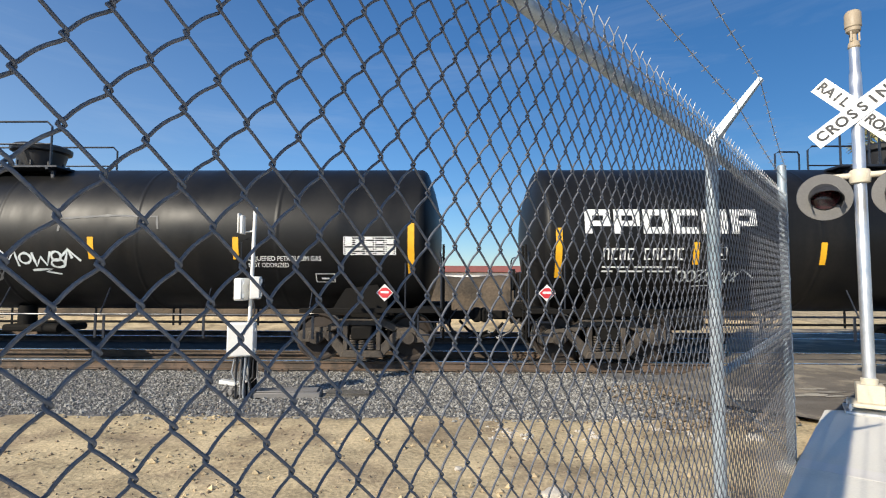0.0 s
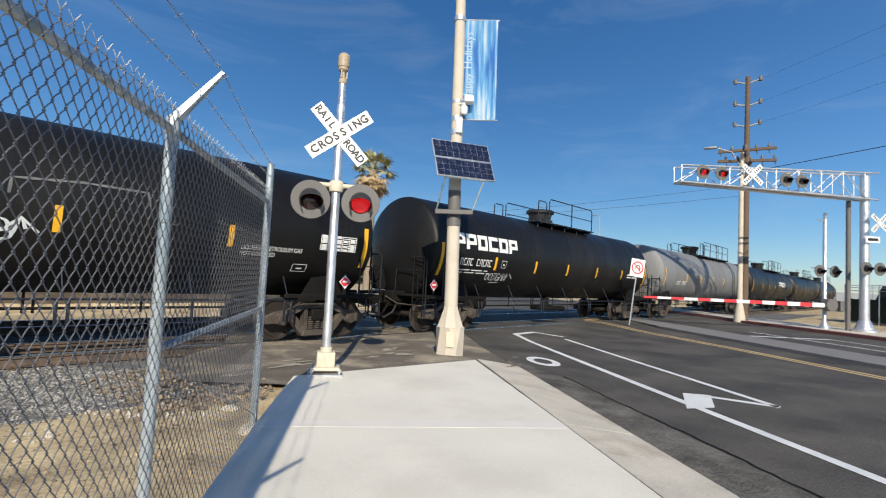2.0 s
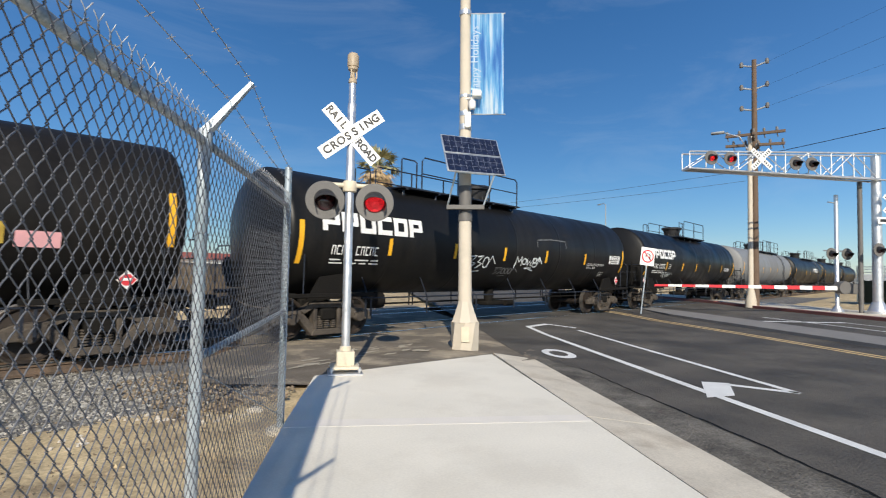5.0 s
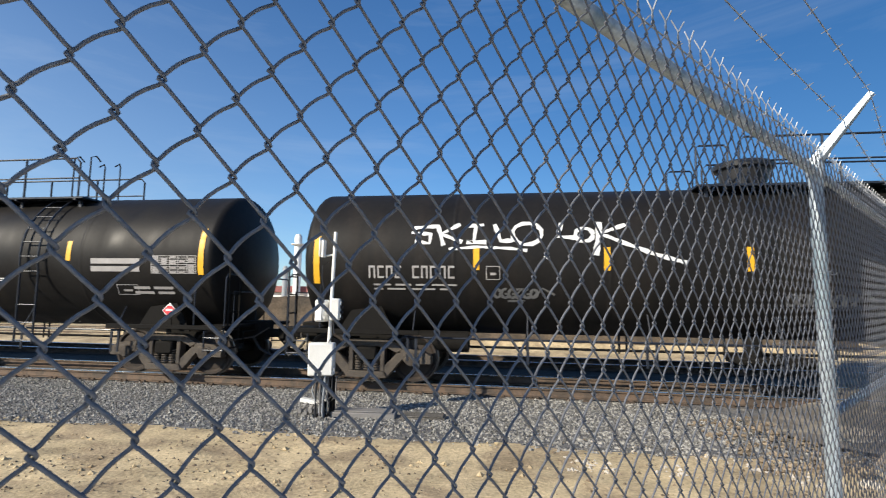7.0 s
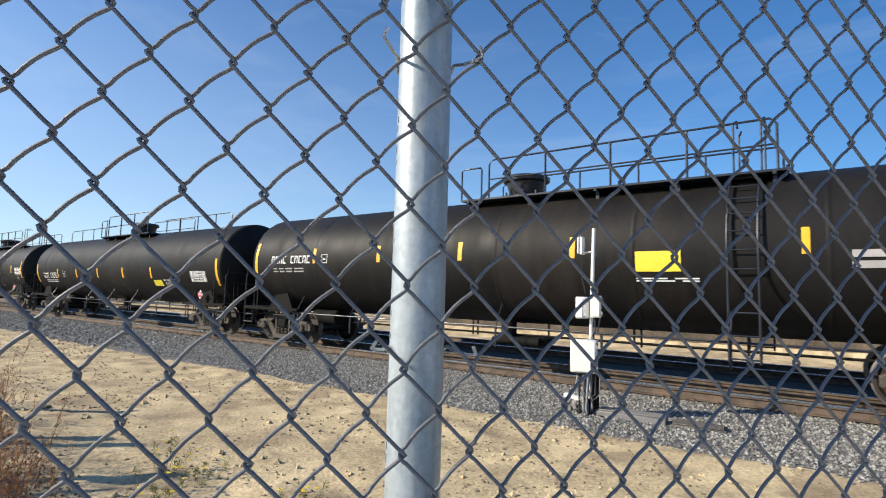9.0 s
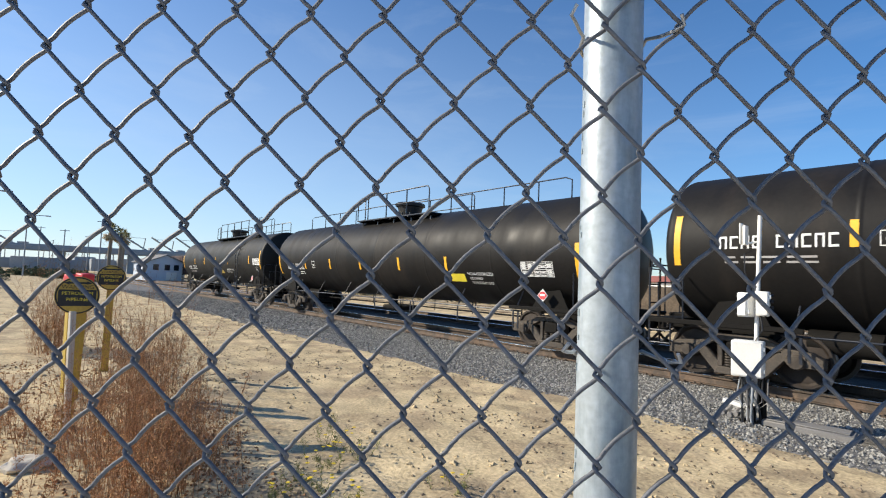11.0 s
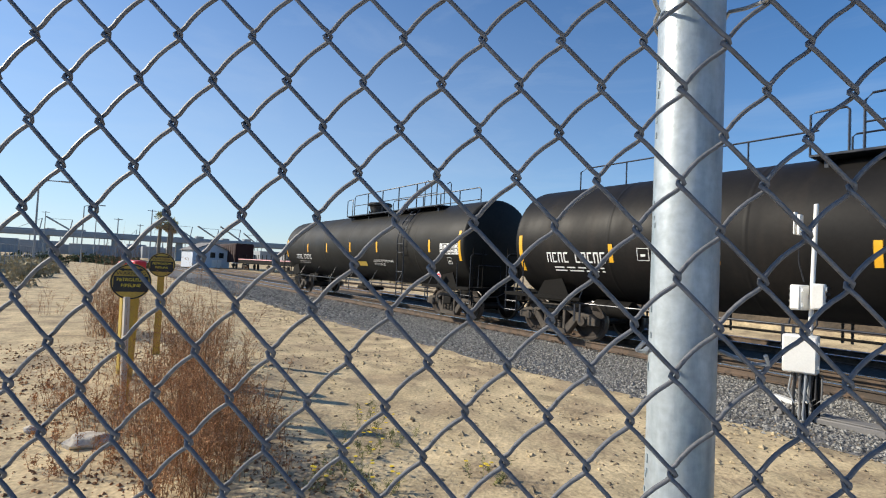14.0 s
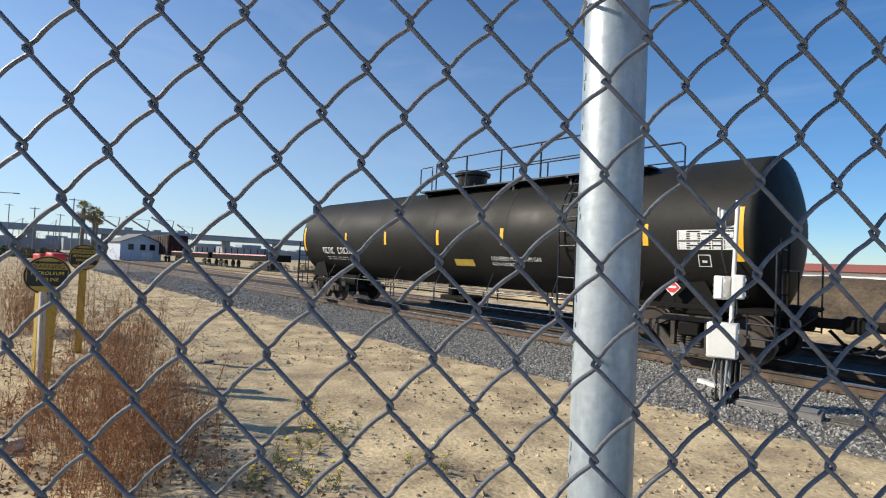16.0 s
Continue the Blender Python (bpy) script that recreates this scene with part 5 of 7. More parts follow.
Bc = tank_car(-8.71, 15.57, M_TANK, "black tank car with block lettering and white graffiti", (-5.3, -2.9, -0.6, 1.79, 4.52), up(2.1), plat=(-4.6, 0.75), ladder=None, dome_x=-0.4)
logo_blocks(Bc, -7.3, -4.2, up(2.62), 0.46)
number_bars(Bc, -7.0, -5.65, up(1.98), 0.22, M_WHITE, 10)
bars(Bc, -7.0, -5.6, up(1.78), 2, 0.035, 0.05, M_WHITE, seed=7)
lettering("LIQUEFIED PETROLEUM GAS", 5.43, up(1.92), 0.135, M_WHITE, Bc, wide=0.80)
lettering("NOT ODORIZED", 5.12, up(1.80), 0.125, M_WHITE, Bc, wide=0.80)
table_panel(Bc, 6.54, 7.5, up(2.0), up(2.32), M_WHITE)
frame_mark(Bc, 5.98, up(1.50), 0.36, 0.18)
zg = up(1.90)
for pts in ([(0.02, zg - 0.20), (0.08, zg + 0.17), (0.20, zg - 0.02), (0.33, zg + 0.17), (0.38, zg - 0.14)], arc_pts(0.52, zg + 0.02, 0.11, 0.10, 60, 420),
            [(0.66, zg + 0.13), (0.72, zg - 0.14), (0.82, zg + 0.05), (0.92, zg - 0.12), (1.02, zg + 0.15)], arc_pts(1.12, zg + 0.06, 0.09, 0.09, 0, 360), arc_pts(1.14, zg - 0.08, 0.13, 0.08, -20, 340),
            [(1.25, zg - 0.13), (1.36, zg + 0.19), (1.42, zg + 0.02)], [(1.22, zg + 0.06), (1.36, zg + 0.19), (1.58, zg - 0.03)], [(0.62, zg - 0.22), (1.0, zg - 0.19), (0.88, zg - 0.25), (1.15, zg - 0.30)]):
    sprayed(Bc, pts, 0.05, M_GRAF, "white spray-painted scrawl")
tag_scrawl(Bc, -2.5, -1.3, up(1.84), 0.40, M_GRAF, 0.045, 12)
tag_scrawl(Bc, -0.9, 0.0, up(1.60), 0.25, M_GRAFG, 0.04, 13, "grey spray-painted scrawl")
bm = B()
stroke(bm, [(1.18, up(2.42)), (1.20, up(2.66)), (2.1, up(2.72)), (3.02, up(2.70)), (3.06, up(2.46))], 0.045)
part("graffiti", bm, M_GRAFG, Bc, "thin grey spray-painted bracket")
placard(Bc, 7.3, 0)

SK = tank_car(-27.39, 16.68, M_TANKB, "dark brown-black tank car with large white graffiti", (-5.23, -2.89, -0.52, 2.27, 5.39), up(2.34))
number_bars(SK, -7.3, -5.6, up(2.10), 0.24, M_FADED, 10)
bars(SK, -7.2, -5.6, up(1.88), 2, 0.035, 0.05, M_FADED, seed=9)
frame_mark(SK, -5.05, up(1.98), 0.26, 0.24, M_FADED)
w = 0.085
zt, zb = up(2.98), up(2.66)
sprayed(SK, [(-5.95, zt), (-6.4, zt - 0.03), (-6.45, zt - 0.14), (-6.1, zt - 0.17), (-6.12, zb - 0.02), (-6.4, zb + 0.02)], w, M_WHITE, "large white spray-painted scrawl")
sprayed(SK, [(-5.98, zt + 0.02), (-5.85, zb - 0.06)], w, M_WHITE, "large white spray-painted scrawl")
sprayed(SK, [(-5.55, zt + 0.04), (-5.9, zt - 0.17), (-5.5, zb)], w, M_WHITE, "large white spray-painted scrawl")
sprayed(SK, [(-5.40, zt), (-5.10, zt + 0.02), (-5.25, zt), (-5.28, zb), (-5.42, zb), (-5.05, zb)], w, M_WHITE, "large white spray-painted scrawl")
sprayed(SK, [(-4.90, zt + 0.03), (-4.78, zb + 0.02), (-4.55, zb + 0.03)], w, M_WHITE, "large white spray-painted scrawl")
sprayed(SK, arc_pts(-4.3, (zt + zb) / 2, 0.27, 0.22, 80, 440), w, M_WHITE, "large white spray-painted scrawl")
sprayed(SK, [(-5.75, zb - 0.13), (-5.2, zb - 0.09), (-4.6, zb - 0.12), (-4.3, zb - 0.16)], 0.06, M_WHITE, "large white spray-painted scrawl")
sprayed(SK, [(-3.68, zt + 0.05), (-3.74, zb + 0.1), (-3.45, zb + 0.08)], w, M_WHITE, "white spray-painted scrawl with a long tail")
sprayed(SK, arc_pts(-3.28, (zt + zb) / 2 - 0.03, 0.16, 0.13, 0, 360), w, M_WHITE, "white spray-painted scrawl with a long tail")
sprayed(SK, [(-3.0, zt + 0.06), (-3.05, zb), (-3.08, zb - 0.25)], w * 1.3, M_WHITE, "white spray-painted scrawl with a long tail")
sprayed(SK, [(-2.55, zt), (-3.0, zb + 0.16), (-2.65, zb), (-2.1, zb - 0.22), (-1.55, zb - 0.38)], w, M_WHITE, "white spray-painted scrawl with a long tail")
sprayed(SK, [(-4.0, zb - 0.28), (-3.9, zb - 0.30)], 0.05, M_WHITE, "white spray-painted scrawl with a long tail")
tag_scrawl(SK, -4.9, -4.1, up(1.72), 0.20, M_GRAFG, 0.06, 21, "grey spray-painted scrawl")
tag_scrawl(SK, 0.1, 1.2, up(1.66), 0.26, M_GRAFG, 0.06, 22, "grey spray-painted scrawl")
tag_scrawl(SK, 2.0, 3.1, up(1.70), 0.26, M_GRAFG, 0.06, 23, "grey spray-painted scrawl")
bm = B()
patch(bm, 5.46, 6.10, up(1.82), up(2.14), 0.007)
part("warning_panel", bm, M_PYEL, SK, "dull yellow notice panel")
bm = B()
patch(bm, 6.22, 6.78, up(1.78), up(2.02), 0.007)
part("notice_panel", bm, M_PINK, SK, "pale pink notice panel")
placard(SK, 7.7, 0)

T = tank_car(-46.74, 17.11, M_TANKB, "dark brown-black tank car with a bright yellow panel", (-5.85, -3.4, -0.9, 1.75, 5.5), up(2.50))
number_bars(T, -7.8, -6.0, up(2.42), 0.22, M_WHITE, 10)
bars(T, -7.7, -6.3, up(2.18), 2, 0.035, 0.05, M_FADED, seed=31)
frame_mark(T, -5.55, up(2.32), 0.24, 0.22)
bm = B()
patch(bm, 2.95, 3.72, up(2.04), up(2.40), 0.011)
part("warning_panel", bm, M_LEMON, T, "bright yellow notice panel")
bars(T, 2.95, 4.0, up(1.93), 2, 0.025, 0.02, M_WHITE, seed=33, word=0.5)
bm = B()
for s in (2.08, 2.24):
    patch(bm, 6.05, 7.18, up(s), up(s) + 0.11, 0.007)
part("patch_panel", bm, M_FADED, T, "two pale repainted bands")
table_panel(T, 7.45, 8.45, up(2.05), up(2.40), M_FADED)
frame_mark(T, 6.6, up(1.62), 0.5, 0.22, M_FADED)
bars(T, 7.0, 7.9, up(1.78), 2, 0.06, 0.05, M_FADED, seed=35)
placard(T, 7.88, 0)

G = tank_car(-66.20, 17.23, M_TANKB, "dark brown-black tank car with a long top handrail", (-5.77, -3.43, -1.04, 1.48, 3.95), up(2.05), plat=(-2.1, 2.6), ladder=None)
number_bars(G, -7.7, -5.9, up(1.96), 0.26, M_WHITE, 10)
bars(G, -7.5, -6.0, up(1.74), 2, 0.035, 0.05, M_WHITE, seed=41)
frame_mark(G, -5.1, up(1.92), 0.28, 0.26)
bm = B()
patch(bm, 4.05, 4.70, up(1.56), up(1.78), 0.007)
part("notice_panel", bm, M_LEMON, G, "narrow yellow notice panel")
lettering("NON-ODORIZED", 5.35, up(1.78), 0.13, M_WHITE, G)
lettering("LIQUEFIED", 5.15, up(1.66), 0.11, M_WHITE, G)
lettering("PETROLEUM GAS", 5.35, up(1.54), 0.11, M_WHITE, G)
table_panel(G, 6.9, 7.9, up(1.75), up(2.1), M_WHITE)
top = TZ + TR
for s_, inner, posts in ((-1, 2.2, (3.4, 4.8, 6.2)), (1, 2.6, (3.8, 5.2, 6.5))):
    bm = B()
    pipe(bm, [(s_ * 7.6, -0.35, top - 0.05), (s_ * 7.6, -0.35, top + 0.42), (s_ * 7.4, -0.35, top + 0.5), (s_ * inner, -0.35, top + 0.5)], 0.018)
    for x in posts:
        tube(bm, (s_ * x, -0.35, top - 0.05), (s_ * x, -0.35, top + 0.5), 0.018)
    part("long_handrail", bm, M_BLUEBLK, G)
placard(G, 7.6, 0)

Zc = tank_car(-85.67, 16.22, M_TANKO, "olive-black tank car at the tail of the train", (-4.9, -2.44, 0.16, 2.64, 6.42), up(2.28), plat=(-1.3, 6.2))
number_bars(Zc, -6.7, -4.5, up(1.86), 0.24, M_WHITE, 10)
bars(Zc, -6.5, -5.0, up(1.64), 2, 0.035, 0.05, M_FADED, seed=51)
bm = B()
patch(bm, 0.75, 1.5, up(1.52), up(1.70), 0.007)
part("notice_panel", bm, M_PYEL, Zc, "narrow dull yellow notice panel")
lettering("LIQUEFIED PETROLEUM GAS", 3.0, up(1.74), 0.15, M_WHITE, Zc, wide=0.85)
lettering("NON-ODORIZED", 2.65, up(1.60), 0.14, M_WHITE, Zc, wide=0.85)
table_panel(Zc, 7.05, 8.05, up(2.02), up(2.36), M_WHITE)
frame_mark(Zc, 7.4, up(1.72), 0.22, 0.22)
placard(Zc, 6.95, 0)

C = tank_car(27.4, 16.8, M_TANKG, "weathered grey tank car", (-5, -2.5, 0, 2.5, 5), up(2.2))
number_bars(C, -6.6, -5.0, up(1.9), 0.22, M_WHITE, 10)
D = tank_car(46.9, 16.8, M_TANK, "black tank car ahead of the grey one", (-5, -2.5, 0, 2.5, 5), up(2.2))
logo_blocks(D, 2.0, 5.0, up(2.5), 0.42)
E_ = tank_car(66.4, 16.8, M_TANK, "black tank car far ahead in the train", (-5, -2.5, 0, 2.5, 5), up(2.2))
F_ = tank_car(85.9, 16.8, M_TANK, "black tank car far ahead in the train", (-5, -2.5, 0, 2.5, 5), up(2.2))


def gone(t):
    """Metres that the train has gone by t seconds."""
    return 4.423 * t + 0.012 * t * t


def motions():
    ts = [0, 2, 4, 6, 8, 10, 12, 14, 16]
    for car, x0 in CARS:
        walk(car, [(t, pose(x0 + gone(t), TRACK_Y, RAIL_Z)) for t in ts])
    step = [k * 0.1333333 for k in range(121)]
    turns = [(t, math.degrees(gone(t) / 0.46)) for t in step]
    for w, x in WHEELSETS:
        walk(w, [(t, pose(x, 0, 0.487, 0, a, 0)) for t, a in turns])

# ---------------------------------------------------------------- crossing signal by the sidewalk
def flat_text(words, size, material, parent, m, name="lettering", depth=0.002):
    me = text_mesh(words, size, depth, 0.028 * size)
    me.materials.append(material)
    return part(name, me, parent=parent, m=m)


def blade(parent, words, length, width, ang, y, size, sp, gap=None):
    """One board of a crossbuck with its lettering."""
    bm = B()
    box(bm, (0, 0, 0), (length, 0.008, width), 0.003)
    b = part("board", bm, M_SIGNW, parent, m=pose(0, y, 0, 0, -ang, 0))
    for w, x in words:
        for i, ch in enumerate(w):
            flat_text(ch, size, M_BLACK, b, pose(x + (i - (len(w) - 1) / 2) * sp, -0.0065, 0), "letter")
    return b


def lamp_head(parent, x, y, z, lit, turn=0, r=0.30):
    """A round flashing lamp: backplate, hood and lens."""
    bm = B()
    lathe(bm, [(0, 0.02), (r, 0.02), (r + 0.004, 0.0), (r, -0.012), (0.16, -0.012), (0.16, 0.0)], 36, "y")
    lathe(bm, [(0, 0.16), (0.10, 0.15), (0.15, 0.02)], 24, "y")
    head = part("backplate", bm, M_HOOD, parent, "dark round lamp backplate", m=pose(x, y, z, 0, 0, turn))
    bm = B()
    ring = []
    for k in range(19):
        t = radians(-35 + 250 * k / 18)
        d = 0.30 * (0.45 + 0.55 * math.sin(max(0, min(math.pi, t + 0.1))))
        ring.append([bm.verts.new((q * math.cos(t), yy, q * math.sin(t) + 0.42 * (yy + 0.01))) for q, yy in ((0.165, -0.01), (0.170, -d), (0.160, -d), (0.155, -0.01))])
    for p, q in zip(ring, ring[1:]):
        for k in range(3):
            bm.faces.new((p[k], p[k + 1], q[k + 1], q[k]))
    bmesh.ops.recalc_face_normals(bm, faces=bm.faces[:])
    part("hood", bm, M_BLACK, head)
    bm = B()
    lathe(bm, [(0.0, -0.045), (0.08, -0.040), (0.146, -0.015), (0.146, 0.0)], 28, "y")
    part("lens", bm, M_LENSON if lit else M_LENS, head, "glowing red lens" if lit else "unlit dark red lens")
    if lit:
        bm = B()
        for ring_ in range(7):
            for j in range(max(1, ring_ * 6)):
                t = 2 * math.pi * j / max(1, ring_ * 6)
                q = 0.021 * ring_
                box(bm, (q * math.cos(t), -0.047 + 1.45 * q * q, q * math.sin(t)), (0.009, 0.004, 0.009))
        ob = part("led_dots", bm, M_LED, head, "rings of glowing red points")
        ob["kind"] = "stuff"
    return head


SIG = Vector((4.74, 6.27, 0))
SIG_TURN = 213.5 - 180 + 0.0
signal = thing("crossing_signal", "white railroad crossing signal with crossbuck and two red flashers", "signal", pose(SIG.x, SIG.y, 0, 0, 0, -33.0))
bm = B()
box(bm, (0, 0, 0.015), (0.50, 0.50, 0.03), 0.006)
for x in (-0.2, 0.2):
    for y in (-0.2, 0.2):
        tube(bm, (x, y, 0.0), (x, y, 0.11), 0.016, 8)
        tube(bm, (x, y, 0.06), (x, y, 0.085), 0.03, 6)
part("base_plate", bm, M_ALU, signal)
bm = B()
box(bm, (0, 0, 0.095), (0.40, 0.40, 0.05), 0.012)
slab(bm, [(-0.13, -0.13), (0.13, -0.13), (0.13, 0.13), (-0.13, 0.13)], 0.12, 0.33)
bmesh.ops.bevel(bm, geom=[e for e in bm.edges if e.is_valid][:], offset=0.008, segments=1, affect="EDGES")
lathe(bm, [(0.085, 0.33), (0.085, 0.39), (0.065, 0.40)], 20, "z")
part("junction_base", bm, M_CREAM, signal, "cream cast junction base")
bm = B()
lathe(bm, [(0, 0.3), (0.064, 0.3), (0.064, 4.05), (0.054, 4.07), (0.054, 4.42), (0, 4.43)], 24, "z")
part("mast", bm, M_ALU, signal, "silver painted mast")
bm = B()
lathe(bm, [(0.05, 4.36), (0.065, 4.38), (0.055, 4.44), (0.035, 4.46), (0.03, 4.54), (0.075, 4.58), (0.076, 4.62), (0.086, 4.63), (0.086, 4.80), (0.066, 4.83), (0, 4.84)], 24, "z")
for k in range(3):
    t = k * 2.1
    box(bm, (0.055 * math.cos(t), 0.055 * math.sin(t), 4.53), (0.02, 0.02, 0.16))
part("bell", bm, M_BELL, signal, "tan warning bell on the mast top")
buck = new("crossbuck")
buck.parent = signal
buck.matrix_basis = pose(0.0, -0.075, 3.57)
blade(buck, [("CROS", -0.250), ("SING", 0.250)], 1.09, 0.21, 37, -0.012, 0.167, 0.125)
b2 = blade(buck, [("RAIL", -0.328), ("ROAD", 0.320)], 1.09, 0.21, -47, 0.0, 0.153, 0.102)
bm = B()
box(bm, (0, 0.045, 0), (0.12, 0.06, 0.12), 0.01)
part("bracket", bm, M_ALU, buck)
bm = B()
lathe(bm, [(0.058, 2.70), (0.10, 2.71), (0.11, 2.76), (0.11, 2.84), (0.09, 2.87), (0.058, 2.88)], 20, "z")
tube(bm, (-0.30, -0.02, 2.80), (0.30, -0.02, 2.80), 0.036, 14)
for x in (-0.36, 0.36):
    pipe(bm, [(x * 0.8, -0.02, 2.80), (x, -0.02, 2.79), (x, -0.02, 2.66)], 0.034, 12)
part("crossarm", bm, M_CREAM, signal, "cream crossarm carrying the flashers")
lamp_head(signal, -0.36, -0.20, 2.54, False, 6, 0.28)
lamp_head(signal, 0.36, -0.20, 2.54, True, -4, 0.28)

# ---------------------------------------------------------------- street lamp pole with solar panel and banner
PX, PY = 8.45, 7.12
pole = thing("street_pole", "tan concrete street pole with banner, solar panels and camera", "street pole", Matrix.Translation((PX, PY, 0)) @ Matrix.Rotation(radians(0.9), 4, Vector((-0.839, -0.545, 0))) @ pose(0, 0, 0, 0, 0, -48))
bm = B()
slab(bm, [(0.30 * math.cos(radians(22.5 + 45 * k)), 0.30 * math.sin(radians(22.5 + 45 * k))) for k in range(8)], -0.15, 0.48)
prof = [(0.30, 0.48), (0.27, 0.54), (0.16, 0.86), (0.142, 0.95)]
lathe(bm, prof, 8, "z")
bmesh.ops.rotate(bm, cent=(0, 0, 0), matrix=Matrix.Rotation(radians(22.5), 3, "Z"), verts=[v for v in bm.verts if v.co.z > 0.479])
lathe(bm, [(0.145, 0.90), (0.10, 9.4), (0, 9.42)], 16, "z")
part("shaft", bm, M_CPOLE, pole, "tapered tan concrete shaft")
bm = B()
box(bm, (0, -0.285, 0.24), (0.17, 0.02, 0.32), 0.004)
part("access_panel", bm, M_CREAM, pole)
bm = B()
lathe(bm, [(0.135, 2.62), (0.150, 2.62), (0.150, 2.80), (0.135, 2.80)], 20, "z")
box(bm, (0, -0.20, 2.90), (0.80, 0.10, 0.10), 0.01)
lathe(bm, [(0.122, 2.80), (0.136, 2.80), (0.136, 3.38), (0.122, 3.38)], 20, "z")
part("strut_bracket", bm, M_HOOD, pole)
panels = new("solar_panel")
panels.parent = pole
panels.matrix_basis = pose(0.155, -0.37, 3.97, 64, 0, 23.4)
for y in (-0.236, 0.236):
    bm = B()
    box(bm, (0, y, 0), (1.31, 0.462, 0.035), 0.005)
    part("frame", bm, M_ALU, panels)
    for i in range(9):
        for j in range(3):
            bm = B()
            box(bm, (-0.564 + i * 0.141, y - 0.143 + j * 0.143, 0.019), (0.135, 0.137, 0.004))
            part("cell", bm, M_PV, panels)
bm = B()
for x in (-0.42, 0.42):
    tube(bm, (x * 0.9, -0.20, 2.92), (0.2 + x * 0.95, -0.55 + 0.4 * x, 3.55), 0.02, 10)
tube(bm, (-0.2, -0.72, 3.55), (0.62, -0.38, 3.55), 0.02, 10)
tube(bm, (0, 0, 3.9), (0.14, -0.34, 3.95), 0.05, 12)
part("panel_strut", bm, M_GALV, pole)
banner = new("banner")
banner.parent = pole
banner.matrix_basis = pose(0.07, 0, 0)
m_ban = bpy.data.materials.new("banner_print")
m_ban.use_nodes = True
bn, bl = m_ban.node_tree.nodes, m_ban.node_tree.links
bco = bn.new("ShaderNodeTexCoord")
bmap = bn.new("ShaderNodeMapping")
bmap.inputs["Scale"].default_value = (7.0, 1.0, 0.45)
bl.new(bco.outputs["Object"], bmap.inputs["Vector"])
bno = bn.new("ShaderNodeTexNoise")
bno.inputs["Scale"].default_value = 1.6
bno.inputs["Detail"].default_value = 5
bl.new(bmap.outputs[0], bno.inputs["Vector"])
brp = bn.new("ShaderNodeValToRGB")
brp.color_ramp.elements[0].position, brp.color_ramp.elements[0].color = 0.36, (0.02, 0.20, 0.62, 1)
brp.color_ramp.elements[1].position, brp.color_ramp.elements[1].color = 0.66, (0.80, 0.88, 0.92, 1)
mid = brp.color_ramp.elements.new(0.5)
mid.color = (0.16, 0.50, 0.80, 1)
bl.new(bno.outputs["Fac"], brp.inputs[0])
bl.new(brp.outputs[0], bn["Principled BSDF"].inputs["Base Color"])
bn["Principled BSDF"].inputs["Roughness"].default_value = 0.6
bm = B()
nx, nz = 6, 16
gridv = [[bm.verts.new((0.04 + 0.72 * i / nx, -0.012 + 0.02 * math.sin(i * 0.9 + j * 0.4), 4.95 + 2.22 * j / nz)) for i in range(nx + 1)] for j in range(nz + 1)]
for j in range(nz):
    for i in range(nx):
        bm.faces.new((gridv[j][i], gridv[j][i + 1], gridv[j + 1][i + 1], gridv[j + 1][i]))
bmesh.ops.solidify(bm, geom=bm.faces[:], thickness=0.004)
part("cloth", bm, m_ban, banner, "blue and white printed banner cloth")
for word, z in (("Happy", 5.66), ("Holidays", 6.48)):
    me = text_mesh(word, 0.24, 0.001)
    me.materials.append(M_PALEBLUE)
    part("lettering", me, parent=banner, m=pose(0.14, -0.038, z, 0, -90, 0))
for z in (4.95, 7.18):
    bm = B()
    tube(bm, (-0.1, 0, z), (0.80, 0, z), 0.014, 8)
    lathe(bm, [(0.118, z - 0.05), (0.13, z - 0.05), (0.13, z + 0.05), (0.118, z + 0.05)], 16, "z", (-0.07, 0, 0))
    part("banner_rod", bm, M_ALU, pole, m=pose(0.07, 0, 0))
bm = B()
box(bm, (0.24, -0.18, 5.32), (0.20, 0.24, 0.14), 0.02)
part("camera_housing", bm, M_BOX, pole, "white camera housing")
bm = B()
lathe(bm, [(0, 5.0), (0.06, 5.0), (0.08, 5.05), (0.08, 5.16), (0.03, 5.2), (0.03, 5.26)], 16, "z", (0.14, -0.2, 0))
box(bm, (0.05, -0.13, 4.78), (0.14, 0.12, 0.34), 0.02)
tube(bm, (0, -0.1, 5.25), (0.2, -0.2, 5.25), 0.02)
part("sensor", bm, M_BOX, pole)
for z, h_, r_ in ((4.60, 0.12, 0.135), (5.30, 0.06, 0.128)):
    bm = B()
    lathe(bm, [(0.115, z), (r_, z), (r_, z + h_), (0.115, z + h_)], 16, "z")
    part("band_clamp", bm, M_ALU, pole)

# ---------------------------------------------------------------- trackside detector mast
mast = thing("equipment_mast", "slim white trackside mast with metal boxes and a solar arm", "equipment", pose(-3.25, 7.81, ground_z(-3.25, 7.81) - 0.18) @ Matrix.Scale(1.165, 4))
bm = B()
tube(bm, (0, 0, -0.1), (0.05, 0.06, 2.62), 0.025, 14)
part("mast_tube", bm, M_BOX, mast, "white metal tube")


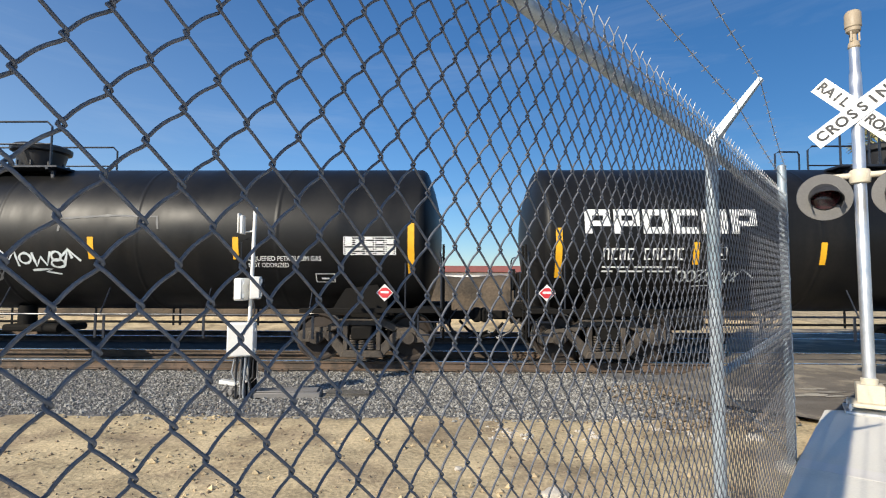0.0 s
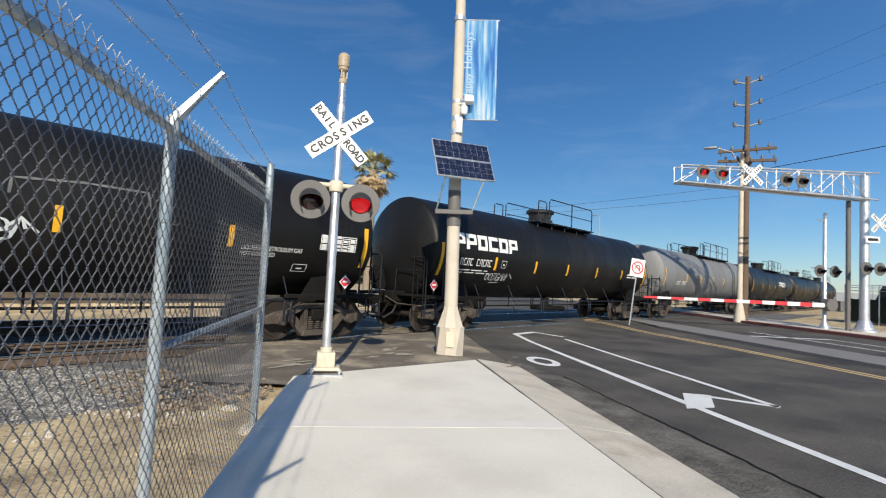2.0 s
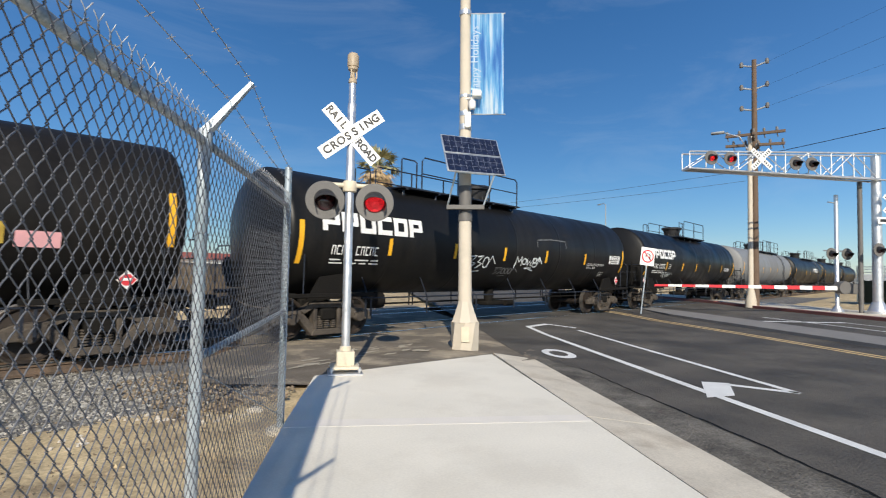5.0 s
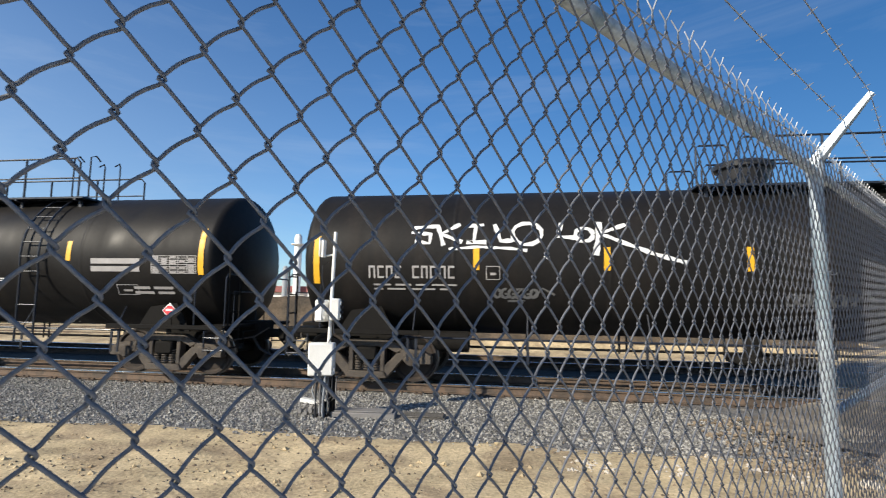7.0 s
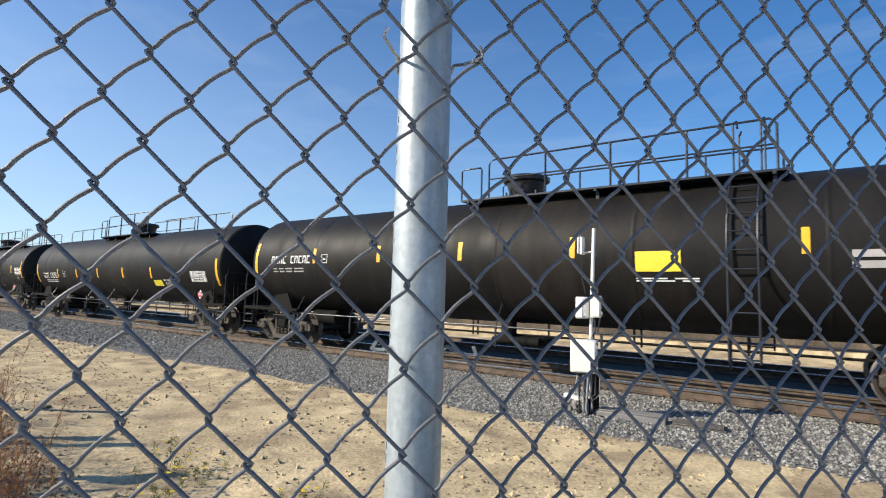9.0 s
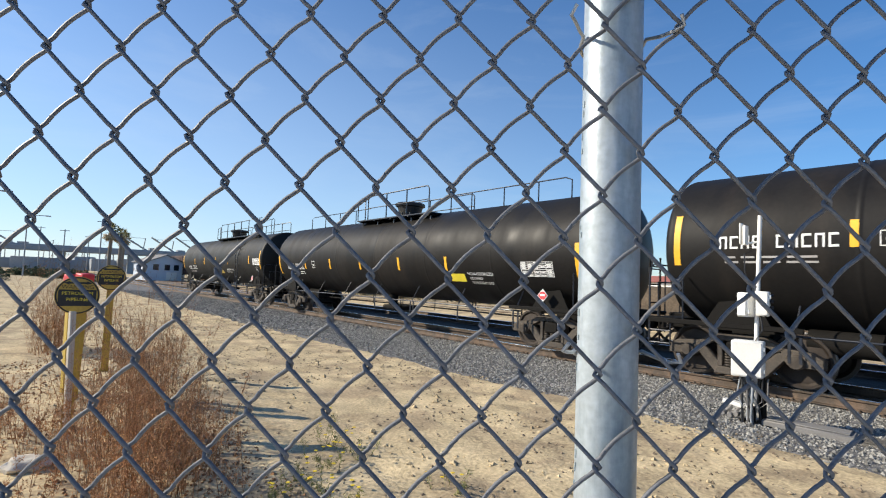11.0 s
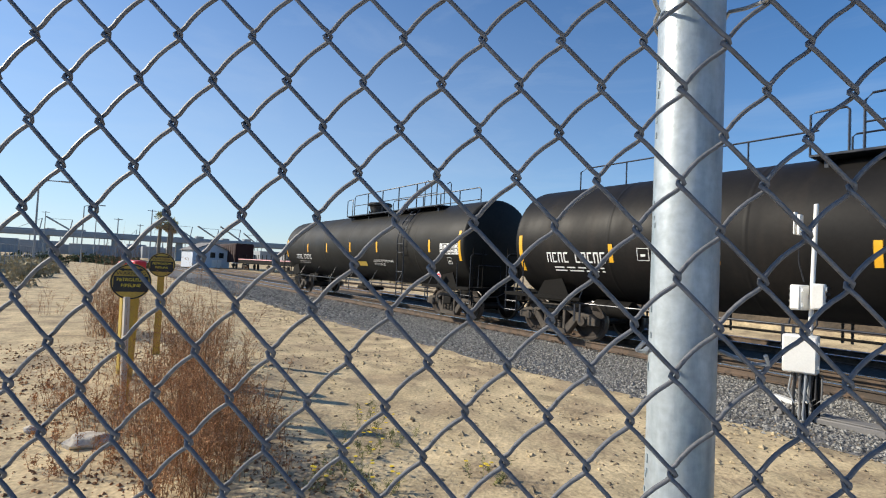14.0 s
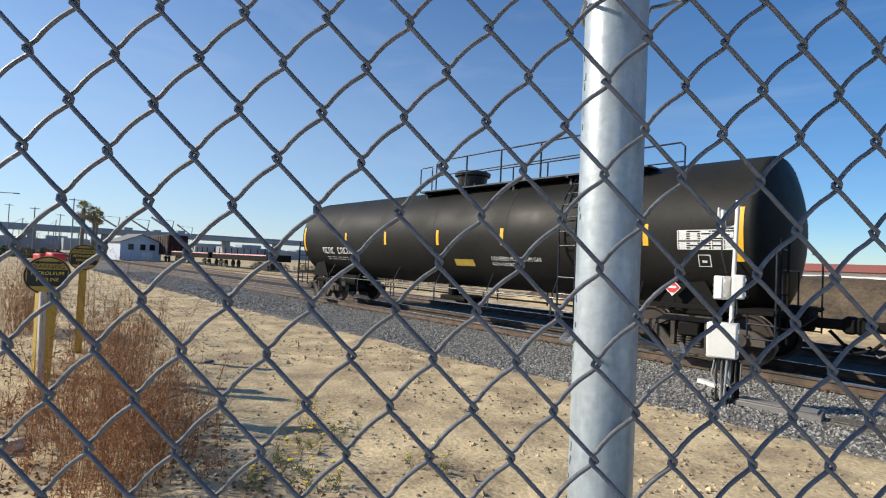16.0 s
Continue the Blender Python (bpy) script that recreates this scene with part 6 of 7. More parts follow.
def enclosure(x, y, z, w, d, h, turn=8):
    bm = B()
    box(bm, (0, 0, 0), (w, d, h), 0.012)
    e = part("enclosure", bm, M_BOX, mast, "off-white metal box", m=pose(x, y, z, 0, 0, turn))
    bm = B()
    box(bm, (0, -d / 2 - 0.006, 0), (w - 0.03, 0.012, h - 0.03), 0.004)
    part("door", bm, M_BOX, e)
    for q in (-0.3, 0.3):
        bm = B()
        box(bm, (w / 2 + 0.008, -d / 2 + 0.02, q * h), (0.02, 0.03, 0.05), 0.003)
        part("latch", bm, M_ALU, e)


enclosure(-0.02, -0.10, 0.91, 0.33, 0.20, 0.42, 12)
enclosure(-0.075, -0.02, 1.54, 0.135, 0.15, 0.29, -14)
enclosure(0.115, -0.03, 1.56, 0.135, 0.13, 0.29, 12)
r = random.Random(9)
for k in range(11):
    x, y = -0.10 + 0.019 * k, -0.10 + 0.05 * math.sin(k * 2.1)
    bm = B()
    foot_x, foot_y = x * 0.9 + r.uniform(-0.03, 0.03), y + r.uniform(-0.05, 0.03)
    if k % 3 == 0:
        pipe(bm, [(x, y, 0.72), (x - 0.02, y - 0.05, 0.50), (x + 0.05, y - 0.08, 0.36), (x + 0.13, y - 0.05, 0.44), (x + 0.12, y, 0.70)], 0.009, 6)
    else:
        pipe(bm, [(x, y, 0.72), (x + r.uniform(-0.03, 0.03), y - 0.02, 0.48), (x + r.uniform(-0.02, 0.02), y - 0.03, 0.25), (foot_x, foot_y, 0.0)], 0.012, 6)
    part("cable", bm, (M_FAR, M_HOOD, M_BLACK, M_MEDIAN)[k % 4], mast)
bm = B()
box(bm, (-0.24, 0.04, 0.30), (0.30, 0.10, 0.05), 0.006, Matrix.Rotation(radians(8), 4, "Y"))
part("shelf_plate", bm, M_BOX, mast, "white bracket plate beside the mast")
bm = B()
for x, z in ((-0.31, 0.22), (-0.23, 0.20), (-0.16, 0.23)):
    lathe(bm, [(0, -0.04), (0.026, -0.04), (0.034, 0.0), (0.026, 0.04), (0, 0.04)], 14, "y", (x, -0.05, z))
    tube(bm, (x, 0.0, z), (x + 0.08, 0.0, z + 0.10), 0.018, 8)
part("valve_cluster", bm, M_MEDIAN, mast, "pale grey fittings at the mast foot")
bm = B()
pipe(bm, [(-0.02, 0.02, 2.2), (-0.10, 0.0, 2.15), (-0.09, -0.02, 1.95), (-0.04, 0.0, 1.72)], 0.008, 6)
part("cable", bm, M_BLACK, mast)
bm = B()
pipe(bm, [(0.08, 0.0, 1.42), (0.12, -0.06, 1.25), (0.05, -0.08, 1.12)], 0.010, 6)
part("cable", bm, M_BLACK, mast)
for k in range(4):
    for x0, x1, z0 in ((-0.145, -0.18, 1.42), (0.185, 0.22, 1.45)):
        bm = B()
        tube(bm, (x0, -0.02, z0 + 0.07 * k), (x1, -0.02, z0 + 0.07 * k), 0.018, 8)
        part("cable_gland", bm, M_BLACK, mast)
bm = B()
box(bm, (-0.09, 0.0, 2.38), (0.035, 0.10, 0.24), 0.006, None)
box(bm, (-0.135, 0.0, 2.40), (0.02, 0.10, 0.26), 0.006, None)
tube(bm, (-0.09, 0.02, 2.28), (0.03, 0.04, 2.30), 0.012, 8)
part("antenna_panel", bm, M_BOX, mast)
bm = B()
tube(bm, (0.0, -0.02, 0.0), (0.0, -0.02, 0.35), 0.034, 12)
tube(bm, (0.10, 0.02, -0.02), (0.10, 0.02, 0.7), 0.022, 10)
box(bm, (0.09, 0.03, 0.38), (0.07, 0.07, 0.56), 0.01)
box(bm, (0.05, 0, 0.14), (0.36, 0.26, 0.06), 0.01)
part("foot", bm, M_UNDER, mast)
# concrete lid, then an added low slab in place of the shadow beside it
for dx, dy, w, d, h, m_, nm, lb in ((0.55, 0.10, 1.0, 0.30, 0.11, M_MEDIAN, "concrete_block", "long pale concrete lid in the ballast"), (1.45, 0.22, 0.70, 0.34, 0.06, M_OLDASPH, "shadow_slab", "grey low slab standing in for the shadow by the concrete lid")):
    bm = B()
    box(bm, (0, 0, h / 2), (w, d, h), 0.015)
    box(bm, (0, 0, h + 0.012), (w * 0.9, d * 0.85, 0.02), 0.006)
    thing(nm, lb, "block", pose(-3.19 + dx, 7.81 + dy, ground_z(-3.19 + dx, 7.81 + dy) - 0.02, 0, 0, 6), shape=bm, material=m_)

# ---------------------------------------------------------------- across the street
GA = 20.9


def st(a, b):
    p = W(a, b)
    return p.x, p.y


x, y = st(GA, 23.9)
gantry = thing("signal_gantry", "silver truss gantry with crossing flashers over the street", "gantry", pose(x, y, 0.0, 0, 0, FTURN + 90))
# in the gantry's space +x points back over the street
bm = B()
lathe(bm, [(0, -0.1), (0.55, -0.1), (0.55, 0.10), (0.40, 0.12), (0.24, 0.5), (0.20, 0.55), (0.19, 7.3), (0, 7.32)], 24, "z")
part("column", bm, M_ALU, gantry)
bm = B()
L = 9.5
for z, z2 in ((6.12, 6.22), (7.36, 6.95)):
    for yy in (-0.28, 0.28):
        tube(bm, (-0.4, yy, z), (L, yy, z2), 0.042, 10)
for k in range(9):
    xx = 0.3 + k * (L - 0.3) / 8
    ztop = 7.36 - 0.41 * (xx + 0.4) / (L + 0.4)
    for yy in (-0.28, 0.28):
        tube(bm, (xx, yy, 6.2), (xx, yy, ztop), 0.024, 8)
        if k < 8:
            x2 = 0.3 + (k + 1) * (L - 0.3) / 8
            z2 = 7.36 - 0.41 * (x2 + 0.4) / (L + 0.4)
            tube(bm, (xx, yy, ztop if k % 2 else 6.25), (x2, yy, 6.25 if k % 2 else z2), 0.024, 8)
    tube(bm, (xx, -0.28, 6.25), (xx, 0.28, 6.25), 0.025, 8)
box(bm, (L / 2, 0, 6.20), (L, 0.50, 0.04), 0.01)
part("truss_arm", bm, M_ALU, gantry)
bm = B()
for k in range(22):
    tube(bm, (-0.25, -0.45 - 0.0, 0.4 + k * 0.31), (-0.55, -0.45, 0.4 + k * 0.31), 0.012, 6)
for xx in (-0.25, -0.55):
    tube(bm, (xx, -0.45, 0.3), (xx, -0.45, 7.3), 0.018, 8)
part("ladder", bm, M_ALU, gantry)
bm = B()
lathe(bm, [(0, -0.1), (0.10, -0.1), (0.10, 6.1), (0, 6.1)], 14, "z", (0.5, -0.35, 0))
part("back_post", bm, M_HOOD, gantry, "dark grey post behind the column")
for xx, zz, lit in ((8.65, 6.66, True), (7.75, 6.66, True), (4.6, 6.62, True), (3.8, 6.62, True)):
    lamp_head(gantry, xx, 0.52, zz, lit and xx in (7.75, 8.65), 180, 0.30)
for xx, zz in ((0.36, 2.9), (-0.36, 2.9)):
    lamp_head(gantry, xx, 0.42, zz, False, 180, 0.30)
for xx, zz, sc in ((6.25, 6.72, 1.0), (-0.25, 5.0, 0.9)):
    cb = new("crossbuck")
    cb.parent = gantry
    cb.matrix_basis = pose(xx, 0.50, zz, 0, 0, 180)
    for ang in (40, -45):
        bm = B()
        box(bm, (0, 0, 0), (1.22 * sc, 0.02, 0.23 * sc), 0.004)
        part("board", bm, M_SIGNW, cb, m=pose(0, -0.012 if ang > 0 else 0.012, 0, 0, ang, 0))
        for k in range(4):
            for s in (-1, 1):
                bm = B()
                box(bm, (s * (0.17 + 0.11 * k) * sc, -0.014, 0), (0.05 * sc, 0.006, 0.12 * sc))
                part("letter_bar", bm, M_BLACK, cb, m=pose(0, -0.012 if ang > 0 else 0.012, 0, 0, ang, 0))
bm = B()
box(bm, (-0.1, 0.3, 4.25), (0.75, 0.02, 0.30), 0.004)
part("sign_board", bm, M_SIGNW, gantry)
bm = B()
box(bm, (-0.1, 0.312, 4.25), (0.55, 0.006, 0.13))
part("sign_lettering", bm, M_BLACK, gantry)

x, y = st(22.1, 23.0)
gate = thing("crossing_gate", "lowered red and white crossing gate across the street", "gate", pose(x, y, 0, 0, 0, FTURN + 90))
bm = B()
lathe(bm, [(0, 0), (0.28, 0), (0.22, 0.12), (0.09, 0.3), (0.09, 5.6), (0, 5.62)], 18, "z")
tube(bm, (0.0, 0, 5.2), (0.45, 0, 5.25), 0.03, 8)
tube(bm, (-0.7, 0, 2.9), (0.7, 0, 2.9), 0.03, 8)
part("mast", bm, M_ALU, gate)
for xx in (0.42, -0.42):
    lamp_head(gate, xx, 0.15, 2.75, False, 180, 0.28)
bm = B()
lathe(bm, [(0, -0.2), (0.30, -0.2), (0.30, 0.2), (0, 0.2)], 20, "y", (0, 0.25, 1.15))
box(bm, (-0.7, 0.25, 1.10), (0.9, 0.16, 0.5), 0.03)
part("gate_drive", bm, M_HOOD, gate)
arm = new("gate_arm")
arm.parent = gate
arm.matrix_basis = pose(0.3, 0.3, 1.12)
for k in range(14):
    bm = B()
    w0 = 0.66
    h0 = 0.20 - 0.008 * k
    box(bm, (0.33 + k * w0, 0, 0.0), (w0 - 0.002, 0.03, h0), 0.004)
    part("stripe", bm, M_RED if k % 2 else M_SIGNW, arm)

x, y = st(26.1, 21.95)
upole = thing("utility_pole", "tall brown wooden utility pole with crossarms and a street lamp", "utility pole", pose(x, y, 0, 0, 0, -80))
bm = B()
lathe(bm, [(0, -0.2), (0.19, -0.2), (0.17, 4), (0.12, 13.8), (0, 13.82)], 18, "z")
part("pole", bm, M_WOODP, upole)
bm = B()
lathe(bm, [(0, -0.1), (0.30, -0.1), (0.27, 0.3), (0.16, 0.9), (0.14, 1.2), (0.11, 9.4), (0, 9.42)], 16, "z", (-0.22, -0.25, 0))
part("lamp_post", bm, M_CPOLE, upole, "tan concrete lamp post")
for z in (13.4, 12.1, 10.9):
    for s in (-1, 1):
        bm = B()
        tube(bm, (0, 0, z), (0.62 * s, 0, z + 0.18), 0.05, 8)
        ia = part("insulator_arm", bm, M_FAR, upole)
        bm = B()
        lathe(bm, [(0, -0.06), (0.09, -0.06), (0.11, 0.08), (0.07, 0.22), (0, 0.24)], 10, "z", (0.62 * s, 0, z + 0.14))
        part("insulator", bm, M_HOOD, ia)
for z, t in ((9.6, 0), (9.3, 90)):
    bm = B()
    box(bm, (0, 0, 0), (2.9, 0.13, 0.15), 0.01, pose(0, 0.1, z, 0, 0, t))
    box(bm, (0, 0, 0), (2.9, 0.13, 0.15), 0.01, pose(0, 0.1, z - 0.62, 0, 0, t + 12))
    ca = part("crossarm", bm, M_WOODP, upole)
    bm = B()
    for q in range(10):
        c_ = pose(0, 0.1, z - 0.62 * (q % 2), 0, 0, t + 12 * (q % 2)) @ Vector((-1.35 + 0.3 * q, 0, 0.16))
        lathe(bm, [(0, -0.10), (0.05, -0.10), (0.075, 0.0), (0.05, 0.12), (0, 0.13)], 8, "z", c_)
        tube(bm, c_ + Vector((0, 0, -0.16)), c_ + Vector((0.05, 0.1, -0.42)), 0.03, 6)
    part("insulators", bm, M_HOOD, ca)["kind"] = "stuff"
bm = B()
pipe(bm, [(-0.2, -0.25, 8.4), (-0.7, -0.5, 9.4), (-1.4, -0.7, 9.65)], 0.03, 8)
part("lamp_bracket", bm, M_ALU, upole)
bm = B()
box(bm, (-1.75, -0.82, 9.66), (0.7, 0.28, 0.13), 0.05, None)
part("lamp_head", bm, M_FAR, upole)
top = Vector((x, y, 0))


def cable(name, p, q, sag, r, label):
    bm = B()
    pts = []
    for k in range(25):
        t = k / 24
        c = Vector(p).lerp(Vector(q), t)
        c.z -= sag * 4 * t * (1 - t)
        pts.append(c)
    pipe(bm, pts, r, 5)
    return thing(name, label, "cable", shape=bm, material=M_BLACK)


for k, z in enumerate((13.55, 12.25, 11.05)):
    cable("power_line", top + Vector((0.5, 0, z)), W(-90, 27, z + 1.5), 1.2, 0.0045, "thin black power line")
cable("power_line", top + Vector((0, 0, 8.3)), W(-60, 34, 11.5), 1.4, 0.018, "thin black power line")
cable("power_line", top + Vector((0, 0, 7.6)), (20, 75, 9.0), 2.0, 0.009, "thin black power line")
cable("power_line", top + Vector((0, 0, 7.0)), (10, 75, 8.5), 2.2, 0.009, "thin black power line")

x, y = st(20.3, 12.0)
nosign = thing("no_u_turn_sign", "white no-turn sign with a red ring on a leaning post", "sign", pose(x, y, 0.0, 0, 7, -38))
bm = B()
box(bm, (0, 0.02, 1.25), (0.05, 0.03, 2.6), 0.004)
part("post", bm, M_GALV, nosign)
bm = B()
box(bm, (0, 0, 2.35), (0.62, 0.006, 0.75), 0.003)
part("panel", bm, M_SIGNW, nosign)
bm = B()
lathe(bm, [(0.215, -0.006), (0.27, -0.006), (0.27, 0.0), (0.215, 0.0)], 32, "y", (0, -0.001, 2.36))
box(bm, (0, 0, 0), (0.46, 0.004, 0.05), 0.0, pose(0, -0.006, 2.36, 0, 45, 0))
part("ring", bm, M_RED, nosign)
bm = B()
pipe(bm, [(0.10, -0.006, 2.22), (0.10, -0.006, 2.40), (0.05, -0.006, 2.46), (-0.03, -0.006, 2.46), (-0.08, -0.006, 2.40), (-0.08, -0.006, 2.30)], 0.022, 6)
part("arrow", bm, M_BLACK, nosign)

# screened fence of the yard
yard = thing("screened_fence", "yard fence hung with dark green windscreen", "fence")
runs = [((30.5, 33.0), (25.5, 32.6)), ((25.5, 32.6), (21.4, 32.5)), ((21.4, 32.5), (18.0, 31.2)), ((18.0, 31.2), (31.0, 53.0)), ((30.5, 33.0), (33.5, 45.0))]
for (a0, b0), (a1, b1) in runs:
    p, q = W(a0, b0), W(a1, b1)
    d = (q - p)
    n = max(1, round(d.length / 3))
    for k in range(n):
        s, e = p + d * (k / n), p + d * ((k + 1) / n)
        bm = B()
        side = Vector((-d.y, d.x, 0)).normalized() * 0.02
        nn = 6
        rows = []
        for i in range(nn + 1):
            c = s.lerp(e, i / nn) + side * math.sin(i * 1.4 + k)
            rows.append((bm.verts.new((c.x, c.y, 0.05)), bm.verts.new((c.x, c.y, 1.50 + 0.03 * math.sin(i * 2)))))
        for u_, v_ in zip(rows, rows[1:]):
            bm.faces.new((u_[0], v_[0], v_[1], u_[1]))
        bmesh.ops.solidify(bm, geom=bm.faces[:], thickness=0.01)
        part("screen", bm, M_GREENF, yard)
        bm = B()
        tube(bm, s + Vector((0, 0, -0.1)), s + Vector((0, 0, 2.45)), 0.04, 10)
        part("post", bm, M_GALV, yard)
    bm = B()
    for z in (2.05, 2.25, 2.4):
        tube(bm, p + Vector((0, 0, z)), q + Vector((0, 0, z)), 0.018, 6)
    part("fence_wire", bm, M_GALV, yard)
x, y = st(16.5, 29.7)
for k in range(2):
    bm = B()
    lathe(bm, [(0, -0.1), (0.085, -0.1), (0.085, 1.12), (0.06, 1.17), (0, 1.18)], 16, "z")
    thing("bollard", "yellow painted round steel bollard", "bollard", pose(x + 0.3 * k, y + 0.35 * k, 0.0), group="bollards", shape=bm, material=M_LEMON)
drive = strip("driveway", [((6.0, 25.2), (16.6, 25.2)), ((8.5, 31.0), (17.2, 31.0)), ((27.0, 63.0), (31.0, 60.0)), ((46.0, 98.0), (50.0, 96.0))], M_DRIVE, "pale grey asphalt driveway beside the yard fence", "pavement", 0.05, fz=lambda x, y: -0.08)

# ---------------------------------------------------------------- weeds, stones and marker posts
def weed(name, x, y, h, n, spread, seed, material, label, twigs=7, lean=0.25):
    """A dry clump: bent stems, side branches that curve upwards, and fluffy seed heads."""
    r = np.random.RandomState(seed)
    stalks, tufts = ([], []), ([], [])

    def blade_(into, p, q, w):
        d = q - p
        s = np.cross(d, r.normal(size=3))
        s = s / (np.linalg.norm(s) + 1e-9) * w
        t = np.cross(d, s)
        t = t / (np.linalg.norm(t) + 1e-9) * w
        i = len(into[0])
        into[0].extend([p + s, p - 0.5 * s + 0.87 * t, p - 0.5 * s - 0.87 * t, q])
        into[1].extend([(i, i + 1, i + 3), (i + 1, i + 2, i + 3), (i + 2, i, i + 3)])

    def stem(p, way, length, w, bend, segs):
        """A thin bent stem; gives its points."""
        pts = [p]
        d = way / np.linalg.norm(way)
        for _ in range(segs):
            d = d + r.normal(size=3) * bend + np.array([0, 0, 0.10])
            d = d / np.linalg.norm(d)
            pts.append(pts[-1] + d * length / segs)
        for u_, v_ in zip(pts, pts[1:]):
            blade_(stalks, u_, v_ + (v_ - u_) * 0.25, w)
            w *= 0.85
        return pts

    for k in range(n):
        a, rr = r.rand() * 6.283, spread * math.sqrt(r.rand())
        p = np.array([rr * math.cos(a), rr * math.sin(a), -0.03])
        tall = r.rand() < 0.12
        hh = h * (1.0 + 0.25 * r.rand() if tall else 0.30 + 0.62 * r.rand() ** 1.4)
        way = np.array([math.cos(a), math.sin(a), 0]) * lean * (0.3 + 1.6 * r.rand()) + np.array([0, 0, 1.0]) + r.normal(size=3) * np.array([0.10, 0.10, 0])
        pts = stem(p, way, hh, 0.0030 + 0.0025 * r.rand(), 0.10, 5)
        for j in range(twigs if not tall else twigs // 2 + 2):
            t = 1.2 + 3.7 * r.rand() ** 0.8
            i = min(4, int(t))
            c = pts[i] + (pts[i + 1] - pts[i]) * (t - i)
            d = r.normal(size=3) * np.array([1, 1, 0.25]) + np.array([0, 0, 0.75])
            tw = stem(c, d, hh * (0.08 + 0.16 * r.rand()) * (0.5 if tall else 1), 0.0019, 0.22, 2)
            for q in tw[1:]:
                for _ in range(2):
                    e = q + r.normal(size=3) * 0.012
                    blade_(tufts, e, e + r.normal(size=3) * 0.016 + np.array([0, 0, 0.010]), 0.0030)
        for _ in range(3):
            e = pts[-1] - (pts[-1] - pts[-2]) * r.rand()
            blade_(tufts, e, e + r.normal(size=3) * 0.012 + np.array([0, 0, 0.02]), 0.0034)
    ob = thing(name, label, "weed", pose(x, y, ground_z(x, y)), group="dry weeds inside the fence")
    for nm, (verts, faces) in (("stalk", stalks), ("seed_tuft", tufts)):
        me = bpy.data.meshes.new(nm)
        me.from_pydata([tuple(v) for v in verts], [], faces)
        me.materials.append(material if nm == "stalk" or material is not M_WEED else M_TUFT)
        pt = part(nm, me, parent=ob)
        pt["kind"] = "stuff"
    return ob


DRY = "dry reddish-brown weed clump on the dirt"
for i, (x, y, h, n, sp) in enumerate(((-4.15, 0.62, 0.62, 70, 0.22), (-4.45, 0.88, 0.70, 80, 0.26), (-4.85, 1.18, 0.72, 70, 0.26), (-4.9, 0.72, 0.80, 85, 0.30), (-5.35, 1.05, 0.95, 90, 0.30), (-5.6, 0.62, 0.75, 60, 0.30), (-5.9, 1.25, 1.0, 80, 0.32),
                                      (-6.3, 0.85, 0.95, 75, 0.32), (-6.9, 1.30, 1.10, 70, 0.32), (-7.6, 1.15, 1.20, 65, 0.32), (-8.4, 1.50, 1.25, 60, 0.34), (-9.4, 1.75, 1.15, 45, 0.34), (-5.25, 1.55, 0.50, 18, 0.20),
                                      (-6.6, 0.16, 0.55, 45, 0.26), (-6.1, 0.30, 0.50, 36, 0.22), (-5.1, 0.22, 0.36, 26, 0.22), (-6.1, 1.60, 0.60, 14, 0.2), (-4.35, 1.32, 0.38, 14, 0.2), (-7.2, -0.15, 0.30, 14, 0.25), (-5.9, -0.15, 0.26, 14, 0.22), (-5.2, -0.05, 0.24, 12, 0.2), (-8.6, 0.1, 0.34, 12, 0.3))):
    weed("dry_weed", x - 0.12, y - 0.17, h * 1.14, int(n * 0.72), sp, 60 + i, M_WEED, DRY, twigs=8, lean=0.14)
for i, (x, y, h, n, sp) in enumerate(((-12.2, 0.42, 1.75, 130, 0.36), (-12.8, 0.62, 1.6, 110, 0.34), (-16.2, -0.75, 0.95, 18, 0.40))):
    weed("dry_weed", x, y, h, n, sp, 80 + i, M_WEED, "tall dry brown weed stalks on the dirt", lean=0.12)
for i, (x, y, h, n, sp) in enumerate(((-5.18, 2.30, 0.36, 7, 0.16), (-4.76, 2.38, 0.30, 7, 0.18), (-4.30, 1.77, 0.30, 8, 0.20), (-4.6, 2.05, 0.30, 7, 0.18), (-4.05, 1.50, 0.26, 7, 0.18), (-3.75, 1.75, 0.22, 7, 0.12), (-3.6, 2.6, 0.2, 7, 0.12))):
    w = weed("green_weed", x, y, h, n, sp, 90 + i, M_WEEDG, "low green weed with small yellow flowers", twigs=9, lean=0.7)
    bm = B()
    r = random.Random(i)
    for k in range(7):
        c = Vector((r.uniform(-0.14, 0.14), r.uniform(-0.14, 0.14), r.uniform(0.08, h * 0.9)))
        for q in range(5):
            t = q * 1.257
            box(bm, c + Vector((0.010 * math.cos(t), 0.010 * math.sin(t), 0)), (0.011, 0.011, 0.004))
    part("flowers", bm, M_FLOWER, w, "small yellow flowers", smooth=False)["kind"] = "stuff"


def rock(x, y, s, material, label, seed, sq=0.6):
    bm = B()
    bmesh.ops.create_icosphere(bm, subdivisions=3, radius=s)
    for v in bm.verts:
        k = 1 + 0.35 * noise.noise(v.co * (1.6 / s) + Vector((seed, 0, 0))) + 0.12 * noise.noise(v.co * (5 / s))
        v.co = Vector((v.co.x * k * 1.25, v.co.y * k, v.co.z * k * sq))
    ob = thing("stone", label, "stone", pose(x, y, ground_z(x, y) + s * sq * 0.35, 0, 0, seed * 40), group="stones on the dirt", shape=bm, material=material)
    return ob


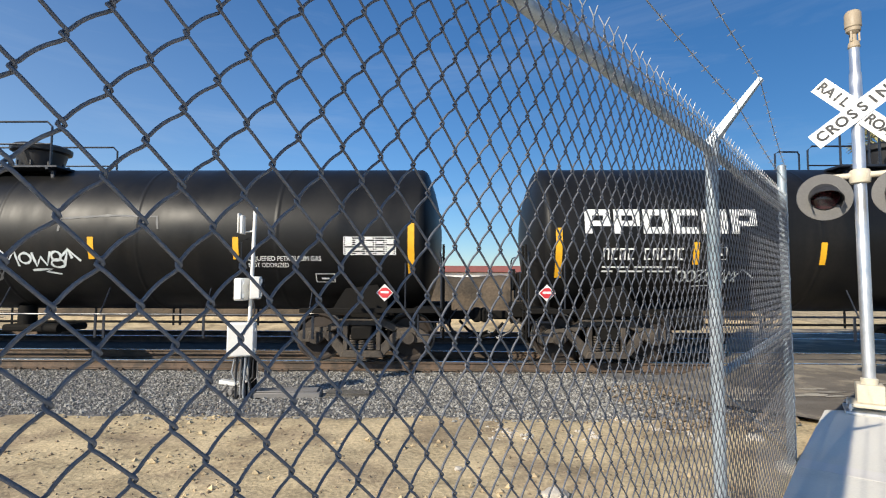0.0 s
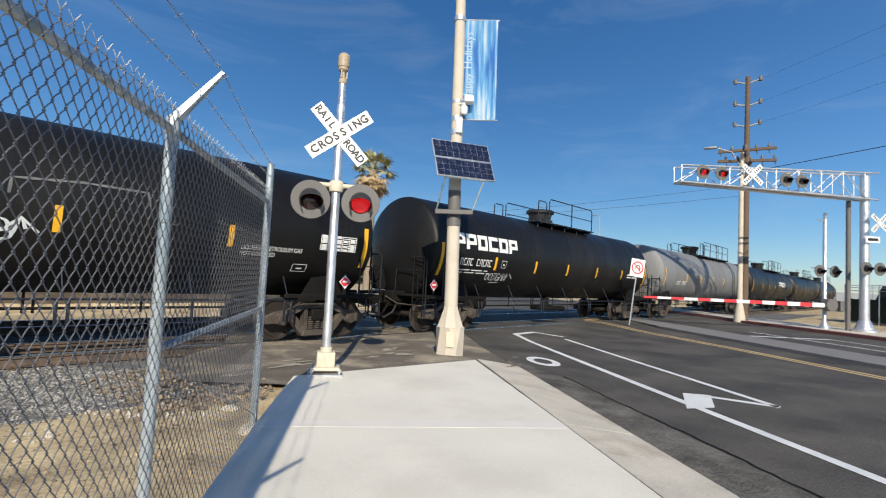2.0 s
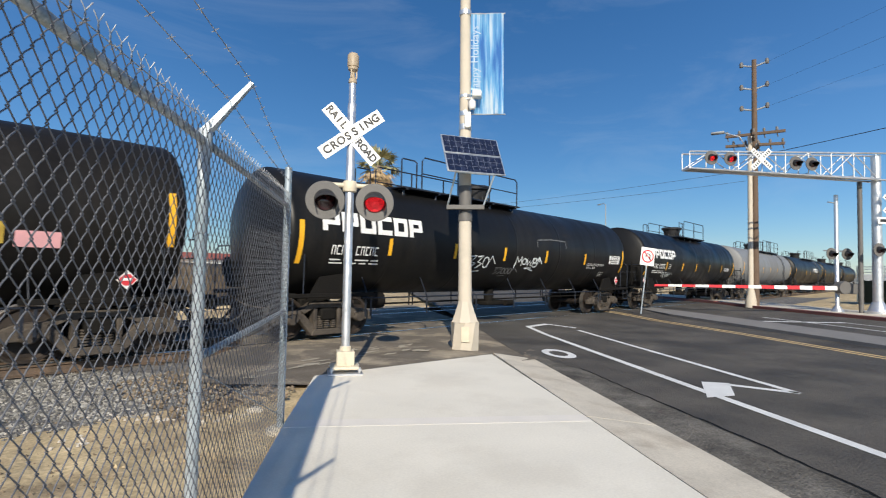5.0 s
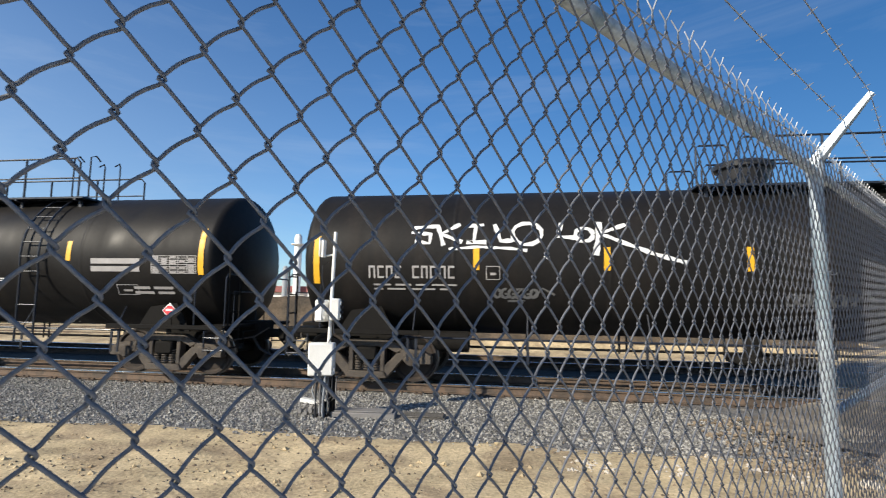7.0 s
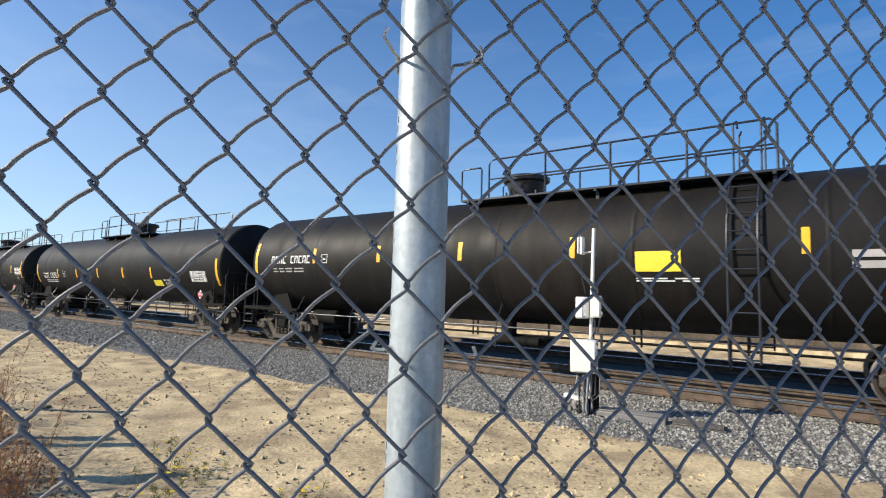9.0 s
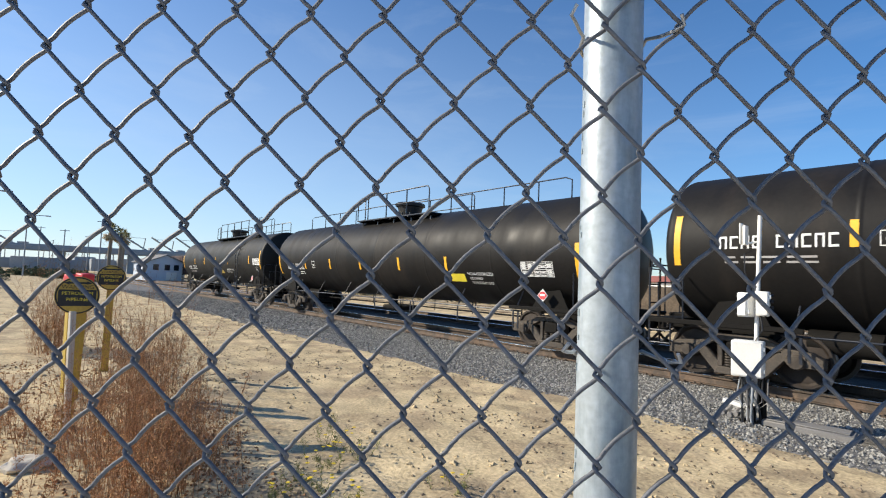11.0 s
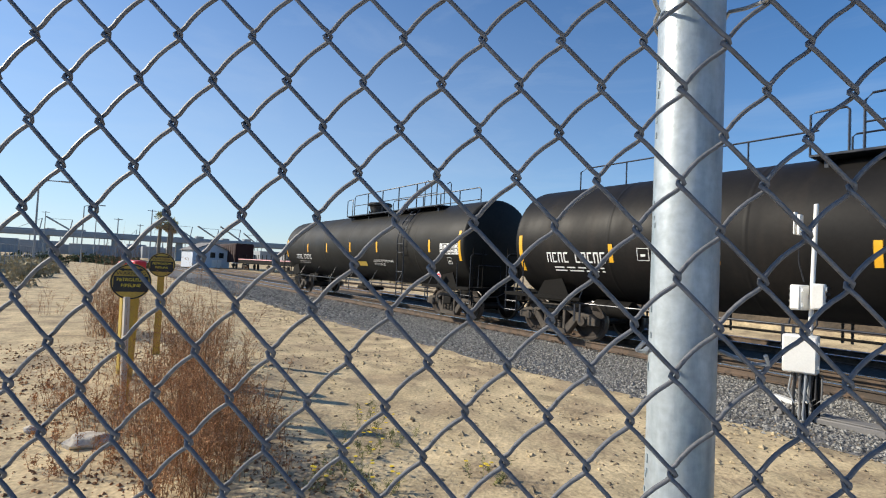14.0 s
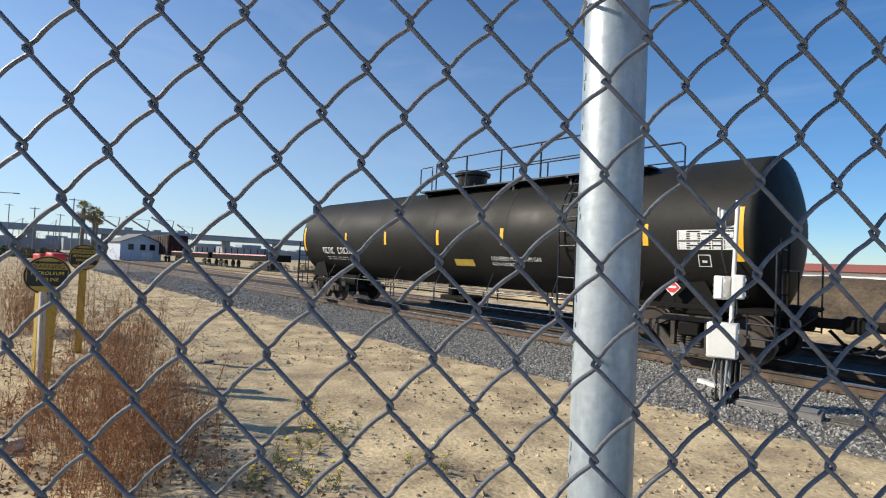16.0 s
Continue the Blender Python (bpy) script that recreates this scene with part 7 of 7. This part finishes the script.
rnd = np.random.RandomState(23)
pts = []
while len(pts) < 3600:
    x, y = -3.4 - 8.0 * rnd.rand(), -1.2 + 3.0 * rnd.rand()
    if noise.noise((x * 1.1, y * 1.1, 31)) > -0.25 + 0.4 * rnd.rand() and (Vector((x, y)) - P0).dot(N) < -0.2:
        pts.append((x, y, ground_z(x, y) + 0.004))
scatter("plant_litter", pts, 0.006, 0.024, M_WEED, "brown plant litter and twigs round the weeds", "litter", 24)
rock(0.62, 4.03, 0.085, M_PALE, "pale rounded stone on the dirt", 1)
rock(-5.85, 0.02, 0.13, M_PALE, "pale chunk of broken concrete on the dirt", 2)
rock(-0.1, 4.6, 0.035, M_PALE, "small pale stone on the dirt", 3)
rock(0.3, 3.6, 0.04, M_PEBBLE, "small brown stone on the dirt", 4)
rock(-6.4, -0.4, 0.06, M_PALE, "small pale stone on the dirt", 5)
rock(-2.2, 3.2, 0.035, M_PEBBLE, "small brown stone on the dirt", 6)
rock(-8.4, 2.4, 0.05, M_PEBBLE, "small brown stone on the dirt", 7)
rock(3.0, 5.6, 0.07, M_KERB, "rough grey stone by the sidewalk", 8)
rnd = np.random.RandomState(11)
pts = []
while len(pts) < 260:
    x, y = 0.2 + 3.6 * rnd.rand(), 5.5 + 1.5 * rnd.rand() ** 1.5
    if noise.noise((x * 1.4, y * 1.4, 3)) > 0.02 and (Vector((x, y)) - P0).dot(N) < -0.2:
        pts.append((x, y, ground_z(x, y) + 0.003))
scatter("pale_chips", pts, 0.010, 0.034, M_PALE, "pale broken concrete chips on the dirt", "gravel", 12)


pts = []
while len(pts) < 1100:
    x, y = 2.2 + 2.2 * rnd.rand(), 5.7 + 2.9 * rnd.rand()
    if (Vector((x, y)) - P0).dot(N) < -0.1:
        pts.append((x, y, ground_z(x, y) + 0.02 + 0.04 * smooth(2.6, 3.1, x)))
scatter("edge_gravel", pts, 0.012, 0.05, M_PEBBLE, "loose gravel along the broken asphalt edge", "gravel", 19)


def pipeline_marker(x, y, z, r, turn, label):
    g = ground_z(x, y)
    mk = thing("pipeline_marker", label, "sign", pose(x, y, g, 0, 0, turn), group="pipeline markers")
    bm = B()
    box(bm, (0, 0.03, (z - g) / 2 - 0.08), (0.095, 0.018, z - g + 0.2), 0.004)
    for s in (-1, 1):
        box(bm, (s * 0.045, 0.015, (z - g) / 2 - 0.08), (0.008, 0.035, z - g + 0.2), 0.002)
    part("post", bm, M_PYEL, mk, "faded yellow plastic post")
    bm = B()
    lathe(bm, [(0, -0.006), (r, -0.006), (r, 0.006), (0, 0.006)], 40, "y", (0, 0, z - g))
    part("disc", bm, M_PYEL, mk, "round yellow sign face")
    bm = B()
    lathe(bm, [(r * 0.90, -0.009), (r * 0.97, -0.009), (r * 0.97, -0.006), (r * 0.90, -0.006)], 40, "y", (0, 0, z - g))
    box(bm, (0, -0.0075, z - g - r * 0.13), (r * 1.66, 0.003, r * 0.86), 0.0)
    part("ring", bm, M_BLACK, mk)
    bm = B()
    box(bm, (0, -0.008, z - g + r * 0.66), (r * 0.8, 0.003, r * 0.10))
    for s in (-1, 1):
        plate(bm, [(s * r * 0.62, z - g + r * 0.66), (s * r * 0.38, z - g + r * 0.76), (s * r * 0.38, z - g + r * 0.56)], -0.0095, -0.0065)
    part("arrow", bm, M_BLACK, mk)
    for words, dz, s, m in (("WARNING", 0.44, 0.235, M_BLACK), ("PETROLEUM", 0.10, 0.20, M_LEMON), ("PIPELINE", -0.22, 0.20, M_LEMON)):
        me = text_mesh(words, r * s * 1.25, 0.001)
        me.materials.append(m)
        part("lettering", me, parent=mk, m=pose(0, -0.0105, z - g + r * dz))
    return mk


def marker_turn(x, y):
    return math.degrees(math.atan2(-0.11 - y, -0.45 - x)) + 90


pipeline_marker(-6.84, 0.33, 1.25, 0.192, marker_turn(-6.84, 0.33), "round yellow pipeline warning sign on a leaning post")
pipeline_marker(-9.66, 0.94, 1.395, 0.192, marker_turn(-9.66, 0.94), "round yellow pipeline warning sign behind the first")
for x, y, z, t in ((-8.1, 0.45, 1.40, 3), (-8.4, 0.40, 1.38, -2)):
    g = ground_z(x, y)
    st_ = thing("marker_stake", "yellow stake with a red cap", "stake", pose(x, y, g, 0, t, 20), group="marker stakes")
    bm = B()
    box(bm, (0, 0, (z - g) / 2 - 0.1), (0.09, 0.09, z - g), 0.008)
    part("post", bm, M_PYEL, st_)
    bm = B()
    box(bm, (0, 0, z - g - 0.02), (0.19, 0.14, 0.17), 0.015)
    part("cap", bm, M_RED, st_, "bright red cap box")
bm = B()
box(bm, (0, 0, 0.55), (0.05, 0.05, 1.3), 0.006)
thing("wooden_stake", "pale leaning wooden stake by the weeds", "stake", pose(-6.45, 0.30, ground_z(-6.45, 0.30), 0, -3, 20), shape=bm, material=M_CPOLE)


# ---------------------------------------------------------------- far things to the west
def lamp_post(x, y, h, arm, label, turn=0):
    lp = thing("street_lamp", label, "street lamp", pose(x, y, 0, 0, 0, turn), group="far street lamps")
    bm = B()
    tube(bm, (0, 0, -0.3), (0, 0, h - 0.3), 0.10, 10, 0.07)
    part("pole", bm, M_FAR, lp)
    bm = B()
    if arm:
        pipe(bm, [(0, 0, h - 0.35), (0, -arm * 0.35, h - 0.05), (0, -arm, h)], 0.05, 8)
        box(bm, (0, -arm - 0.35, h), (0.28, 0.8, 0.14), 0.04)
    else:
        tube(bm, (0, -0.6, h - 0.5), (0, 0.6, h - 0.5), 0.05, 8)
    part("arm", bm, M_FAR, lp)


lamp_post(-60.3, -3.5, 8.0, 1.6, "tall grey street lamp far off", 180)
lamp_post(-90.4, 0.1, 8.4, 1.8, "grey street lamp far off", 180)
lamp_post(-96, 4.6, 7.4, 0, "thin grey utility post far off")
lamp_post(-88, 8.4, 8.6, 0, "thin grey utility post far off")
lamp_post(-120, 2.2, 9.0, 0, "thin grey utility post far off")
lamp_post(-130, -6, 9.6, 0, "thin grey utility post far off")
lamp_post(-118, 9.4, 7.8, 0, "thin grey utility post far off")
lamp_post(72.2, 34.9, 12.3, 2.0, "grey street lamp beyond the train", 140)


def palm(x, y, h, r, seed, n=26):
    rn = random.Random(seed)
    pl = thing("palm_tree", "fan palm with a skirt of dead fronds", "palm", pose(x, y, ground_z(x, y)), group="palms")
    bm = B()
    pts = [(0.05 * math.sin(k * 0.7), 0.04 * math.cos(k), h * k / 8 - 0.2 * (k == 0)) for k in range(9)]
    pipe(bm, pts, 0.2 * r, 10)
    part("trunk", bm, M_BARK, pl)
    for dead in (False, True):
        bm = B()
        for k in range(n):
            a = rn.random() * 6.283
            e = rn.uniform(-0.15, 1.35) if not dead else rn.uniform(-1.25, -0.35)
            d = Vector((math.cos(a) * math.cos(e), math.sin(a) * math.cos(e), math.sin(e)))
            side = d.cross(Vector((0, 0, 1))).normalized()
            upv = side.cross(d)
            c = Vector((0, 0, h - (0.25 if dead else 0)))
            stem = c + d * r * rn.uniform(0.55, 0.8)
            tube(bm, c, stem, 0.02 * r, 4)
            for q in range(9):
                t = radians(-75 + 150 * q / 8)
                w = d * math.cos(t) + side * math.sin(t)
                tip = stem + w * r * rn.uniform(0.42, 0.6) + Vector((0, 0, -0.22 * r * abs(math.sin(t)) - 0.1 * r))
                wd = w.cross(upv) * 0.05 * r
                f = bm.faces.new([bm.verts.new(stem), bm.verts.new(stem.lerp(tip, 0.5) + wd), bm.verts.new(tip), bm.verts.new(stem.lerp(tip, 0.5) - wd)])
        ob = part("dead_skirt" if dead else "crown", bm, M_DEADF if dead else M_FROND, pl)
        ob["kind"] = "stuff"
    return pl


palm(28.6, 34.8, 10.9, 1.85, 1, 34)
palm(-110, 12.0, 8.6, 1.5, 2)
palm(-110, 13.6, 8.0, 1.3, 3)
palm(-119, 15.2, 8.0, 1.3, 4)

house = thing("house", "small two-storey pale house with a grey gable roof", "house", pose(-94, 17.2, -0.1, 0, 0, 12))
bm = B()
box(bm, (0, 0, 1.4), (6.0, 4.6, 2.8), 0.02)
plate(bm, [(-3.0, 2.8), (3.0, 2.8), (0, 4.0)], -2.3, 2.3)
bmesh.ops.rotate(bm, cent=(0, 0, 0), matrix=Matrix.Rotation(radians(90), 3, "Z"), verts=bm.verts[:])
part("wall", bm, M_HOUSE, house)
bm = B()
for s in (-1, 1):
    box(bm, (0, s * 1.6, 3.45), (5.2, 3.6, 0.12), 0.01, Matrix.Translation((0, 0, 0)) @ Matrix.Translation((0, s * 1.6, 3.45)) @ Matrix.Rotation(radians(-s * 21.8), 4, "X") @ Matrix.Translation((0, -s * 1.6, -3.45)))
part("roof", bm, M_ROOF, house)
for y in (-1.5, 0.2, 1.6):
    bm = B()
    box(bm, (2.32, y, 2.1), (0.06, 0.8, 0.9), 0.01)
    part("window", bm, M_GLASS, house)
bm = B()
box(bm, (2.32, 0.9, 0.75), (0.06, 1.6, 1.2), 0.01)
part("garage_door", bm, M_SIGNW, house)


def flat_wagon(x, y, turn, length):
    """A low empty wagon with stakes along its sides."""
    fw = thing("flat_wagon", "low dark empty wagon with stakes on a far siding", "wagon", pose(x, y, RAIL_Z, 0, 0, turn), group="wagons on the siding")
    bm = B()
    box(bm, (0, 0, 1.35), (length, 2.8, 0.75), 0.04)
    part("body", bm, M_UNDER, fw)
    bm = B()
    box(bm, (0, -1.42, 1.62), (length * 0.96, 0.05, 0.14), 0.01)
    part("side_band", bm, M_PINK, fw, "faded pink band")
    for k in range(9):
        bm = B()
        box(bm, (-length / 2 + 0.6 + (length - 1.2) * k / 8, -1.4, 1.9), (0.10, 0.08, 0.9), 0.01)
        part("stake", bm, M_UNDER, fw)
    for s in (-1, 1):
        bm = B()
        box(bm, (s * (length / 2 - 2.2), -0.98, 0.62), (2.3, 0.14, 0.3), 0.04)
        trk = part("truck", bm, M_WHEEL, fw)
        for q in (-0.85, 0.85):
            for yy in (-0.78, 0.78):
                bm = B()
                lathe(bm, [(0, -0.07), (0.46, -0.07), (0.46, 0.07), (0, 0.07)], 18, "y", (s * (length / 2 - 2.2) + q, yy, 0.47))
                part("wheel", bm, M_WHEEL, trk)


def boxcar(x, y, turn, length):
    bc = thing("boxcar", "dark maroon freight boxcar on a far siding", "boxcar", pose(x, y, RAIL_Z, 0, 0, turn), group="boxcars on the siding")
    bm = B()
    box(bm, (0, 0, 2.55), (length, 2.9, 3.0), 0.05)
    part("body", bm, M_MAROON, bc)
    bm = B()
    box(bm, (0, -1.47, 2.45), (2.6, 0.06, 2.7), 0.02)
    part("door", bm, M_MAROON, bc)
    for k in range(13):
        bm = B()
        xx = -length / 2 + 0.3 + (length - 0.6) * k / 12
        if abs(xx) > 1.4:
            box(bm, (xx, -1.47, 2.55), (0.08, 0.07, 2.9), 0.01)
            part("rib", bm, M_MAROON, bc)
    bm = B()
    box(bm, (0, 0, 4.1), (length, 2.6, 0.10), 0.02)
    part("roof", bm, M_MAROON, bc)
    for s in (-1, 1):
        bm = B()
        box(bm, (s * (length / 2 - 2.2), -0.98, 0.62), (2.3, 0.14, 0.3), 0.04)
        trk = part("truck", bm, M_TRUCK, bc)
        for q in (-0.85, 0.85):
            for yy in (-0.78, 0.78):
                bm = B()
                lathe(bm, [(0, -0.07), (0.46, -0.07), (0.46, 0.07), (0, 0.07)], 18, "y", (s * (length / 2 - 2.2) + q, yy, 0.47))
                part("wheel", bm, M_WHEEL, trk)


boxcar(-95.5, 21.6, 2.0, 15.5)
flat_wagon(-78.8, 22.4, 2.6, 15.5)
flat_wagon(-62.0, 23.2, 3.0, 15.5)

# viaduct
bridge = thing("viaduct", "long grey concrete viaduct on the horizon", "bridge", pose(-214, 30, 0, 0, 0, 84))
bm = B()
box(bm, (0, 0, 7.2), (260, 9, 1.5), 0.1)
box(bm, (0, 4.3, 8.3), (260, 0.4, 0.9), 0.05)
part("deck", bm, M_FAR, bridge)
for k in range(13):
    bm = B()
    box(bm, (-120 + 20 * k, 0, 3.0), (2.0, 6.0, 7.0), 0.2)
    part("pier", bm, M_FAR, bridge)


def crane(x, y, s, turn, up_):
    cr = thing("harbour_crane", "pale grey harbour crane on the skyline", "crane", pose(x, y, 0, 0, 0, turn), group="harbour cranes")
    bm = B()
    for a in (-5, 5):
        for b in (-6, 6):
            tube(bm, (a * s, b * s, 0), (a * s * 0.8, b * s, 22 * s), 0.45 * s, 6)
    for b in (-6, 6):
        tube(bm, (-5 * s, b * s, 9 * s), (5 * s, b * s, 9 * s), 0.4 * s, 6)
    box(bm, (0, 0, 22.5 * s), (11 * s, 13 * s, 1.6 * s), 0.1)
    part("portal", bm, M_FAR, cr)
    bm = B()
    tube(bm, (0, 4 * s, 23 * s), (0, (-34 if not up_ else -22) * s, (23 if not up_ else 38) * s), 0.9 * s, 6)
    tube(bm, (0, 0, 23 * s), (0, 2 * s, 36 * s), 0.5 * s, 6)
    tube(bm, (0, 2 * s, 36 * s), (0, -20 * s, (24 if not up_ else 36) * s), 0.2 * s, 5)
    box(bm, (0, 10 * s, 24 * s), (6 * s, 8 * s, 4 * s), 0.2)
    part("boom", bm, M_FAR, cr)


for i, (x, y, s, t, u_) in enumerate(((-394, 62, 0.62, 10, True), (-385, 92, 0.62, 14, True), (-388, 78, 0.60, 12, True), (-420, -6, 0.62, -20, True), (-425, -22, 0.62, 30, False), (-400, 30, 0.5, 60, False), (-410, 14, 0.5, 40, False), (-405, 110, 0.55, 25, True), (-415, 46, 0.5, 80, False))):
    crane(x, y, s, t, u_)
far_sheds = thing("far_sheds", "hazy grey sheds and stacks along the skyline", "skyline", kind="backdrop")
r = random.Random(8)
for k in range(46):
    bm = B()
    a = radians(150 + 62 * k / 46)
    d = 300 + 40 * r.random()
    w = 8 + 10 * r.random()
    box(bm, (d * math.cos(a), d * math.sin(a), 2), (w, w, 5 + 5 * r.random()), 0.2)
    part("shed", bm, M_FAR, far_sheds)


def scrub(name, spots, material, label, seed, leaf=0.10):
    """Low scrub in one mesh of small leaf clumps."""
    r = np.random.RandomState(seed)
    verts, faces = [], []
    for x, y, w, h in spots:
        n = int(160 * w)
        for _ in range(n):
            u_ = r.normal(size=3)
            u_ /= np.linalg.norm(u_)
            rad = r.rand() ** 0.4
            c = np.array([x + u_[0] * w * rad, y + u_[1] * w * rad, ground_z(x, y) + abs(u_[2]) * h * rad])
            i = len(verts)
            a = r.normal(size=(3, 3)) * leaf
            verts.extend([c + a[0], c + a[1], c + a[2]])
            faces.append((i, i + 1, i + 2))
    me = bpy.data.meshes.new(name)
    me.from_pydata([tuple(v) for v in verts], [], faces)
    me.materials.append(material)
    return tagged(new(name, me), label, "scrub", "", "stuff")


r = random.Random(4)
scrub("dry_scrub", [(-28 - 42 * r.random(), -6.5 + 4.5 * r.random(), 0.7 + 0.9 * r.random(), 0.5 + 0.5 * r.random()) for _ in range(60)], M_MANHOLE, "pale dry scrub beyond the dirt yard", 5)
scrub("green_scrub", [(-75 - 60 * r.random(), -6 + 14 * r.random(), 0.9 + r.random(), 0.8 + 0.6 * r.random()) for _ in range(40)], M_TREE, "low green-brown scrub far off", 6, 0.16)
scrub("rail_weeds", [(-70 + 50 * r.random(), 26 + 3 * r.random(), 0.7 + 0.6 * r.random(), 0.5 + 0.5 * r.random()) for _ in range(34)], M_MANHOLE, "dry grass beyond the far tracks", 7)
# far roadside fence
bm = B()
for k in range(30):
    x = -28 - 2.6 * k
    tube(bm, (x, -4.6 + 0.02 * k, -0.2), (x, -4.6 + 0.02 * k, 1.9), 0.03, 6)
for z in (0.2, 1.0, 1.85):
    tube(bm, (-28, -4.6, z), (-104, -4.0, z), 0.02, 5)
thing("wire_fence", "grey wire fence along the far roadside", "fence", shape=bm, material=M_FAR)

# ---------------------------------------------------------------- beyond the train
plant = thing("storage_shed", "low white shed with a pale red band beyond the tracks", "shed", pose(-2, 62, -0.1, 0, 0, 1))
bm = B()
box(bm, (0, 0, 1.25), (84, 10, 2.5), 0.05)
part("wall", bm, M_SIGNW, plant)
bm = B()
box(bm, (0, 0, 2.86), (85, 11, 0.7), 0.05)
part("roof_band", bm, M_REDBAND, plant)
for k in range(16):
    bm = B()
    box(bm, (-39 + 5 * k, -5.03, 1.0), (2.6, 0.08, 1.7), 0.02)
    part("shed_door", bm, M_FAR, plant)
column = thing("process_column", "pale refinery columns beyond the tracks", "tower", pose(-25.2, 54.6, -0.1))
for dx, h, rr in ((0, 9.0, 0.42), (1.6, 6.4, 0.22), (2.3, 6.0, 0.18), (3.0, 6.6, 0.2), (-1.4, 5.4, 0.3), (3.8, 5.2, 0.6)):
    bm = B()
    lathe(bm, [(0, 0), (rr, 0), (rr, h - 0.3), (rr * 0.6, h), (0, h)], 18, "z", (dx, 0, 0))
    if h > 8:
        lathe(bm, [(rr, h - 1.2), (rr + 0.35, h - 1.2), (rr + 0.35, h - 1.1), (rr, h - 1.1)], 18, "z", (dx, 0, 0))
    part("vessel", bm, M_SIGNW if h > 5.5 else M_FAR, column)
far_blocks = thing("far_buildings", "hazy low buildings along the northern skyline", "skyline", kind="backdrop")
r = random.Random(12)
for k in range(70):
    bm = B()
    a = radians(-16 + 110 * k / 70)
    d = 170 + 60 * r.random()
    w = 7 + 9 * r.random()
    box(bm, (d * math.sin(a) + 60, d * math.cos(a), 1.5), (w, w, 3 + 2.5 * r.random()), 0.2)
    part("building", bm, M_FAR, far_blocks)
r = random.Random(14)
scrub("far_trees", [(30 + 150 * r.random(), 60 + 60 * r.random(), 2.2 + 1.5 * r.random(), 3.0 + 1.5 * r.random()) for _ in range(30)], M_TREE, "dark green trees far off", 9, 0.4)


def car(x, y, z, turn, paint, label, suv=True):
    c = thing("parked_car", label, "car", pose(x, y, z, 0, 0, turn), group="parked cars")
    bm = B()
    box(bm, (0, 0, 0.62), (4.6, 1.85, 0.62), 0.12)
    vs = box(bm, (-0.3, 0, 1.18), (3.0, 1.6, 0.62), 0.06)
    for v in vs:
        if v.co.z > 1.3:
            v.co.x = -0.3 + (v.co.x + 0.3) * 0.78
    part("body", bm, paint, c)
    bm = B()
    for s in (-1, 1):
        box(bm, (-0.3, s * 0.79, 1.17), (2.3, 0.06, 0.36), 0.02)
    box(bm, (1.06, 0, 1.16), (0.10, 1.35, 0.36), 0.02)
    part("window", bm, M_GLASS, c)
    for sx in (-1.4, 1.4):
        for sy in (-0.88, 0.88):
            bm = B()
            lathe(bm, [(0, -0.1), (0.2, -0.11), (0.33, -0.1), (0.33, 0.1), (0, 0.1)], 18, "y", (sx, sy, 0.33))
            part("wheel", bm, M_BLACK, c)
    return c


for i, (a, b) in enumerate(((28.2, 35.2), (25.4, 35.4))):
    p = W(a, b)
    v = car(p.x, p.y, 0.0, FTURN + 8 * i, M_BLACK, "tall dark van behind the screened fence")
    v.matrix_basis = v.matrix_basis @ Matrix.Diagonal((1.2, 1.1, 1.62, 1))
# raised lot with parked cars
lot = thing("raised_lot", "raised parking lot with a dry grass bank", "ground", kind="structure")
bm = B()
slab(bm, [(78, -60), (170, -80), (170, -29.5), (78, -13.4), (77, -30)], -0.3, 1.95)
for v in bm.verts:
    if v.co.z < 0:
        v.co.x -= 26 if v.co.x < 100 else 0
part("bank", bm, M_MANHOLE, lot)
paints = [M_BLACK, M_MAROON, M_FAR, M_BLACK, M_SIGNW, M_FAR, M_MAROON, M_BLACK]
r = random.Random(5)
for k in range(21):
    car(82 + 7 * (k % 3), -15.6 - 3.1 * (k % 7) - 1.5 * (k // 7), 1.95, 5 + 20 * r.random(), paints[k % 8], "parked car on the raised lot" if k % 8 != 4 else "white parked car on the raised lot")
p = W(12.0, 30.0)
bm = B()
lathe(bm, [(0.19, -0.02), (0.19, 0.02), (0.14, 0.03), (0.03, 0.70), (0, 0.71)], 14, "z")
p = W(12.9, 33.0)
thing("traffic_cone", "orange traffic cone by the driveway", "cone", pose(p.x, p.y, ground_z(p.x, p.y)), shape=bm, material=M_YELLOW)


motions()
